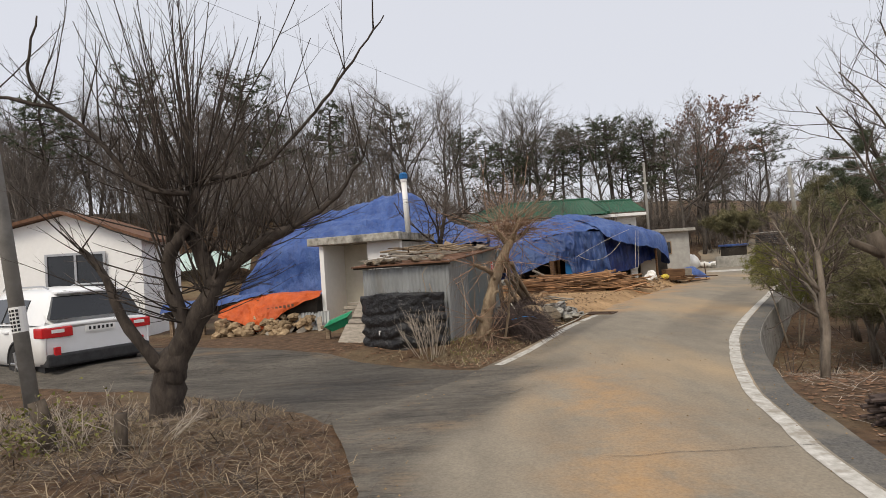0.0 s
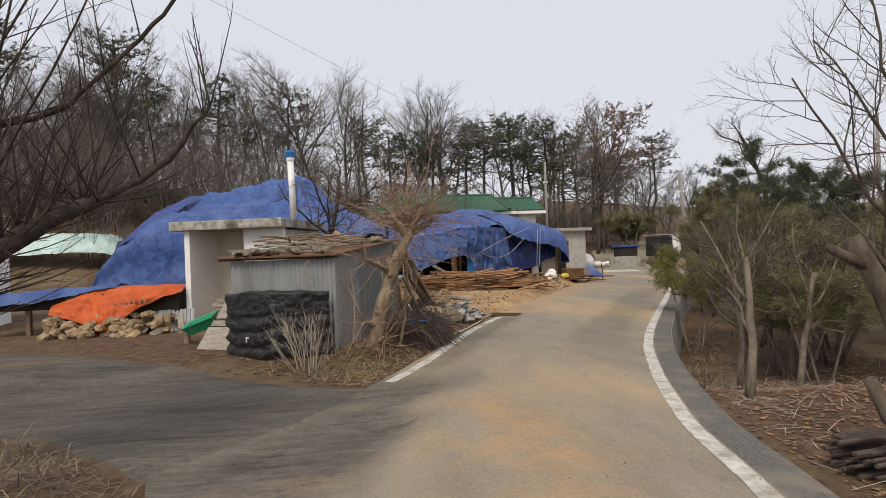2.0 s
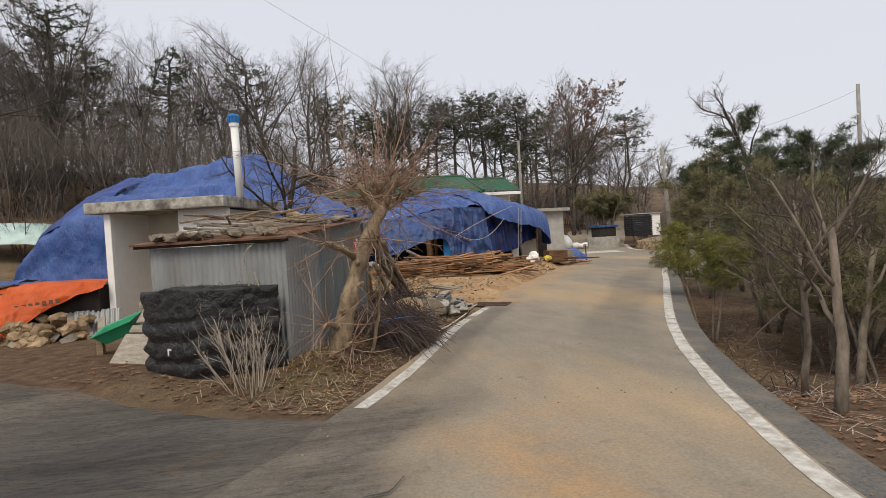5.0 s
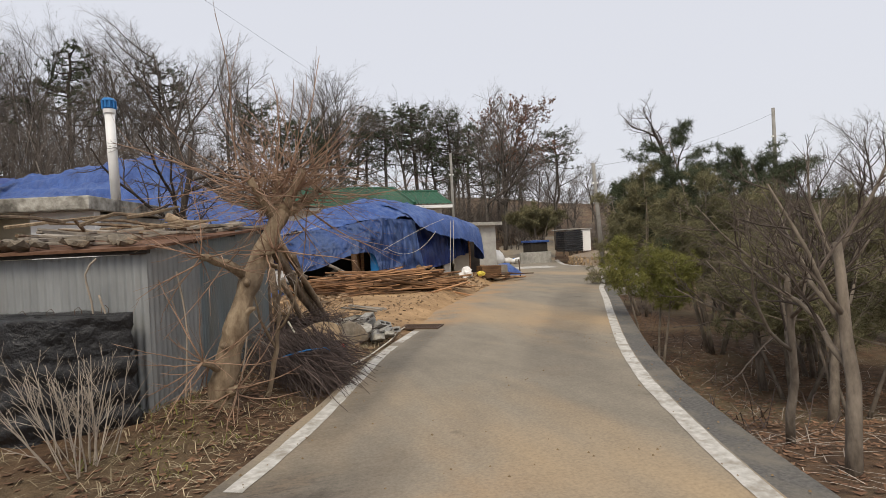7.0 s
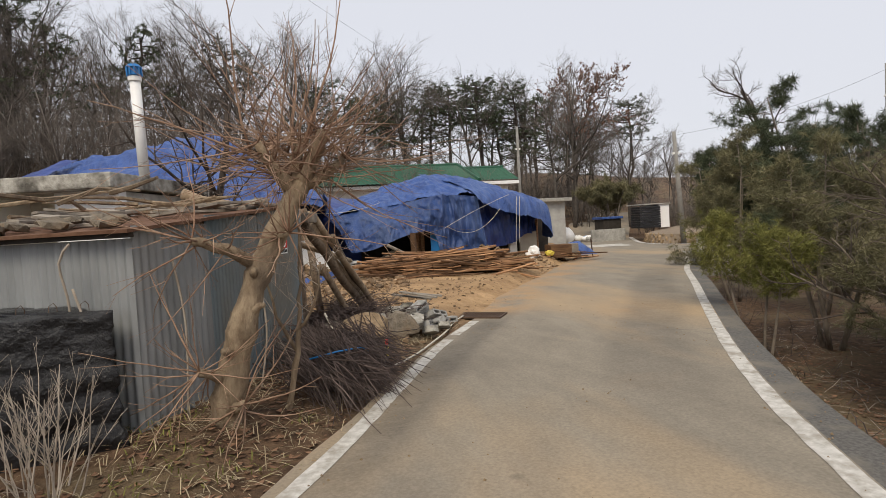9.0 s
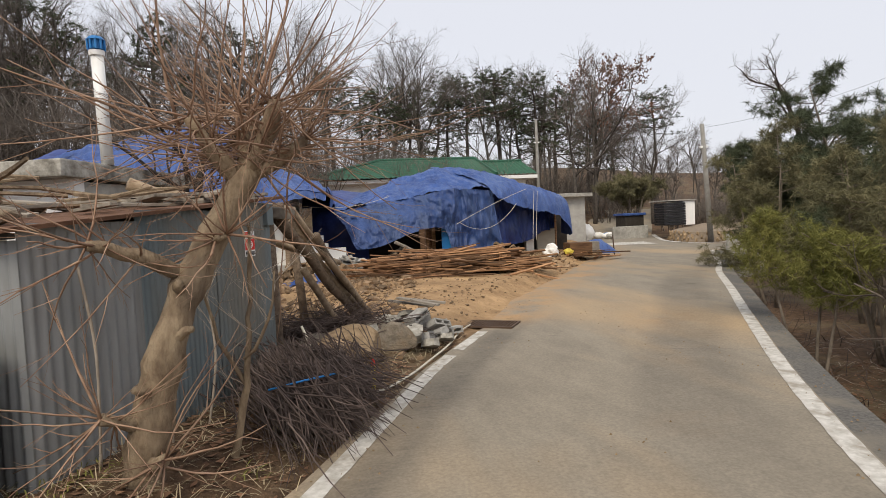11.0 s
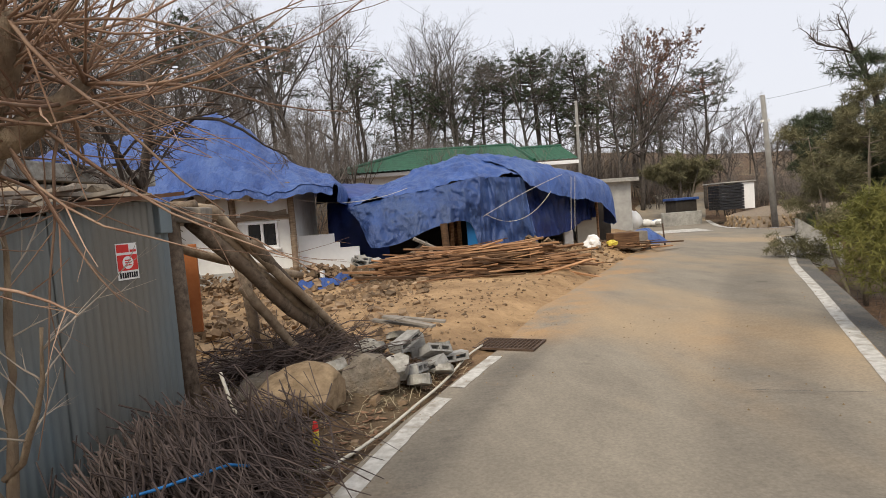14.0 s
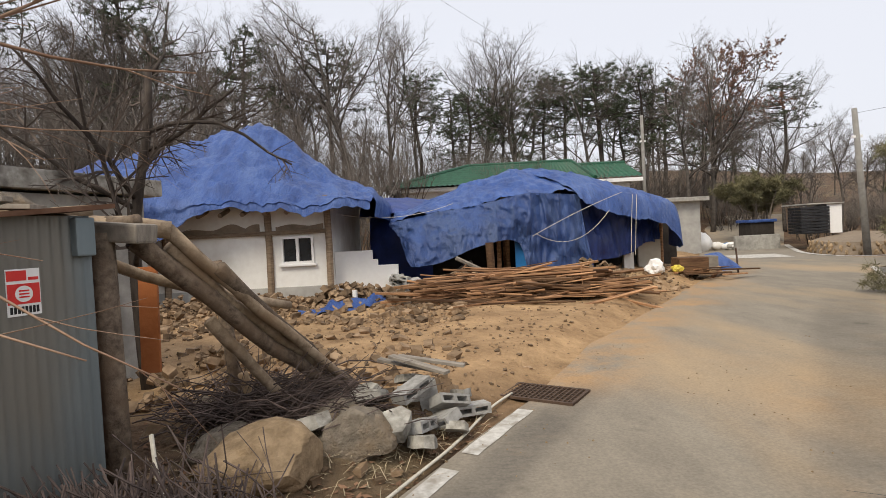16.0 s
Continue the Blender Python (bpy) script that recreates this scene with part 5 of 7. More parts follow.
pine_bush(310, 17.9, 26.4, 0.9, 0.6, "needle", "low dark evergreen shrub by the wall", 900, 0.1, 6, 0.9, 0.13)
pine_bush(311, 7.7, 8.7, 2.3, 0.9, "needle_olive", "olive-green multi-stemmed pine shrub", 1100, 0.55, 3, 0.5, 0.13, thick=0.028)
# broad pine by the bend and gnarled bare tree behind
pine_bush(312, 20.4, 40.0, 4.3, 2.6, "needle_olive", "spreading umbrella-shaped pine beside the parked junk", 2600, 0.72, 5, 0.75, 0.28, 0.012, 0.11)
sink = ([], []), ([], []), ([], [])
rng = random.Random(320)
GN = [(7, 8, (8, 9), 0.42, 48, 0.14, 0.02, 0.35, 0.4), (6, 5, (6, 8), 0.5, 44, 0.22, 0.05, 0.2, 0.35), (4, 4, (5, 6), 0.5, 42, 0.22, 0.04, 0.2, 0.35), (2, 3, (3, 4), 0.6, 40, 0.2, 0.03, 0.2, 0.4), (1, 3, 0, 0, 0, 0.1, 0, 0, 0.5)]
branch(sink, rng, Vector((0, 0, -0.3)), Vector((-0.05, 0, 1)).normalized(), 8.4, 0.19, 0, GN)
tree_from(sink, "gnarled_tree", pose(24.4, 29.0, -0.3), (M["bark_dark"], M["bark_dark"], M["twig"]), "tall bare tree with gnarled dark limbs")
rng = random.Random(330)
for (x, y, s) in ((26.5, 47, 0.5), (29, 50, 0.55), (31.5, 47, 0.48), (25.5, 43.5, 0.4), (34, 44, 0.5), (38, 40, 0.5), (33, 36, 0.42), (41, 34, 0.6), (31, 30.5, 0.5), (36, 27, 0.75), (42, 22, 0.8), (30, 20, 0.6), (37, 14, 0.75)):
    copy_thing(protos[rng.randrange(5)], pose(x, y, land(x, y) - 0.1, 0, 0, rng.uniform(0, 360)) @ Matrix.Scale(s, 4))
for i in range(34):
    x = 21.5 + 20 * rng.random()
    y = 36 + 12 * rng.random() - 0.2 * (x - 20)
    copy_thing(shrub_protos[rng.randrange(3)], pose(x, y, land(x, y), 0, 0, rng.uniform(0, 360)) @ Matrix.Scale(rng.uniform(0.6, 1.0), 4))
for i in range(26):
    x, y = rng.uniform(20, 40), rng.uniform(8, 46)
    if y > 28 and x < 24:
        x += 6
    if y < 28 and x < 20:
        x += 4
    copy_thing(shrub_protos[rng.randrange(3)], pose(x, y, land(x, y), 0, 0, rng.uniform(0, 360)) @ Matrix.Scale(rng.uniform(0.6, 1.0), 4))

# ---- the old fruit tree by the driveway ----
rng = random.Random(400)
ap = ([], []), ([], []), ([], [])


def limb(sink, k, path, r0, r1, sides=9, step=0.12):
    pts = curve_path(path, step)
    pts = [p + Vector((rng.gauss(0, 0.008), rng.gauss(0, 0.008), rng.gauss(0, 0.008))) for p in pts]
    tube(*sink[k], pts, [(r0 + (r1 - r0) * i / (len(pts) - 1)) * (1 + 0.1 * rng.gauss(0, 1)) for i in range(len(pts))], sides)
    return pts


SHOOT = [(7, 4, (3, 6), 0.28, 30, 0.035, 0.045, 0.3, 0.25), (3, 3, (0, 2), 0.5, 35, 0.06, 0.06, 0.3, 0.4), (2, 3, 0, 0, 0, 0.05, 0.05, 0, 0.4)]


def shoots(sink, pts, n, lo, hi, length, r, spec=SHOOT, out=0.35, up=1.0):
    """Young shoots that rise from a limb."""
    for _ in range(n):
        p = pts[int(len(pts) * rng.uniform(lo, hi * 0.999))]
        d = Vector((rng.gauss(0, out), rng.gauss(0, out), up)).normalized()
        branch((sink[1], sink[2], sink[2]), rng, p, d, length * rng.uniform(0.5, 1.15), r * rng.uniform(0.6, 1.1), 0, spec)


T0 = (-2.87, 5.4)
limb(ap, 0, [(-2.87, 5.4, -0.1), (-2.86, 5.4, 0.3), (-2.81, 5.4, 0.72), (-2.74, 5.4, 0.86)], 0.19, 0.15, 12)
a1 = limb(ap, 0, [(-2.82, 5.4, 0.5), (-2.66, 5.4, 0.9), (-2.5, 5.4, 1.15), (-2.31, 5.42, 1.5), (-2.2, 5.45, 1.66), (-2.06, 5.45, 1.76), (-1.78, 5.45, 1.94), (-1.43, 5.5, 2.12)], 0.135, 0.055, 10)
a2 = limb(ap, 0, [(-2.84, 5.42, 0.5), (-2.7, 5.37, 0.9), (-2.6, 5.35, 1.15), (-2.74, 5.35, 1.6), (-2.69, 5.35, 1.95), (-2.52, 5.38, 2.2), (-2.42, 5.4, 2.6)], 0.095, 0.05, 10)
a3 = limb(ap, 0, [(-2.84, 5.32, 0.68), (-3.02, 5.22, 1.0), (-3.2, 5.2, 1.28), (-3.33, 5.2, 1.7), (-3.58, 5.2, 2.0)], 0.07, 0.028, 8)
a4 = limb(ap, 0, [(-2.31, 5.42, 1.5), (-2.4, 5.5, 1.8), (-2.55, 5.5, 2.1)], 0.1, 0.07, 9)
a5 = limb(ap, 1, [(-2.4, 5.2, 2.5), (-2.85, 5.05, 2.62), (-3.17, 5.0, 3.05), (-3.6, 5.0, 3.42), (-4.3, 5.0, 3.62)], 0.035, 0.015, 7)
a6 = limb(ap, 1, [(-3.6, 5.0, 3.42), (-3.88, 5.0, 3.75), (-3.78, 5.0, 4.4)], 0.022, 0.009, 6)
a7 = limb(ap, 1, [(-2.3, 5.5, 2.7), (-1.73, 5.6, 2.83), (-0.94, 5.6, 3.58), (-0.3, 5.6, 4.4)], 0.03, 0.008, 6)
a8 = limb(ap, 1, [(-1.43, 5.5, 2.12), (-1.0, 5.55, 2.35), (-0.6, 5.6, 2.85)], 0.04, 0.012, 7)
shoots(ap, a2, 46, 0.5, 1.0, 2.7, 0.016, out=0.3)
shoots(ap, a4, 22, 0.5, 1.0, 2.4, 0.015, out=0.4)
shoots(ap, a1, 44, 0.45, 1.0, 1.3, 0.013, out=0.5)
shoots(ap, a5, 12, 0.2, 1.0, 1.5, 0.011, out=0.25)
shoots(ap, a3, 7, 0.5, 1.0, 0.9, 0.01, out=0.6, up=0.6)
shoots(ap, a7, 7, 0.2, 0.9, 1.0, 0.01, out=0.2)
shoots(ap, a8, 8, 0.2, 1.0, 1.0, 0.01, out=0.4)
shoots(ap, a2, 44, 0.3, 1.0, 1.4, 0.011, out=1.0, up=0.35)
shoots(ap, a5, 16, 0.1, 0.8, 0.9, 0.009, out=1.0, up=0.2)
shoots(ap, a1, 46, 0.3, 1.0, 1.0, 0.01, out=1.0, up=0.15)
tree_from(ap, "fruit_tree", pose(-0.12, -0.2, 0.0), (M["bark_dark"], M["bark_dark"], M["twig"]), "old leafless fruit tree with forked dark trunk and upright shoots")

# ---- the pollarded mulberry by the shed ----
rng = random.Random(410)
mu = ([], []), ([], []), ([], [])
m1 = limb(mu, 0, [(0.58, 9.36, 0.0), (0.63, 9.33, 0.36), (0.76, 9.3, 0.85), (0.86, 9.33, 1.15), (0.99, 9.44, 1.45), (1.12, 9.52, 1.7), (1.24, 9.58, 1.92)], 0.12, 0.078, 12, 0.08)
heads = [limb(mu, 0, p, a, b, 9, 0.08) for p, a, b in (
    ([(1.22, 9.58, 1.88), (1.34, 9.53, 2.1), (1.43, 9.45, 2.32)], 0.075, 0.04), ([(1.20, 9.57, 1.86), (1.05, 9.48, 2.05), (0.94, 9.41, 2.22)], 0.065, 0.04),
    ([(1.22, 9.59, 1.9), (1.22, 9.73, 2.12), (1.26, 9.83, 2.35)], 0.06, 0.035), ([(1.24, 9.57, 1.92), (1.44, 9.58, 1.98), (1.58, 9.58, 2.12)], 0.05, 0.032))]
low = [limb(mu, 0, p, a, b, 8, 0.08) for p, a, b in (
    ([(0.9, 9.38, 1.32), (0.72, 9.2, 1.45), (0.52, 9.05, 1.52)], 0.055, 0.03), ([(0.66, 9.3, 0.5), (0.5, 9.12, 0.62)], 0.05, 0.03), ([(0.62, 9.32, 0.25), (0.76, 9.18, 0.35)], 0.05, 0.03), ([(0.98, 9.42, 1.5), (1.15, 9.3, 1.55)], 0.035, 0.02))]
knots = [limb(mu, 0, [(x, y, z), (x + dx, y + dy, z + 0.04)], 0.05, 0.02, 7, 0.03) for x, y, z, dx, dy in ((0.7, 9.26, 0.7, -0.05, -0.1), (0.84, 9.28, 1.0, 0.1, -0.04), (0.9, 9.32, 1.25, -0.02, -0.1), (0.68, 9.25, 0.3, 0.08, -0.08))]
MUL = [(6, 4, (2, 4), 0.4, 30, 0.085, 0.03, 0.15, 0.25), (3, 3, (0, 1), 0.5, 30, 0.07, 0.03, 0.2, 0.4), (2, 3, 0, 0, 0, 0.05, 0.03, 0, 0.4)]
for h in heads:
    for _ in range(44):
        p = h[int(len(h) * rng.uniform(0.25, 0.999))]
        d = Vector((rng.gauss(0, 0.9), rng.gauss(0, 0.9), rng.gauss(0.3, 0.5))).normalized()
        branch((mu[1], mu[2], mu[2]), rng, p, d, rng.uniform(0.3, 1.25), rng.uniform(0.005, 0.0095), 0, MUL)
for h in low:
    for _ in range(16):
        p = h[int(len(h) * rng.uniform(0.5, 0.999))]
        d = Vector((rng.gauss(-0.1, 0.8), rng.gauss(-0.2, 0.7), rng.gauss(0.15, 0.5))).normalized()
        branch((mu[1], mu[2], mu[2]), rng, p, d, rng.uniform(0.3, 0.85), rng.uniform(0.005, 0.009), 0, MUL)
for (p, d, L) in (((1.28, 9.45, 2.2), (0.25, 0.1, 1.0), 1.3), ((0.9, 9.42, 2.15), (-0.4, 0.1, 1.0), 1.6), ((1.15, 9.7, 2.2), (0.4, 0.2, 1.0), 1.2), ((1.2, 9.5, 2.1), (-0.1, 0.2, 1.0), 1.25), ((0.88, 9.4, 2.15), (-1.0, 0.0, 0.5), 1.1)):
    branch((mu[1], mu[2], mu[2]), rng, Vector(p), Vector(d).normalized(), L, 0.012, 0, MUL)
tree_from(mu, "mulberry_tree", None, (M["bark_tan"], M["twig_tan"], M["twig_tan"]), "leaning pollarded mulberry with a dense head of tan shoots")

# sapling and the bare tree in front of the farmhouse
sp = ([], []), ([], []), ([], [])
rng = random.Random(420)
s1 = limb(sp, 0, [(1.0, 9.72, 0.05), (1.1, 9.7, 0.45), (1.14, 9.68, 0.8), (1.18, 9.7, 1.25), (1.2, 9.72, 1.65)], 0.028, 0.01, 7, 0.1)
s2 = limb(sp, 0, [(1.1, 9.7, 0.6), (0.98, 9.65, 0.9), (0.9, 9.6, 1.25)], 0.016, 0.007, 6, 0.1)
s3 = limb(sp, 0, [(1.14, 9.68, 0.75), (1.3, 9.62, 1.0), (1.36, 9.6, 1.3)], 0.014, 0.006, 6, 0.1)
for s in (s1, s2, s3):
    shoots(sp, s, 7, 0.3, 1.0, 0.45, 0.005, MUL, 0.7, 0.6)
tree_from(sp, "sapling", None, (M["bark_tan"], M["twig_pale"], M["twig_pale"]), "thin pale sapling growing at the verge")
sink = ([], []), ([], []), ([], [])
rng = random.Random(430)
YT = [(6, 8, (9, 11), 0.55, 55, 0.08, 0.04, 0.4, 0.45), (6, 5, (6, 8), 0.5, 45, 0.16, 0.03, 0.15, 0.35), (4, 3, (5, 6), 0.5, 42, 0.16, 0.02, 0.15, 0.4), (3, 3, (2, 3), 0.5, 40, 0.14, 0.0, 0.15, 0.5), (2, 3, 0, 0, 0, 0.1, 0, 0, 0.5)]
branch(sink, rng, Vector((0, 0, -0.1)), Vector((-0.08, 0.0, 1)).normalized(), 3.5, 0.08, 0, YT)
tree_from(sink, "yard_tree", pose(-0.15, 14.3, 0.1), (M["bark_dark"], M["bark_dark"], M["twig"]), "bare spreading tree in front of the farmhouse")
# ---- things ----
def blob(r, seed, squash=(1, 1, 0.7), sub=2, rough=0.3, freq=1.6):
    """An angular stone."""
    bm = bmesh.new()
    bmesh.ops.create_icosphere(bm, subdivisions=sub, radius=r)
    o = Vector((seed * 3.1, seed * 1.7, 0))
    for v in bm.verts:
        k = 1 + rough * noise.noise(v.co / r * freq + o) + 0.12 * noise.noise(v.co / r * 4 + o)
        v.co = Vector((v.co.x * squash[0], v.co.y * squash[1], v.co.z * squash[2])) * k
    return bm


# parked white car
car = thing("parked_car", pose(-6.35, 9.4, -0.05, 0, 0, 148), "white sport utility car parked on the driveway", "car")
# local x runs from the tail (0) towards the nose (4.68); y to its left


def car_shell(st, ring):
    V, F = [], []
    for s in st:
        V += ring(*s)
    c = len(ring(*st[0]))
    for i in range(len(st) - 1):
        for k in range(c - 1):
            F.append((i * c + k, i * c + k + 1, (i + 1) * c + k + 1, (i + 1) * c + k))
    F.append(tuple(range(c)))
    F.append(tuple(range(len(V) - 1, len(V) - c - 1, -1)))
    return V, F


def flat_caps(ob):
    for p in ob.data.polygons:
        p.use_smooth = len(p.vertices) < 5
    return ob


def lower_ring(x, w, zb, zt, crown):
    out = []
    for (fy, fz) in ((-0.9, 0.0), (-0.99, 0.12), (-1.0, 0.45), (-0.985, 0.8), (-0.93, 0.97), (-0.7, 1.0), (0, 1.0), (0.7, 1.0), (0.93, 0.97), (0.985, 0.8), (1.0, 0.45), (0.99, 0.12), (0.9, 0.0)):
        out.append((x, fy * w, zb + (zt - zb) * fz + crown * (1 - fy * fy)))
    return out


flat_caps(part("body", car_shell([(0.02, 0.86, 0.42, 0.95, 0.02), (0.0, 0.9, 0.4, 1.02, 0.02), (0.12, 0.935, 0.34, 1.06, 0.02), (0.6, 0.94, 0.32, 1.08, 0.0), (1.6, 0.945, 0.3, 1.06, 0.0), (3.0, 0.945, 0.3, 1.03, 0.0), (3.5, 0.94, 0.3, 1.0, 0.03), (4.3, 0.9, 0.3, 0.93, 0.05), (4.6, 0.8, 0.34, 0.8, 0.04), (4.68, 0.66, 0.4, 0.65, 0.02)], lower_ring), M["white_metal"], car, smooth=True))


def cabin_ring(x, wb, wt, zb, zt):
    return [(x, -wb, zb), (x, -wb * 0.97, zb + 0.08), (x, -(wb + wt) / 2, (zb + zt) / 2), (x, -wt, zt - 0.08), (x, -wt * 0.86, zt - 0.01), (x, 0, zt + 0.03), (x, wt * 0.86, zt - 0.01), (x, wt, zt - 0.08), (x, (wb + wt) / 2, (zb + zt) / 2), (x, wb * 0.97, zb + 0.08), (x, wb, zb)]


cabin = part("cabin", car_shell([(0.1, 0.86, 0.74, 1.02, 1.12), (0.3, 0.9, 0.7, 1.04, 1.56), (0.55, 0.92, 0.69, 1.05, 1.64), (1.6, 0.93, 0.7, 1.04, 1.68), (2.4, 0.92, 0.69, 1.03, 1.65), (2.9, 0.9, 0.7, 1.02, 1.45), (3.45, 0.86, 0.78, 1.0, 1.05)], cabin_ring), M["white_metal"], car, smooth=True)
part("rear_window", ([(0.2, -0.78, 1.13), (0.2, 0.78, 1.13), (0.36, 0.64, 1.52), (0.36, -0.64, 1.52), (0.06, -0.78, 1.13), (0.06, 0.78, 1.13), (0.235, 0.64, 1.52), (0.235, -0.64, 1.52)], [(4, 5, 6, 7), (0, 3, 2, 1), (0, 1, 5, 4), (2, 3, 7, 6), (1, 2, 6, 5), (3, 0, 4, 7)]), M["dark_glass"], car, "dark tinted rear window")
part("spoiler", box(0.17, -0.6, 1.555, 0.5, 0.6, 1.6, 0.02), M["white_metal"], car)
for s in (-1, 1):
    pts = [(0.75, 0.925, 1.1), (1.55, 0.935, 1.09), (1.55, 0.76, 1.52), (0.85, 0.75, 1.48)]
    pts2 = [(1.62, 0.935, 1.09), (2.85, 0.925, 1.07), (2.45, 0.755, 1.5), (1.62, 0.76, 1.53)]
    for q in (pts, pts2):
        part("side_window", ([(x, s * (y + 0.012), z) for x, y, z in q] + [(x, s * (y - 0.01), z) for x, y, z in q], [(0, 1, 2, 3), (7, 6, 5, 4), (0, 4, 5, 1), (1, 5, 6, 2), (2, 6, 7, 3), (3, 7, 4, 0)]), M["dark_glass"], car, "dark tinted side window")
    lamp = box(-0.03, 0.46, 0.82, 0.3, 0.94, 1.0, 0.025)
    for v in lamp.verts:
        v.co.y *= s
        if abs(v.co.y) > 0.85:
            v.co.x += 0.03
    tl = part("tail_lamp", lamp, M["red_lens"], car, "red tail lamp")
    part("clear_lens", box(-0.036, s * 0.6 if s > 0 else -0.8, 0.9, -0.03, s * 0.8 if s > 0 else -0.6, 0.96, 0.002), M["white_paint"], tl)
    part("reflector", box(-0.045, s * 0.72 - 0.05, 0.5, 0.01, s * 0.72 + 0.05, 0.66, 0.01), M["red_lens"], car, "red bumper reflector")
    part("roof_rail", rod([(0.5, s * 0.6, 1.66), (0.65, s * 0.62, 1.71), (2.3, s * 0.62, 1.72), (2.45, s * 0.6, 1.67)], 0.018, 6), M["alloy"], car)
    part("door_handle", box(1.35, s * 0.94 - 0.02, 0.9, 1.55, s * 0.94 + 0.025, 0.93, 0.008), M["white_metal"], car)
    for x in (0.98, 3.72):
        w = part("wheel", rod([(x, s * 0.74, 0.36), (x, s * 0.958, 0.36)], 0.36, 28), M["rubber"], car, "wheel with black tyre", smooth=False)
        part("rim", rod([(x, s * 0.95, 0.36), (x, s * 0.964, 0.36)], 0.24, 20), M["dark_trim"], w)
        for k in range(5):
            a = 2 * math.pi * k / 5
            part("spoke", rod([(x, s * 0.966, 0.36), (x + 0.22 * math.cos(a), s * 0.966, 0.36 + 0.22 * math.sin(a))], 0.024, 5), M["alloy"], w)
        V, F = [], []
        tube(V, F, [(x + 0.4 * math.cos(a), s * 0.935, 0.36 + 0.4 * math.sin(a)) for a in [math.pi * i / 14 for i in range(15)]], [0.035] * 15, 6)
        part("wheel_arch", (V, F), M["dark_trim"], car, "dark plastic wheel arch")
part("bumper", box(-0.05, -0.88, 0.32, 0.3, 0.88, 0.54, 0.04), M["dark_trim"], car, "dark plastic lower bumper")
part("underside", box(0.3, -0.8, 0.2, 4.3, 0.8, 0.34), M["dark_trim"], car)
pl = part("number_plate", box(-0.03, -0.26, 0.86, -0.015, 0.26, 0.97, 0.003), M["white_paint"], car, "white number plate with plain dark bars")
for i in range(6):
    part("plate_bar", box(-0.034, -0.21 + i * 0.075, 0.89, -0.031, -0.17 + i * 0.075, 0.945), M["black_ink"], pl)

# white gabled building behind the car
gb = thing("white_building", pose(-8.0, 13.9, 0.0, 0, 0, 6), "white rendered gabled building with a shallow roof", "building")
V = [(-4.4, 0, 0), (0, 0, 0), (0, 0, 2.75), (-1.9, 0, 3.5), (-4.4, 0, 2.95), (-4.4, 2.6, 0), (0, 2.6, 0), (0, 2.6, 2.75), (-1.9, 2.6, 3.5), (-4.4, 2.6, 2.95)]
part("wall", (V, [(0, 1, 2, 3, 4), (9, 8, 7, 6, 5), (1, 6, 7, 2), (5, 0, 4, 9)]), M["white_paint"], gb)
for (a, b) in (((0.3, 2.68), (-1.9, 3.52)), ((-1.9, 3.52), (-4.8, 2.9))):
    Vr = [(a[0], -0.25, a[1]), (b[0], -0.25, b[1]), (b[0], 2.7, b[1]), (a[0], 2.7, a[1]), (a[0], -0.25, a[1] + 0.08), (b[0], -0.25, b[1] + 0.08), (b[0], 2.7, b[1] + 0.08), (a[0], 2.7, a[1] + 0.08)]
    part("roof", (Vr, [(0, 1, 2, 3), (7, 6, 5, 4), (0, 4, 5, 1), (2, 6, 7, 3), (1, 5, 6, 2), (3, 7, 4, 0)]), M["rust"], gb, "thin brown roof sheet")
w = part("window", box(-2.35, -0.04, 1.55, -0.95, -0.02, 2.45), M["dark_glass"], gb, "dark sliding window with a metal frame")
part("window_frame", join_bm(join_bm(box(-2.4, -0.07, 1.5, -0.9, -0.03, 1.56), box(-2.4, -0.07, 2.44, -0.9, -0.03, 2.5)), join_bm(box(-2.4, -0.07, 1.56, -2.34, -0.03, 2.44), join_bm(box(-0.96, -0.07, 1.56, -0.9, -0.03, 2.44), box(-1.68, -0.07, 1.56, -1.62, -0.03, 2.44)))), M["alloy"], w)
for i in range(9):
    part("siding", box(-6.4, 0.5, 0.2 + 0.28 * i, -4.42, 0.56, 0.45 + 0.28 * i, 0.01), M["clay"], gb)

# leaning utility pole with pasted strips
up = thing("utility_pole", pose(-5.2, 6.2, 0.0, 0, -6.2, 0), "leaning grey concrete utility pole with pasted strips", "utility pole")
part("pole", rod([(0, 0, -0.3), (0, 0, 4.0), (0, 0, 8.0)], 0.09, 16, 0.75), M["pole"], up, smooth=True)
nt = part("notice", rod([(0, 0, 1.1), (0, 0, 1.42)], 0.091, 16), M["white_paint"], up, "pasted paper notice with dark bars")
for i in range(6):
    for j in range(3):
        a = -1.9 + 0.45 * j
        part("notice_bar", box(-0.014, -0.003, 0, 0.014, 0.0, 0.03, m=Matrix.Translation((0.092 * math.cos(a), 0.092 * math.sin(a), 1.12 + 0.048 * i)) @ Matrix.Rotation(a + math.pi / 2, 4, "Z")), M["black_ink"], nt)

# far poles and wires
def far_pole(x, y, h, lean, label):
    p = thing("utility_pole", pose(x, y, land(x, y) if y < 29 else 0.0, 0, lean, 0), label, "utility pole")
    part("pole", rod([(0, 0, -0.2), (0, 0, h)], 0.13, 12, 0.7), M["pole"], p, smooth=True)
    part("bracket", box(-0.18, -0.06, h * 0.8, 0.18, 0.06, h * 0.8 + 0.1, 0.01), M["white_paint"], p)
    return p


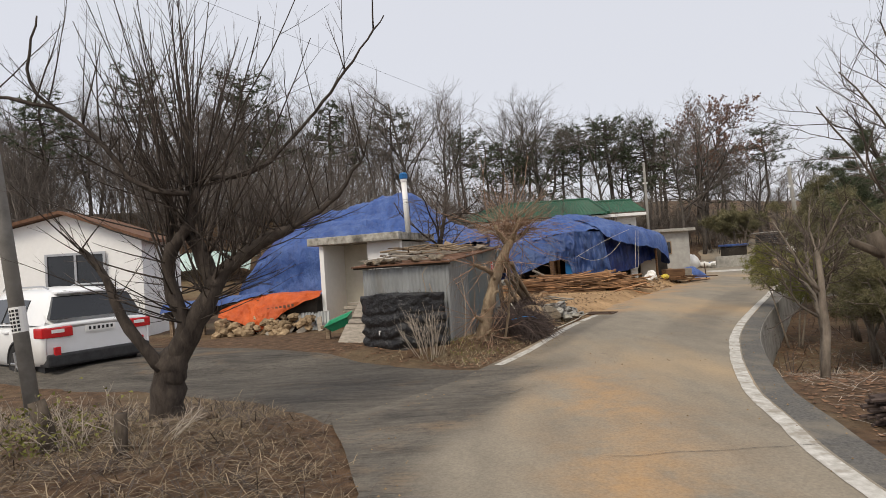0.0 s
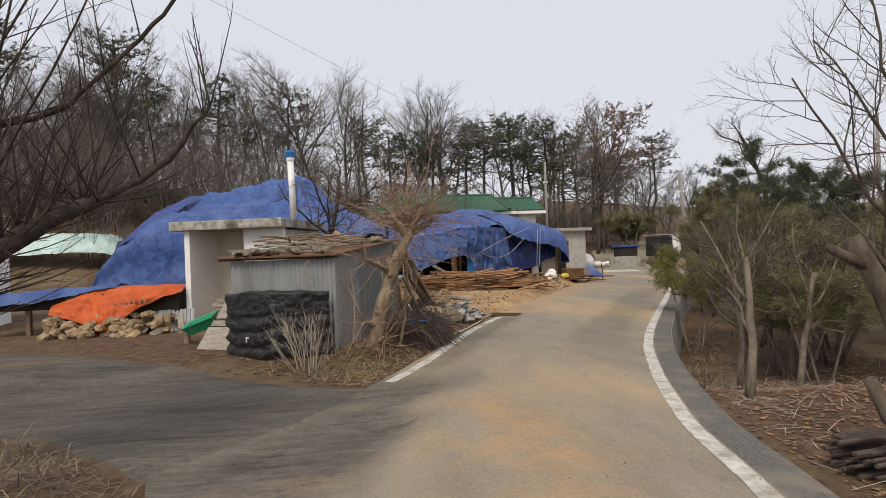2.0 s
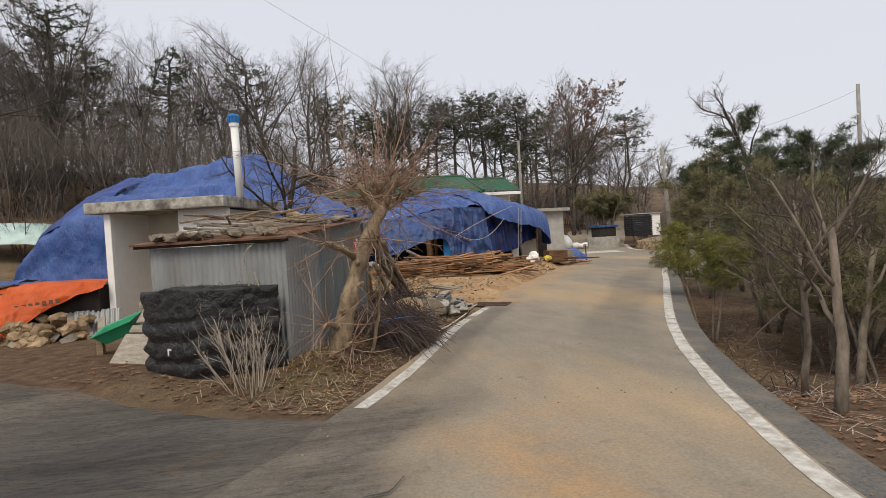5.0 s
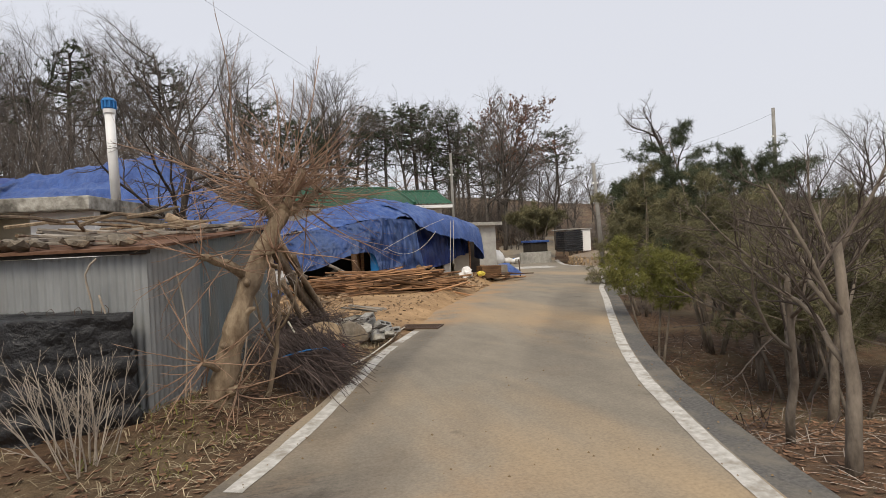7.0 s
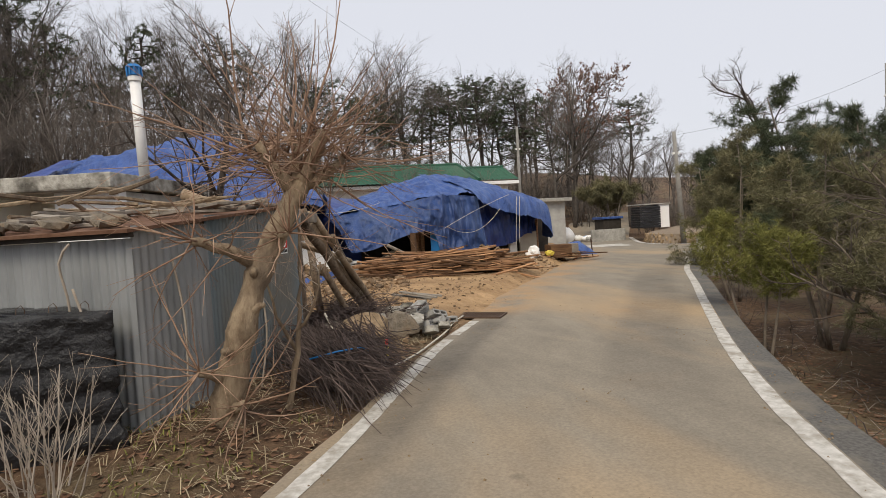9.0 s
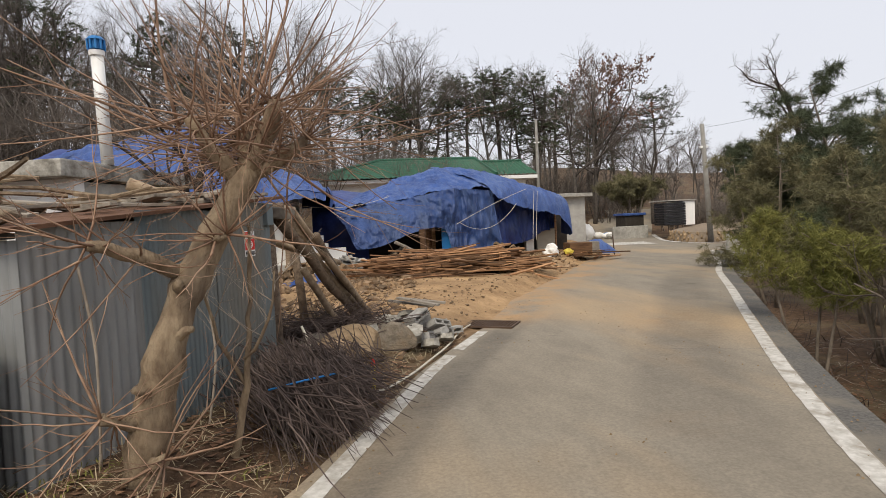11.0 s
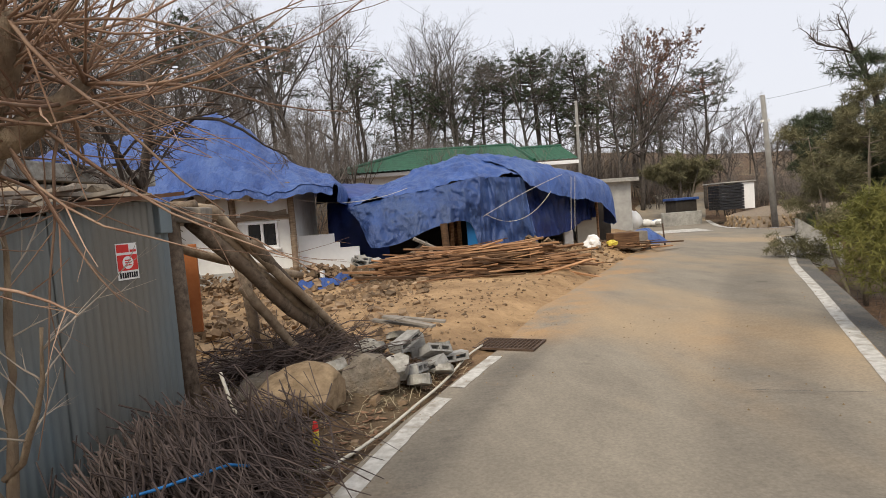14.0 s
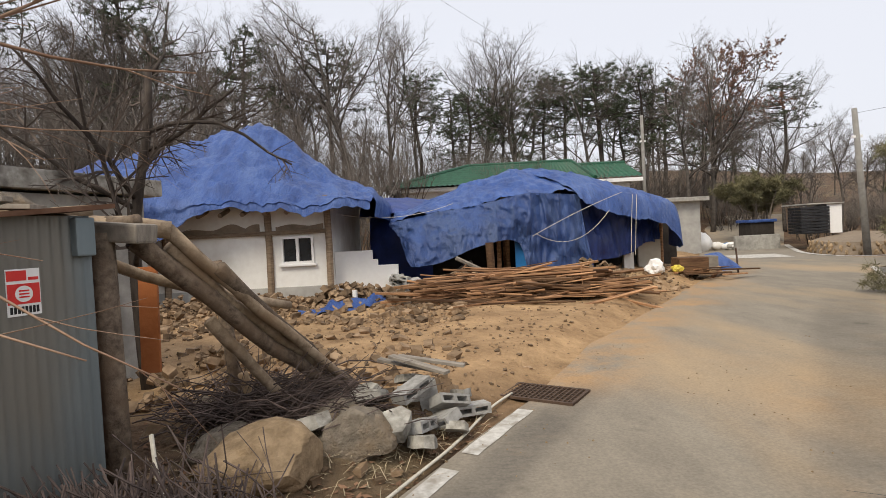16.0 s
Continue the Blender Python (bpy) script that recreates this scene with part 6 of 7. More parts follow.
far_pole(18.4, 29.3, 5.4, -3.5, "grey concrete utility pole at the bend")
far_pole(30.3, 29, 8.6, 0, "tall grey utility pole behind the pines")
far_pole(15.9, 45, 8.5, 0, "grey utility pole behind the green roof")
cable("overhead_wire", sag((-5.3, 4.0, 5.75), (15.9, 45, 8.2), 0.3), 0.003, "rubber", "thin overhead wire above the yard", "wire", 4)
cable("overhead_wire", sag((18.0, 29.3, 5.2), (30.3, 29, 8.3), 0.4), 0.006, "rubber", "thin overhead wire between poles", "wire", 4)

# wrapped pallet of sacks
pal = thing("wrapped_pallet", None, "stack of sacks on a pallet wrapped in black plastic", "pallet")
C = [(-0.82, 8.9), (0.02, 9.12), (-0.78, 9.86), (-1.62, 9.62)]
V, F = [], []
nr, ns = 46, 132
for j in range(nr + 1):
    f = j / nr
    for i in range(ns):
        t = 4 * i / ns
        k = int(t)
        a, b = Vector(C[k]), Vector(C[(k + 1) % 4])
        p = a.lerp(b, t - k)
        c = Vector((-0.8, 9.37))
        d = p - c
        corner = 1 - 0.07 * abs(2 * (t - k) - 1) ** 6
        layer = (0.075 * abs(math.sin(math.pi * (5 * f + 0.7 * noise.noise((p.x * 2, p.y * 2, 3))))) - 0.03) * smoothstep(0.78, 0.55, f)
        tb = 1.0 if f < 0.93 else 1 - 0.9 * ((f - 0.93) / 0.07) ** 2 * 0.9
        z = 0.1 + 1.0 * min(1, f / 0.93) + 0.05 * noise.noise((p.x * 3, p.y * 3, 1)) * f
        sway = 0.05 * noise.noise((p.x * 3, p.y * 3, z * 3)) + 0.045 * (0.5 - abs(noise.noise((p.x * 4, p.y * 4, z * 8)))) + 0.025 * noise.noise((p.x * 9, p.y * 9, z * 12))
        q = c + d * (corner * tb + (layer if f < 0.9 else 0) + sway)
        V.append((q.x, q.y, z))
    if j:
        o = ns * j
        F += [(o - ns + i, o - ns + (i + 1) % ns, o + (i + 1) % ns, o + i) for i in range(ns)]
F.append(tuple(range(len(V) - ns, len(V))))
part("wrapping", (V, F), M["black"], pal, smooth=True)
for (x, y) in ((-0.85, 9.05), (-0.2, 9.2), (-1.4, 9.6)):
    part("pallet_block", box(x - 0.06, y - 0.05, 0.02, x + 0.06, y + 0.05, 0.14), M["grey_wood"], pal)
part("sticker", join_bm(box(-0.03, -0.004, 0, 0.03, 0, 0.02, m=pose(-1.2, 9.135, 0.46, 0, 0, -40)), box(-0.03, -0.004, -0.06, -0.012, 0, 0, m=pose(-1.2, 9.135, 0.46, 0, 0, -40))), M["white_paint"], pal, "small white printed mark")
rng = random.Random(15)
for i in range(5):
    x = -1.1 + 0.2 * i
    part("wire_hoop", rod([(x, 9.35, 1.08), (x, 9.36, 1.13), (x + 0.03, 9.36, 1.15), (x + 0.05, 9.36, 1.12), (x + 0.05, 9.36, 1.08)], 0.003, 4), M["iron"], pal)

# boards leaning by the pallet, green tub, timber stack
lb = thing("leaning_boards", pose(-1.92, 10.05, 0.08, 0, 0, -28), "grey weathered boards leaning beside the pallet", "boards")
for i, (a, b) in enumerate(((0.0, 0.55), (0.57, 0.68), (0.72, 1.2))):
    bm = box(-0.36 + 0.03 * i, a, -0.015, 0.3, b, 0.015, 0.004)
    bm.transform(Matrix.Rotation(radians(48), 4, "X"))
    part("board", bm, M["grey_wood"], lb)
tubt = thing("plastic_tub", pose(-2.25, 11.0, 0.42, 14, -20, -10) @ Matrix.Scale(0.8, 4), "green plastic tub tipped on its side", "tub")
V = []
for (z, w, d) in ((0, 0.24, 0.16), (0.2, 0.33, 0.23), (0.215, 0.36, 0.26), (0.225, 0.36, 0.26), (0.215, 0.32, 0.22), (0.02, 0.23, 0.15)):
    V += [(-w, -d, z), (w, -d, z), (w, d, z), (-w, d, z)]
F = [(3, 2, 1, 0), (20, 21, 22, 23)]
for r in range(5):
    F += [(4 * r + k, 4 * r + (k + 1) % 4, 4 * r + 4 + (k + 1) % 4, 4 * r + 4 + k) for k in range(4)]
part("tub", (V, F), M["green_plastic"], tubt)
tb = thing("trestle", pose(-2.3, 11.05, 0.05), "rough timber trestle under the tub", "trestle")
part("leg", box(-0.3, -0.05, 0, -0.22, 0.05, 0.4), M["wood"], tb)
part("leg", box(0.12, -0.05, 0, 0.2, 0.05, 0.36), M["wood"], tb)
part("rail", box(-0.4, -0.06, 0.34, 0.5, 0.06, 0.4), M["wood"], tb)
sl = thing("timber_stack", pose(-2.1, 12.55, 0.1, 0, 0, -16), "stack of old timber boards against the outbuilding", "timber stack")
rng = random.Random(16)
for i in range(9):
    w = rng.uniform(0.25, 0.45)
    part("board", box(-w, -0.1 + rng.uniform(-0.04, 0.04), 0.08 * i, w, 0.12, 0.08 * i + 0.06, 0.004), M["grey_wood"], sl)

# orange sheet over stacked things, with field stones below
os_ = thing("orange_sheet", None, "orange tarpaulin thrown over a stack with faded print", "tarpaulin")
part("sheet", loft([[(-5.75, 13.9, 0.8), (-5.7, 13.3, 0.8), (-5.68, 13.05, 0.72), (-5.66, 12.95, 0.62)], [(-5.25, 14.0, 0.98), (-5.2, 13.3, 0.98), (-5.15, 13.0, 0.7), (-5.1, 12.85, 0.46)], [(-4.85, 14.0, 1.04), (-4.8, 13.3, 1.04), (-4.72, 12.9, 0.62), (-4.66, 12.72, 0.24)], [(-4.5, 14, 1.06), (-4.45, 13.3, 1.07), (-4.4, 12.95, 0.74), (-4.36, 12.8, 0.4)], [(-4.0, 14, 1.08), (-3.95, 13.35, 1.1), (-3.9, 13.05, 0.92), (-3.88, 12.95, 0.74)], [(-3.2, 14, 1.06), (-3.2, 13.45, 1.1), (-3.2, 13.2, 1.04), (-3.2, 13.1, 0.97)]], 80, 40, 0.09, 2.6), M["orange"], os_, smooth=True)
for i in range(7):
    part("print_mark", box(-4.45 + 0.1 * i, 12.905, 0.71 + 0.012 * i, -4.39 + 0.1 * i, 12.91, 0.78 + 0.012 * i), M["rust"], os_)
bs = thing("stacked_goods", None, "dark stacked goods below the orange sheet", "stack")
part("stack_core", box(-5.5, 13.2, 0, -3.3, 14.3, 0.98, 0.03), M["dark"], bs)
part("blue_sheet", loft([[(-7.2, 13.9, 1.0), (-7.2, 13.3, 1.0), (-7.2, 13.1, 0.8)], [(-6, 14, 1.08), (-6, 13.3, 1.08), (-6, 13.1, 0.88)], [(-4.6, 14.2, 1.12), (-4.6, 13.6, 1.14), (-4.6, 13.3, 1.1)]], 30, 12, 0.05, 2.0, (0, 0, 1)), M["tarp"], bs, smooth=True)
part("stack_core", box(-7.2, 13.3, 0.7, -5.5, 14.3, 0.98, 0.03), M["dark"], bs)
for x in (-7.1, -6.3, -5.6):
    part("leg", box(x, 13.35, 0, x + 0.08, 13.45, 0.7), M["wood"], bs)
for (x, y, a, L) in ((-3.9, 12.7, 25, 0.7), (-4.35, 12.5, 30, 0.55), (-3.1, 12.6, -20, 0.5), (-3.6, 12.4, 60, 0.5)):
    bd = tagged(part("plank", box(-0.06, -0.015, 0, 0.06, 0.015, L, 0.003), M["grey_wood"]), "grey weathered plank leaning on the stones", "plank")
    bd.matrix_basis = pose(x, y, land(x, y), -50, a, 0)
sc = thing("corrugated_offcut", pose(-3.3, 12.95, 0.12, -30, 0, 10), "bent corrugated iron offcut beside the stones", "metal sheet")
part("sheet", corrugated(-0.35, 0.35, 0, 0.55), M["tin"], sc, smooth=True)


def stone_meshes(n, r, mt, seed, sub=1, squash=(1, 0.9, 0.65)):
    out = []
    for k in range(n):
        bm = blob(r, seed + k, squash, sub, 0.45)
        me = bpy.data.meshes.new("stone")
        bm.to_mesh(me)
        bm.free()
        me.materials.append(M[mt])
        out.append(me)
    return out


fs = thing("stone_heap", None, "heap of tan field stones below the orange sheet", "stone heap")
sm = stone_meshes(6, 0.13, "stone", 3, 2)
rng = random.Random(17)
for i in range(70):
    x = rng.uniform(-5.6, -3.4)
    y = rng.uniform(12.45, 13.1)
    s = part("stone", sm[rng.randrange(6)], None, fs)
    s.matrix_basis = pose(x, y, land(x, y) + rng.uniform(0, 0.38) * smoothstep(12.35, 12.8, y), rng.uniform(-30, 30), rng.uniform(-30, 30), rng.uniform(0, 360)) @ Matrix.Scale(rng.uniform(0.6, 1.3), 4)

# debris on the shed roof
SM = shed.matrix_basis
dm = thing("roof_debris", None, "weathered boards, tiles and branches piled on the shed roof", "debris")
rng = random.Random(18)
for i in range(46):
    L = rng.uniform(0.25, 0.9)
    w = rng.uniform(0.04, 0.13)
    p = SM @ Vector((rng.uniform(-1.95, 0.05), rng.uniform(-0.1, 2.35), 1.565 + 0.09 * rng.random()))
    p.z += 0.088 * (SM.inverted() @ p).y
    b = part("board", box(-L / 2, -w / 2, -0.012, L / 2, w / 2, 0.012, 0.003), M["grey_wood"], dm)
    b.matrix_basis = Matrix.Translation(p) @ Euler((rng.uniform(-0.15, 0.15), rng.uniform(-0.12, 0.12), rng.choice((0, 0, 1.57)) + rng.gauss(-0.4, 0.35))).to_matrix().to_4x4()
dst = stone_meshes(4, 0.1, "rock", 23, 1, (1.3, 0.9, 0.5))
for i in range(22):
    p = SM @ Vector((rng.uniform(-1.95, 0.05), rng.choice((rng.uniform(-0.1, 0.15), rng.uniform(0, 2.35))), 1.6))
    p.z += 0.088 * (SM.inverted() @ p).y
    b = part("stone", dst[rng.randrange(4)], None, dm)
    b.matrix_basis = Matrix.Translation(p) @ Euler((rng.uniform(-0.3, 0.3), rng.uniform(-0.3, 0.3), rng.uniform(0, 6))).to_matrix().to_4x4()
for i in range(14):
    V, F = [], []
    a = SM @ Vector((rng.uniform(-1.9, 0.2), rng.uniform(0, 2.2), 1.72 + 0.1 * rng.random()))
    d = Vector((rng.gauss(0, 1), rng.gauss(0, 1), 0.05)).normalized() * rng.uniform(0.5, 1.1)
    tube(V, F, [a, a + d * 0.5 + Vector((0, 0, rng.gauss(0, 0.04))), a + d], [0.02, 0.016, 0.01], 5)
    part("stick", (V, F), M["bark_tan"], dm)

# fallen timber frame at the shed's far corner
lf = thing("fallen_shelter", None, "collapsed shelter of weathered logs propped at the shed corner", "shelter")
part("post", rod([(1.1, 11.62, 0.0), (1.09, 11.62, 0.9), (1.07, 11.64, 1.72)], 0.072, 9, 0.9), M["log"], lf, "split brown timber post", smooth=True)
part("post", rod([(1.32, 12.9, 0.1), (1.26, 12.9, 0.8), (1.2, 12.85, 1.5)], 0.05, 8), M["log"], lf, smooth=True)
part("post", rod([(1.42, 12.9, 0.1), (1.4, 12.9, 0.4), (1.36, 12.85, 0.62)], 0.04, 8), M["log_pale"], lf, smooth=True)
part("beam_block", box(-0.16, -0.09, -0.05, 0.2, 0.09, 0.06, 0.015, m=pose(1.12, 11.7, 1.72, 0, 6, -10)), M["grey_wood"], lf)
for (a, b, r, mt, tp_) in (((0.0, 11.15, 1.98), (1.3, 11.95, 1.73), 0.055, "grey_wood", 1.0), ((1.15, 11.8, 1.68), (2.0, 13.4, 0.28), 0.062, "wood", 0.8), ((1.3, 11.95, 1.72), (2.08, 13.3, 0.42), 0.045, "grey_wood", 0.8),
                           ((1.5, 12.2, 1.45), (2.1, 13.7, 0.25), 0.05, "wood", 0.8), ((1.25, 12.0, 1.62), (2.02, 13.45, 0.36), 0.045, "grey_wood", 1.1), ((0.5, 11.6, 1.75), (1.75, 12.9, 1.12), 0.04, "grey_wood", 0.8),
                           ((0.2, 11.9, 1.8), (1.25, 11.75, 1.8), 0.04, "wood", 0.9), ((1.35, 12.35, 1.12), (1.8, 13.0, 0.2), 0.045, "grey_wood", 0.8), ((-0.4, 10.9, 1.7), (0.9, 11.9, 1.88), 0.045, "grey_wood", 0.8)):
    a, b = Vector(a), Vector(b)
    n = 7
    pts = [a.lerp(b, i / n) + Vector((rng.gauss(0, 0.012), rng.gauss(0, 0.012), rng.gauss(0, 0.012) - 0.03 * math.sin(math.pi * i / n))) for i in range(n + 1)]
    part("log", rod(pts, r, 10, tp_), M["log" if mt == "wood" else "log_pale"], lf, "weathered round log", smooth=True)
rd = tagged(part("door_panel", box(-0.06, -0.02, 0, 0.06, 0.02, 0.72, 0.005), M["rust_orange"]), "faded rust-orange panel behind the posts", "panel")
rd.matrix_basis = pose(0.95, 12.3, 0.78, -4, 0, 10)

# poster on the shed wall
po = thing("poster", SM @ pose(0.018, 2.06, 1.235, 0, 0, 90) @ Matrix.Scale(0.74, 4), "red and white advertising sticker on the shed wall", "poster")
part("sheet", box(-0.1, -0.004, 0, 0.1, 0, 0.3), M["white_paint"], po)
part("red_field", box(-0.095, -0.006, 0.075, 0.095, -0.004, 0.205), M["red_paint"], po)
part("red_field", box(-0.095, -0.006, 0.225, 0.02, -0.004, 0.29), M["red_paint"], po)
part("red_field", box(0.03, -0.006, 0.225, 0.09, -0.004, 0.245), M["red_paint"], po)
part("white_disc", rod([(0.0, -0.0065, 0.14), (0.0, -0.0085, 0.14)], 0.052, 20), M["white_paint"], po)
for i in range(3):
    part("print_bar", box(-0.03, -0.0105, 0.115 + 0.02 * i, 0.03, -0.009, 0.125 + 0.02 * i), M["red_paint"], po)
for i in range(8):
    part("number_bar", box(-0.085 + 0.022 * i, -0.006, 0.015, -0.069 + 0.022 * i, -0.004, 0.06), M["black_ink"], po)

# cut brushwood
def brush(name, c, n, length, spread, h, seed, label, stand=0.5, turn=0.0, mt="brush", comb=0.55):
    rng = random.Random(seed)
    V, F = [], []
    for _ in range(n):
        a = rng.gauss(turn, comb)
        tilt = rng.gauss(stand, 0.6 * comb)
        base = Vector((c[0] + rng.gauss(0, spread[0]), c[1] + rng.gauss(0, spread[1]), c[2] + abs(rng.gauss(0, h * 0.5))))
        d = Vector((math.cos(a) * math.cos(tilt), math.sin(a) * math.cos(tilt), math.sin(tilt)))
        L = length * rng.uniform(0.5, 1.1)
        q = base - d * L * 0.5
        pts = []
        for i in range(5):
            pts.append(Vector((q.x, q.y, max(land(q.x, q.y) + 0.02, q.z))))
            d = (d + Vector((rng.gauss(0, 0.26), rng.gauss(0, 0.26), rng.gauss(-0.05, 0.2)))).normalized()
            q = q + d * L / 4
        r = rng.uniform(0.0026, 0.0066)
        tube(V, F, pts, [r, r, r * 0.85, r * 0.7, r * 0.45], 4, False)
    return tagged(part(name, (V, F), M[mt]), label, "brushwood", kind="stuff")


brush("brushwood_bundle", (1.48, 10.5, 0.18), 1500, 0.85, (0.17, 0.3), 0.17, 31, "bundle of dark cut branches tied with blue twine", -0.6, -0.75, comb=0.32)
brush("brushwood_bundle", (1.75, 11.0, 0.2), 190, 0.9, (0.2, 0.2), 0.2, 32, "loose dark cut branches beside the bundle", -0.4, -0.8)
brush("brushwood_heap", (1.65, 12.95, 0.3), 760, 0.8, (0.33, 0.2), 0.15, 33, "low heap of dark cut twigs by the rubble", 0.05, 0.5)
cable("twine", [(1.2, 10.1, 0.42), (1.45, 10.12, 0.46), (1.68, 10.4, 0.42), (1.75, 10.5, 0.36)], 0.008, "blue_plastic", "blue plastic twine round the bundle", "twine")
V, F = [], []
rng = random.Random(34)
wd = thing("dry_weeds", pose(-0.28, 8.62, 0.05), "pale dry weed stems in front of the pallet", "weeds")
sink = shrub_sink(35, 26, 0.95, 0.007, 0.55, [(5, 4, (3, 5), 0.4, 28, 0.06, 0.03, 0.35, 0.4), (3, 3, (2, 4), 0.5, 32, 0.1, 0.03, 0.2, 0.5), (2, 3, 0, 0, 0, 0.1, 0.02, 0, 0.5)], 0.22)
part("stem", sink[0], M["twig_pale"], wd)
part("seed_head", sink[1], M["twig_pale"], wd)

# rocks and broken concrete
def rock(x, y, r, squash, seed, label, mt="rock", rot=0):
    bm = blob(r, seed, squash, 4, 0.3, 1.5)
    rk = random.Random(seed * 7)
    # broken faces
    for _ in range(11):
        d = Vector((rk.gauss(0, 1), rk.gauss(0, 1), rk.gauss(0.5, 0.8))).normalized()
        cut = max(v.co.dot(d) for v in bm.verts) * rk.uniform(0.66, 0.86)
        for v in bm.verts:
            k = v.co.dot(d) - cut
            if k > 0:
                v.co -= d * k * 0.94
    o = tagged(part("rock", bm, M[mt]), label, "rock")
    o.matrix_basis = pose(x, y, land(x, y) + r * squash[2] * 0.45, 0, 0, rot)
    return o


rock(1.78, 11.95, 0.37, (1.2, 0.9, 0.58), 1, "large flat tan boulder at the verge", "stone", 20)
rock(2.3, 12.45, 0.3, (1.2, 0.85, 0.6), 2, "grey broken lump of old concrete", "rock", 60)
rock(2.05, 12.75, 0.24, (1.1, 0.9, 0.7), 3, "grey broken lump of old concrete", "rock", 10)
rock(1.45, 12.3, 0.26, (1.2, 0.9, 0.5), 4, "grey-brown rock in the rubble", "rock", 45)
rock(0.95, 13.2, 0.22, (1.2, 0.9, 0.6), 5, "grey-brown rock in the rubble", "rock", 80)
rock(1.4, 13.9, 0.18, (1.2, 0.9, 0.6), 6, "tan rock in the rubble", "stone", 30)


def hollow_block():
    """A concrete block with two cores, 390 x 190 x 100."""
    bm = bmesh.new()
    for (x0, x1, y0, y1) in ((-0.195, 0.195, -0.05, -0.025), (-0.195, 0.195, 0.025, 0.05), (-0.195, -0.16, -0.025, 0.025), (-0.02, 0.02, -0.025, 0.025), (0.16, 0.195, -0.025, 0.025)):
        box(x0, y0, -0.095, x1, y1, 0.095, bm=bm)
    return bm


bm = hollow_block()
bmesh.ops.recalc_face_normals(bm, faces=bm.faces)
block_me = bpy.data.meshes.new("concrete_block")
bm.to_mesh(block_me)
bm.free()
block_me.materials.append(M["block"])
rng = random.Random(41)
for (x, y, z, rx, ry, rz) in ((2.72, 12.75, 0.16, 80, 10, 70), (2.95, 13.15, 0.22, 60, 15, 40), (3.12, 13.3, 0.12, 85, 0, 20), (2.78, 13.2, 0.12, 20, 80, 30), (2.6, 13.3, 0.1, 90, 5, 100), (2.88, 12.98, 0.12, 70, 20, 130), (2.65, 13.0, 0.3, 85, -15, 50)):
    o = tagged(new("concrete_block", block_me), "broken grey hollow concrete block", "concrete block", "dumped concrete blocks")
    o.matrix_basis = pose(x, y, land(x, y) + z * 0.8, rx, ry, rz) @ Matrix.Scale(0.84, 4)
for i in range(9):
    x, y = 1.9 + rng.uniform(-0.1, 0.4), 20.9 + rng.uniform(-0.5, 0.4)
    o = tagged(new("concrete_block", block_me), "grey hollow concrete block by the broken wall", "concrete block", "dumped concrete blocks")
    o.matrix_basis = pose(x, y, land(x, y) + 0.08 + 0.1 * (i % 4), rng.uniform(70, 110), rng.uniform(-20, 20), rng.uniform(0, 180))
for i, (x, y, a) in enumerate(((2.62, 13.35, 20), (2.8, 13.42, 12), (2.7, 13.2, 35))):
    o = tagged(part("plank", box(-0.3, -0.04, 0, 0.3, 0.04, 0.025, 0.003), M["grey_wood"]), "short pale plank on the blocks", "plank")
    o.matrix_basis = pose(x, y, land(x, y) + 0.3 + 0.03 * i, 0, 8, -a)

def broken_slab(x, y, z, w, d, h, seed, tilt, label):
    """A flat piece of old concrete with a broken outline."""
    rk = random.Random(seed)
    n = 9
    V = []
    for top in (0, 1):
        for i in range(n):
            a = 2 * math.pi * i / n
            k = rk.uniform(0.72, 1.1) if top == 0 else 1.0
            if top == 0:
                V.append((math.cos(a) * w * k, math.sin(a) * d * k, rk.uniform(-0.01, 0.01)))
            else:
                q = V[i]
                V.append((q[0] * rk.uniform(0.88, 1.0), q[1] * rk.uniform(0.88, 1.0), h + rk.uniform(-0.012, 0.012)))
    F = [tuple(range(n - 1, -1, -1)), tuple(range(n, 2 * n))] + [(i, (i + 1) % n, n + (i + 1) % n, n + i) for i in range(n)]
    o = tagged(part("concrete_slab", (V, F), M["slab"]), label, "broken slab", "broken slabs")
    o.matrix_basis = pose(x, y, land(x, y) + z, *tilt)
    return o


for i, (x, y, z, w, d, h, tilt) in enumerate(((2.5, 12.55, 0.12, 0.24, 0.15, 0.09, (25, -12, 30)), (2.35, 12.95, 0.14, 0.2, 0.16, 0.07, (-20, 18, 70)), (2.75, 12.55, 0.08, 0.16, 0.12, 0.08, (10, 20, 110)), (2.2, 13.2, 0.1, 0.22, 0.14, 0.07, (15, -20, 10)),
                                              (2.98, 12.85, 0.1, 0.12, 0.09, 0.07, (30, 8, 150)), (2.6, 13.55, 0.12, 0.18, 0.13, 0.06, (-12, 14, 60)), (1.95, 12.35, 0.1, 0.2, 0.15, 0.09, (18, 10, 200)), (3.05, 13.5, 0.07, 0.14, 0.1, 0.06, (8, -16, 250)))):
    broken_slab(x, y, z, w, d, h, 80 + i, tilt, "broken piece of old grey concrete slab")

# rubble strewn over the plot
rb = tagged(new("rubble"), "broken stone and clods strewn over the plot", "rubble", kind="stuff")
V, F = [], []
base = []
rng = random.Random(60)
for k in range(8):
    b = bmesh.new()
    bmesh.ops.create_cube(b, size=1.3)
    for v in b.verts:
        v.co = Vector((v.co.x * rng.uniform(0.6, 1.25), v.co.y * rng.uniform(0.45, 1.05), v.co.z * rng.uniform(0.25, 0.75)))
    b.verts.index_update()
    base.append(([v.co.copy() for v in b.verts], [tuple(v.index for v in f.verts) for f in b.faces]))
    b.free()
rng = random.Random(61)


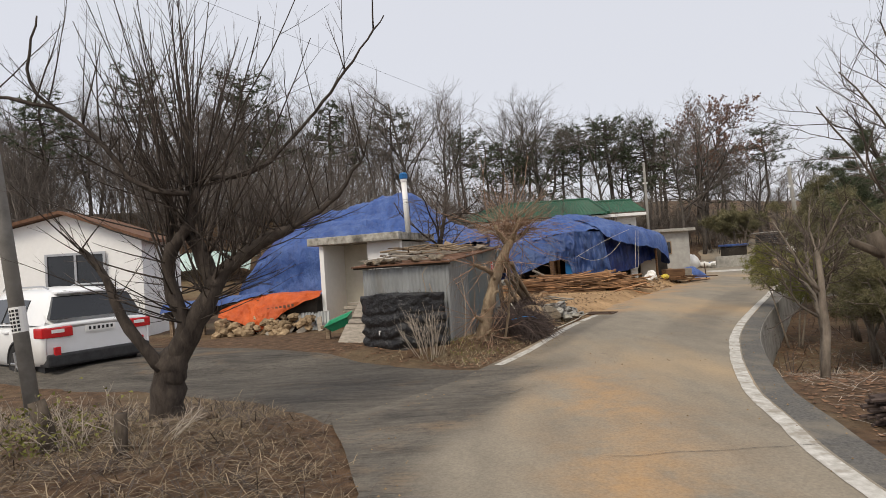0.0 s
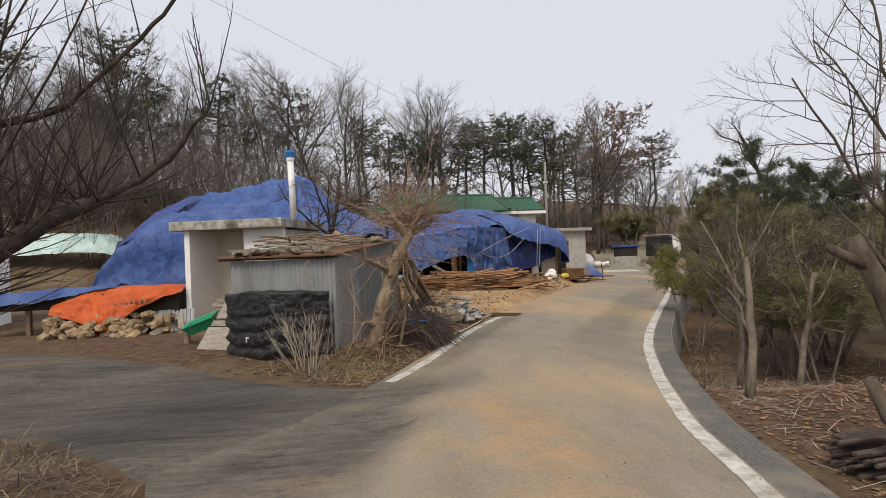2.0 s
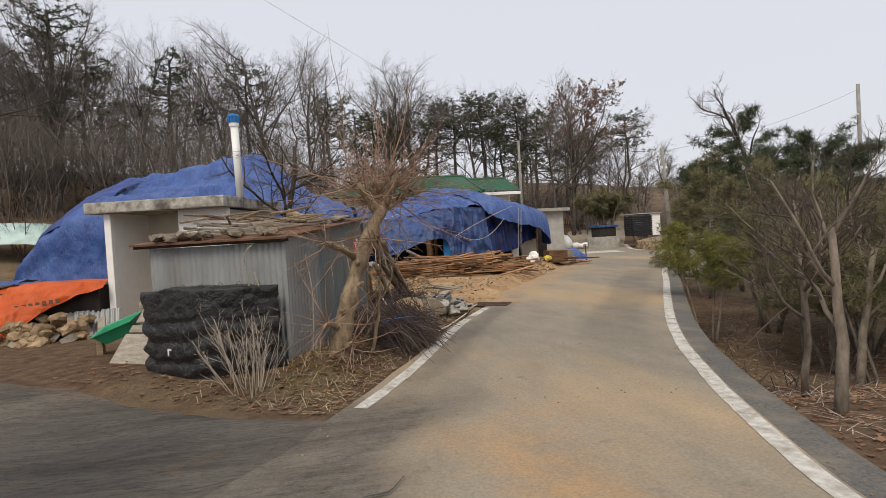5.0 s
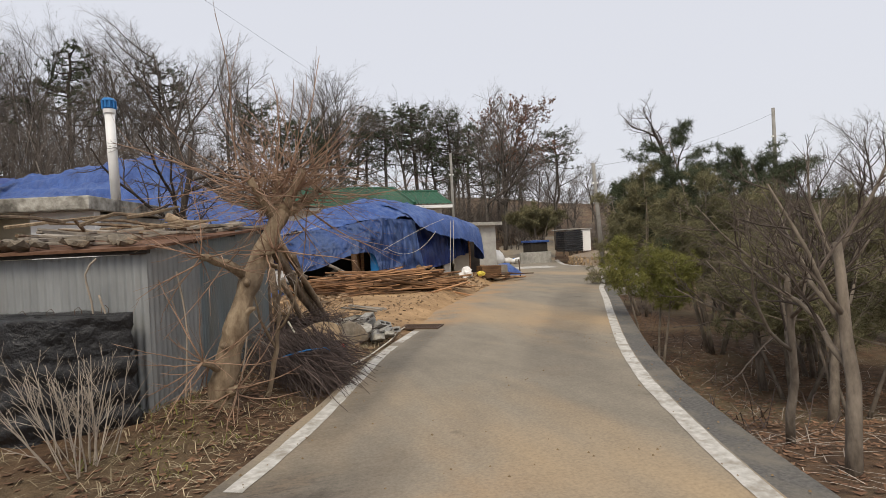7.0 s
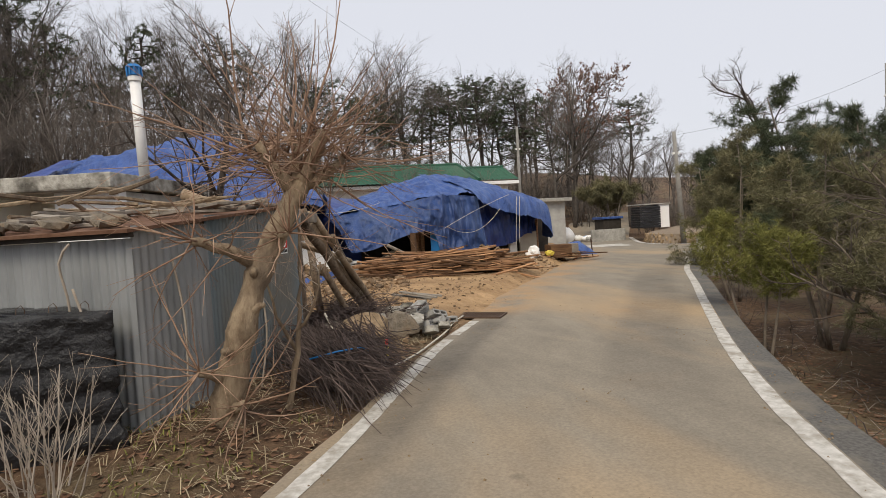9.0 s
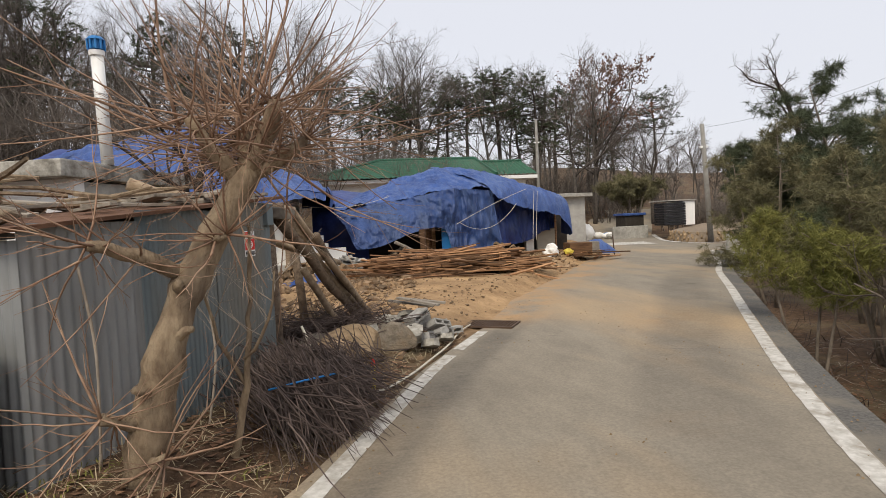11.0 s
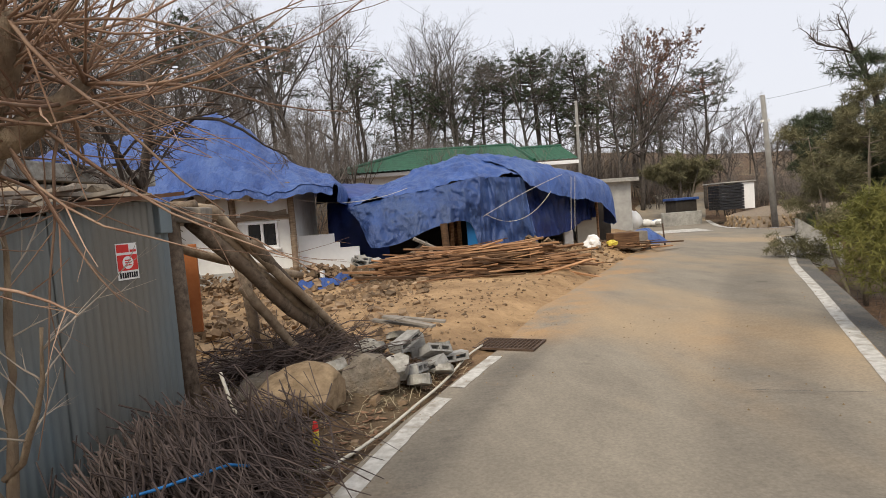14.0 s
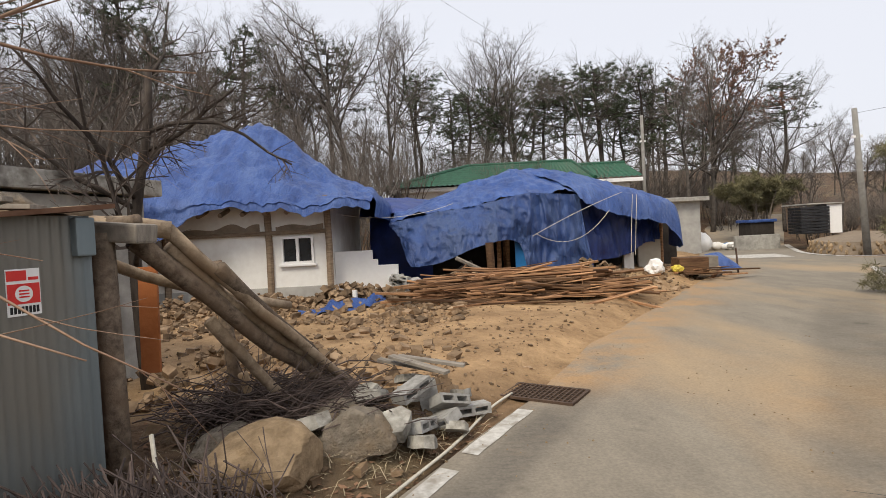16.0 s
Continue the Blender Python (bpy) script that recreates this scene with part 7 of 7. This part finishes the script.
def strew(n, x0, x1, y0, y1, r0, r1, keep):
    for _ in range(n):
        x, y = rng.uniform(x0, x1), rng.uniform(y0, y1)
        if not keep(x, y):
            continue
        r = r0 + (r1 - r0) * rng.random() ** 3
        bv, bf = base[rng.randrange(8)]
        m = Matrix.Translation((x, y, land(x, y) + r * 0.2)) @ Euler((rng.uniform(-0.5, 0.5), rng.uniform(-0.5, 0.5), rng.uniform(0, 6))).to_matrix().to_4x4() @ Matrix.Scale(r, 4)
        o = len(V)
        V.extend(tuple(m @ v) for v in bv)
        F.extend(tuple(o + i for i in f) for f in bf)


off_road = lambda x, y: x < lerp_path(L_EDGE, y) - 0.1
strew(1900, -2.5, 3.2, 12.2, 20.9, 0.015, 0.13, lambda x, y: off_road(x, y) and noise.noise((x * 0.6, y * 0.6, 4)) > -0.15)
strew(900, -2.5, 3.4, 17.5, 21, 0.03, 0.15, off_road)
strew(3600, 1.5, 8, 13, 24, 0.006, 0.045, off_road)
strew(260, 1.0, 3.3, 10.6, 13.6, 0.015, 0.09, off_road)
strew(350, 6, 12, 21, 27, 0.03, 0.13, off_road)


def heap(n, cx, cy, sx, sy, h, r0, r1):
    """Stones piled up to a crest."""
    for _ in range(n):
        x, y = cx + rng.gauss(0, sx), cy + rng.gauss(0, sy)
        top = h * math.exp(-((x - cx) / sx) ** 2 * 0.5 - ((y - cy) / sy) ** 2 * 0.5)
        r = r0 + (r1 - r0) * rng.random() ** 2
        bv, bf = base[rng.randrange(8)]
        m = Matrix.Translation((x, y, land(x, y) + top * rng.uniform(0.1, 1.0))) @ Euler((rng.uniform(-0.8, 0.8), rng.uniform(-0.8, 0.8), rng.uniform(0, 6))).to_matrix().to_4x4() @ Matrix.Scale(r, 4)
        o = len(V)
        V.extend(tuple(m @ v) for v in bv)
        F.extend(tuple(o + i for i in f) for f in bf)


heap(520, -1.6, 19.6, 1.2, 0.7, 0.45, 0.03, 0.13)
heap(320, 1.0, 20.0, 0.8, 0.5, 0.4, 0.05, 0.16)
heap(260, 0.6, 14.6, 0.9, 0.9, 0.25, 0.03, 0.14)
heap(260, 3.2, 21.2, 0.7, 0.4, 0.45, 0.04, 0.13)
heap(240, 6.4, 21.9, 0.7, 0.4, 0.55, 0.04, 0.14)
rbm = mesh_of("rubble", V, F, M["clod"])
part("clods", rbm, None, rb)

# lumber pile
lp = thing("lumber_pile", None, "loose pile of orange-brown salvaged lumber", "lumber pile")
rng = random.Random(71)
plank_me = []
for k in range(6):
    L, w, h = rng.uniform(1.4, 3.3), rng.uniform(0.012, 0.036), rng.uniform(0.008, 0.02)
    b = box(-L / 2, -w, -h, L / 2, w, h, 0.004)
    me = bpy.data.meshes.new("plank")
    b.to_mesh(me)
    b.free()
    me.materials.append(M["plank"])
    plank_me.append(me)
for i in range(290):
    x = 4.35 + rng.uniform(-1.2, 1.5)
    y = 19.8 + rng.gauss(0, 0.38) + 0.1 * (x - 4.5)
    z = land(x, y) + 0.04 + 0.5 * max(0, 1 - ((x - 4.5) / 2.2) ** 2) * max(0, 1 - ((y - 19.95) / 0.95) ** 2) * rng.random()
    b = part("plank", plank_me[rng.randrange(6)], None, lp)
    b.matrix_basis = pose(x, y, z, rng.uniform(-25, 25), rng.gauss(0, 5), rng.gauss(6, 16))
for (x, y, a, t) in ((6.6, 20.0, 5, 0), (6.9, 20.2, -12, 0), (5.6, 19.5, 0, 88), (3.0, 20.4, 20, -40), (7.2, 20.4, 8, 0)):
    b = part("plank", plank_me[2], None, lp)
    b.matrix_basis = pose(x, y, land(x, y) + 0.06 + (0.25 if t > 50 else 0.2 if t else 0), 0, t, a) @ Matrix.Diagonal((0.4 if t > 50 else 0.6, 1, 1, 1))

# junk at the far end of the plot
jk = thing("scrap_heap", None, "heap of scrap boards, crates and blue sheet by the lane", "scrap heap")
part("crate", box(9.3, 23.9, 0.15, 10.1, 24.5, 0.62, 0.02), M["plank"], jk, "brown wooden crate")
part("crate", box(10.0, 24.4, 0.2, 10.6, 24.9, 0.6, 0.02), M["grey_wood"], jk)
part("sheet", loft([[(10.6, 25.3, 0.6), (10.7, 24.9, 0.45), (10.8, 24.6, 0.15)], [(11.1, 25.3, 0.62), (11.2, 24.9, 0.4), (11.3, 24.7, 0.15)], [(11.5, 25.6, 0.2), (11.6, 25.2, 0.15), (11.7, 25.1, 0.1)]], 14, 10, 0.04, 3), M["tarp"], jk, smooth=True)
for i in range(16):
    x, y = rng.uniform(9, 11.2), 23.9 + rng.uniform(-0.5, 0.8)
    b = part("board", plank_me[rng.randrange(6)], None, jk)
    b.matrix_basis = pose(x, y, land(x, y) + 0.1 + 0.25 * rng.random(), 0, rng.gauss(0, 6), rng.uniform(0, 60)) @ Matrix.Diagonal((0.5, 1.6, 1, 1))
part("white_sack", blob(0.22, 9, (1, 0.8, 0.9), 3, 0.6), M["white_paint"], jk).location = (8.6, 23.8, 0.4)
part("yellow_sack", blob(0.12, 12, (1.2, 0.8, 0.9), 3, 0.6), M["yellow"], jk).location = (9.2, 23.8, 0.35)

# things by the bend
jb = thing("covered_bale", pose(15.6, 37.5, 0.02), "white plastic-covered bale at the lane side", "bale")
part("cover", blob(0.55, 14, (0.9, 0.8, 1.0), 3, 0.25), M["white_paint"], jb, smooth=True).location = (0.4, 0, 0.45)
tk = thing("water_tank_stack", pose(19.5, 34.9, 0.72), "black ribbed plastic crates stacked beside a white shed", "crate stack")
for i in range(9):
    part("crate", box(0, 0, 0.14 * i, 1.35, 1.0, 0.14 * i + 0.125, 0.015), M["black"], tk)
wsd = thing("white_shed", pose(20.75, 34.9, 0.7), "small white panel shed by the bend", "shed")
part("wall", box(0.12, 0.2, 0, 0.8, 2.0, 1.35, 0.01), M["white_paint"], wsd)
part("roof", box(-0.9, 0.1, 1.37, 0.85, 2.1, 1.43, 0.01), M["concrete"], wsd)
for i in range(11):
    x, y = rng.uniform(16.6, 19.3), rng.uniform(37.2, 38.6)
    c = tagged(part("scrap_bag", blob(rng.uniform(0.2, 0.38), 30 + i, (1.2, 0.9, 0.7), 2, 0.35), M[("white_paint", "tarp", "grey_render", "blue_plastic", "plaster")[i % 5]], smooth=True), "plastic sack of scrap heaped by the bend", "sack", "sacks of scrap")
    c.location = (x, y, road_z(x, y) + 0.2)
cw = tagged(part("low_wall", box(17.2, 36.4, 0.0, 19.4, 36.6, 0.75, 0.02), M["concrete"]), "low cream concrete block wall by the bend", "wall")
bt = thing("blue_tank", pose(18.4, 37.2, 0.0), "blue plastic-covered box behind the low wall", "box")
part("box", box(0, 0, 0, 1.2, 1.2, 1.35, 0.04), M["dark"], bt)
part("cover", box(-0.1, -0.1, 1.35, 1.3, 1.3, 1.5, 0.04), M["tarp"], bt)

# verge stake, hose and twine
sk = thing("marker_stake", pose(1.99, 11.2, 0.02, 3, 2, 0), "short pale stake with a red tip", "stake")
part("stake", rod([(0, 0, 0), (0, 0, 0.24)], 0.022, 8), M["yellow"], sk)
part("tip", rod([(0, 0, 0.24), (0, 0, 0.3)], 0.022, 8, 0.6), M["red_paint"], sk, "red tip")
cable("hose", curve_path([(1.35, 11.5, 0.62), (1.5, 11.3, 0.35), (1.75, 11.15, 0.12), (2.0, 11.05, 0.05), (2.35, 11.5, 0.04), (2.7, 12.15, 0.04), (3.0, 12.75, 0.04), (3.3, 13.5, 0.04), (3.55, 13.95, 0.04)], 0.1), 0.013, "rope", "pale hose lying along the verge", "hose")
cable("cord", curve_path([(3.0, 14.5, 0.12), (2.85, 14.9, 0.12), (3.05, 15.1, 0.12), (2.9, 15.35, 0.12), (3.2, 15.6, 0.12), (3.1, 15.1, 0.14), (3.6, 15.3, 0.12)], 0.06), 0.008, "rope", "tangled white cord on the earth", "cord", 4)
gs = thing("blue_scrap_sheet", None, "crumpled strip of blue sheet on the rubble", "tarpaulin")
part("sheet", loft([[(0.2, 18.9, 0.3), (0.3, 18.5, 0.25)], [(0.9, 19.2, 0.42), (1.0, 18.8, 0.3)], [(1.7, 19.9, 0.45), (1.8, 19.5, 0.3)]], 30, 8, 0.09, 3, (0, 0, 1)), M["tarp"], gs, smooth=True)
sp2 = tagged(part("pipe_stub", rod([(1.15, 19.6, 0.2), (1.15, 19.6, 0.6)], 0.05, 10), M["white_pipe"]), "white plastic pipe stub in the rubble", "pipe")
st2 = tagged(part("thin_stake", rod([(11.6, 25.3, 0), (11.55, 25.3, 0.75)], 0.025, 6), M["iron"]), "thin rusty stake at the lane edge", "stake")

# pale green sheet over beds on the hillside
ts = thing("vinyl_sheet", None, "pale green vinyl sheeting over a low frame", "vinyl sheet")
part("sheet", loft([[(-16.5, 31, 2.9), (-16.5, 30, 2.7), (-16.5, 29.5, 2.0)], [(-14, 31, 3.1), (-14, 30, 2.95), (-14, 29.5, 2.1)], [(-11.6, 31, 3.0), (-11.6, 30, 2.85), (-11.6, 29.5, 2.1)], [(-10.9, 31, 2.7), (-10.9, 30, 2.5), (-10.9, 29.6, 1.9)]], 40, 16, 0.12, 1.4), M["teal"], ts, smooth=True)
for x in (-16, -13.8, -11.6):
    part("frame_post", rod([(x, 30, 0.3), (x, 30, 2.6)], 0.03, 5), M["iron"], ts)

# dry creeper stems against the shed
for i, pts in enumerate((((-0.45, 9.38, 0.1), (-0.42, 9.35, 0.7), (-0.36, 9.33, 1.1), (-0.4, 9.32, 1.42), (-0.3, 9.25, 1.55)), ((-0.35, 9.3, 0.15), (-0.2, 9.2, 0.8), (-0.28, 9.2, 1.25)), ((0.3, 9.55, 0.2), (0.34, 9.5, 0.9), (0.28, 9.5, 1.4)), ((0.75, 10.2, 0.1), (0.85, 10.15, 0.7), (0.8, 10.1, 1.3)), ((0.6, 9.9, 0.1), (0.66, 9.8, 0.6), (0.85, 9.7, 1.2)))):
    cable("creeper_stem", curve_path(pts, 0.08), 0.009, "twig_pale", "pale dry creeper stem against the shed", "creeper")
# ---- litter, grass and twigs on the ground ----
def scatter(name, label, mt, n, area, seed, make, keep, category="litter"):
    rng = random.Random(seed)
    V, F = [], []
    x0, x1, y0, y1 = area
    for _ in range(n):
        x, y = rng.uniform(x0, x1), rng.uniform(y0, y1)
        k = keep(x, y)
        if rng.random() < k:
            make(V, F, rng, x, y, land(x, y))
    return tagged(part(name, (V, F), M[mt]), label, category, kind="stuff")


def leaf(V, F, rng, x, y, z):
    """One curled dry leaf."""
    a, s = rng.uniform(0, 6.3), rng.uniform(0.018, 0.05)
    c, d = math.cos(a) * s, math.sin(a) * s
    h = rng.uniform(0.0, 0.6) * s
    k = len(V)
    z += 0.008
    V += [(x - c, y - d, z + h), (x + d * 0.5, y - c * 0.5, z), (x + c, y + d, z + h * rng.random()), (x - d * 0.5, y + c * 0.5, z + 0.3 * h)]
    F.append((k, k + 1, k + 2, k + 3))


def straw(V, F, rng, x, y, z, lo=0.08, hi=0.3, up=0.25, w=0.003):
    """A bent dry stem, lying or half standing."""
    a, L = rng.uniform(0, 6.3), rng.uniform(lo, hi)
    e = abs(rng.gauss(0, up))
    dx, dy, dz = math.cos(a) * math.cos(e) * L, math.sin(a) * math.cos(e) * L, math.sin(e) * L
    px, py = -math.sin(a) * w, math.cos(a) * w
    k = len(V)
    z += 0.01 + 0.03 * rng.random()
    V += [(x - px, y - py, z), (x + px, y + py, z), (x + dx * 0.55 + px, y + dy * 0.55 + py, z + dz * 0.75), (x + dx * 0.55 - px, y + dy * 0.55 - py, z + dz * 0.75), (x + dx, y + dy, z + dz * 0.8)]
    F += [(k, k + 1, k + 2, k + 3), (k + 3, k + 2, k + 4)]


left_of = lambda x, y: lerp_path(L_EDGE, y) - x
right_of = lambda x, y: x - right_edge(y)
on_drive = lambda x, y: lerp_path([(b, a) for a, b in D_BOT], x) < y < lerp_path([(b, a) for a, b in D_TOP], x)
bank_near = lambda x, y: smoothstep(-0.15, 0.7, left_of(x, y)) * (0.35 + 0.8 * abs(noise.noise((x * 1.4, y * 1.4, 1)))) * (0 if on_drive(x, y) else 1)
scatter("dead_grass", "matted dry grass and stems on the bank", "grass_dull", 26000, (-7, -0.5, 1.0, 6.6), 501, straw, bank_near, "dry grass")
scatter("dead_stems", "dark dead stems matted on the bank", "twig", 15000, (-7, -0.5, 1.0, 6.6), 502, lambda V, F, r, x, y, z: straw(V, F, r, x, y, z, 0.1, 0.4, 0.3, 0.0035), bank_near, "dry stems")
verge = lambda x, y: smoothstep(-0.12, 0.25, left_of(x, y)) * smoothstep(2.6, 1.0, left_of(x, y)) * (0 if on_drive(x, y) else 1) * smoothstep(14, 12.5, y)
scatter("dead_grass", "straw-coloured grass along the verge", "grass_dry", 9000, (-2.5, 3.6, 7.4, 13.5), 503, lambda V, F, r, x, y, z: straw(V, F, r, x, y, z, 0.05, 0.2, 0.4), verge, "dry grass")
scatter("fallen_leaves", "brown fallen leaves on the verge", "leaf_litter", 9000, (-4.5, 3.6, 7.4, 13.5), 504, leaf, lambda x, y: max(verge(x, y), 0.5 * smoothstep(5, 2, left_of(x, y)) * (0 if on_drive(x, y) or left_of(x, y) < 0 else 1)), "fallen leaves")
orch = lambda x, y: smoothstep(0.0, 0.5, right_of(x, y)) * (0.3 + 0.9 * abs(noise.noise((x, y, 2))))
scatter("fallen_leaves", "red-brown fallen leaves under the orchard trees", "leaf_litter", 30000, (2.8, 11, 1.5, 13.5), 505, leaf, orch, "fallen leaves")
scatter("dead_stems", "dry twigs and stems under the orchard trees", "twig_pale", 5000, (2.8, 12, 1.5, 15), 506, lambda V, F, r, x, y, z: straw(V, F, r, x, y, z, 0.1, 0.5, 0.15, 0.004), orch, "dry stems")
scatter("dead_stems", "dark brush lying along the wall foot", "brush", 3500, (5.5, 18, 8, 25), 507, lambda V, F, r, x, y, z: straw(V, F, r, x, y, z, 0.2, 0.7, 0.5, 0.005), lambda x, y: smoothstep(0.05, 0.3, right_of(x, y)) * smoothstep(2.6, 1.2, right_of(x, y)), "dry stems")
scatter("green_weeds", "sparse green weeds at the verge", "needle_bright", 1500, (-1.2, 1.6, 8.1, 9.6), 508, lambda V, F, r, x, y, z: straw(V, F, r, x, y, z, 0.03, 0.08, 0.7, 0.004), lambda x, y: verge(x, y) * (1 if noise.noise((x * 2, y * 2, 5)) > 0.05 else 0), "weeds")


def pebble(V, F, rng, x, y, z):
    r = rng.uniform(0.004, 0.014)
    k = len(V)
    V += [(x - r, y, z + 0.002), (x, y - r, z + 0.002), (x + r, y, z + 0.002), (x, y + r, z + 0.002), (x, y, z + r * 1.1)]
    F += [(k, k + 1, k + 4), (k + 1, k + 2, k + 4), (k + 2, k + 3, k + 4), (k + 3, k, k + 4)]


scatter("gravel", "loose grit and crumbs of soil on the lane", "stone", 2600, (-1.5, 9, 2.5, 16), 509, lambda V, F, r, x, y, z: pebble(V, F, r, x, y, 0.011), lambda x, y: 1.0 if left_of(x, y) < 0 and right_of(x, y) < 0 and (abs(left_of(x, y)) < 0.5 or right_of(x, y) > -0.5 or noise.noise((x, y, 6)) > 0.25) else 0.0, "grit")

# stumps and tangled stems on the near bank
st = thing("tree_stump", pose(-2.75, 3.95, land(-2.75, 3.95)), "short sawn stump among the dead grass", "stump")
part("stump", rod([(0, 0, -0.1), (0.01, 0, 0.15), (0.02, 0.0, 0.34)], 0.06, 9, 0.85), M["bark"], st, smooth=True)
st = thing("tree_stump", pose(-3.45, 4.1, land(-3.45, 4.1)), "leaning stump wrapped in dry vines", "stump")
part("stump", rod([(0, 0, -0.1), (-0.05, 0, 0.2), (-0.12, 0.0, 0.45)], 0.08, 9, 0.85), M["bark"], st, smooth=True)
for (x, y, s, n) in ((-3.3, 4.2, 61, 26), (-2.6, 4.1, 62, 16), (-4.2, 4.6, 63, 22), (-3.9, 5.6, 64, 14)):
    sink = shrub_sink(s, n, 0.6, 0.007, 1.1, [(6, 4, (2, 4), 0.4, 40, 0.2, -0.05, 0.3, 0.4), (3, 3, (2, 3), 0.5, 40, 0.2, -0.03, 0.2, 0.5), (2, 3, 0, 0, 0, 0.2, 0, 0, 0.5)], 0.25)
    w = thing("dry_weeds", pose(x, y, land(x, y)), "tangled dry vine stems on the bank", "weeds", "tangled vines on the bank")
    part("stem", sink[0], M["twig_pale"], w)
    part("seed_head", sink[1], M["twig_pale"], w)
lv = tagged(part("ivy", ([], []), M["needle_olive"]), "yellow-green ivy leaves round the stump", "ivy", kind="stuff")
V, F = [], []
rng = random.Random(70)
for _ in range(420):
    p = Vector((-3.5 + rng.gauss(0, 0.28), 4.1 + rng.gauss(0, 0.25), land(-3.5, 4.1) + abs(rng.gauss(0.12, 0.16))))
    tuft(V, F, rng, p, 0.045, 1, 0.018)
lv.data = mesh_of("ivy", V, F, M["needle_bright"])
lgs = thing("felled_log", pose(-3.0, 4.75, 0.2, 0, 88, 12), "split weathered log lying on the bank", "log")
part("log", rod([(0, 0, -0.6), (0.02, 0, 0), (0, 0.02, 0.7)], 0.045, 9, 0.85), M["log"], lgs, smooth=True)
# stacked cut stems beside the pruned tree
wp = thing("stick_pile", pose(4.05, 4.2, land(4.05, 4.2)), "neat pile of cut dark sticks by the pruned tree", "stick pile")
for i in range(40):
    L = rng.uniform(0.35, 0.6)
    y, z = rng.uniform(-0.2, 0.2), 0.03 + 0.03 * (i // 5)
    part("stick", rod([(-L / 2, y, z), (0, y + rng.gauss(0, 0.01), z + 0.01), (L / 2, y + rng.gauss(0, 0.03), z)], rng.uniform(0.012, 0.02), 6), M["brush"], wp)
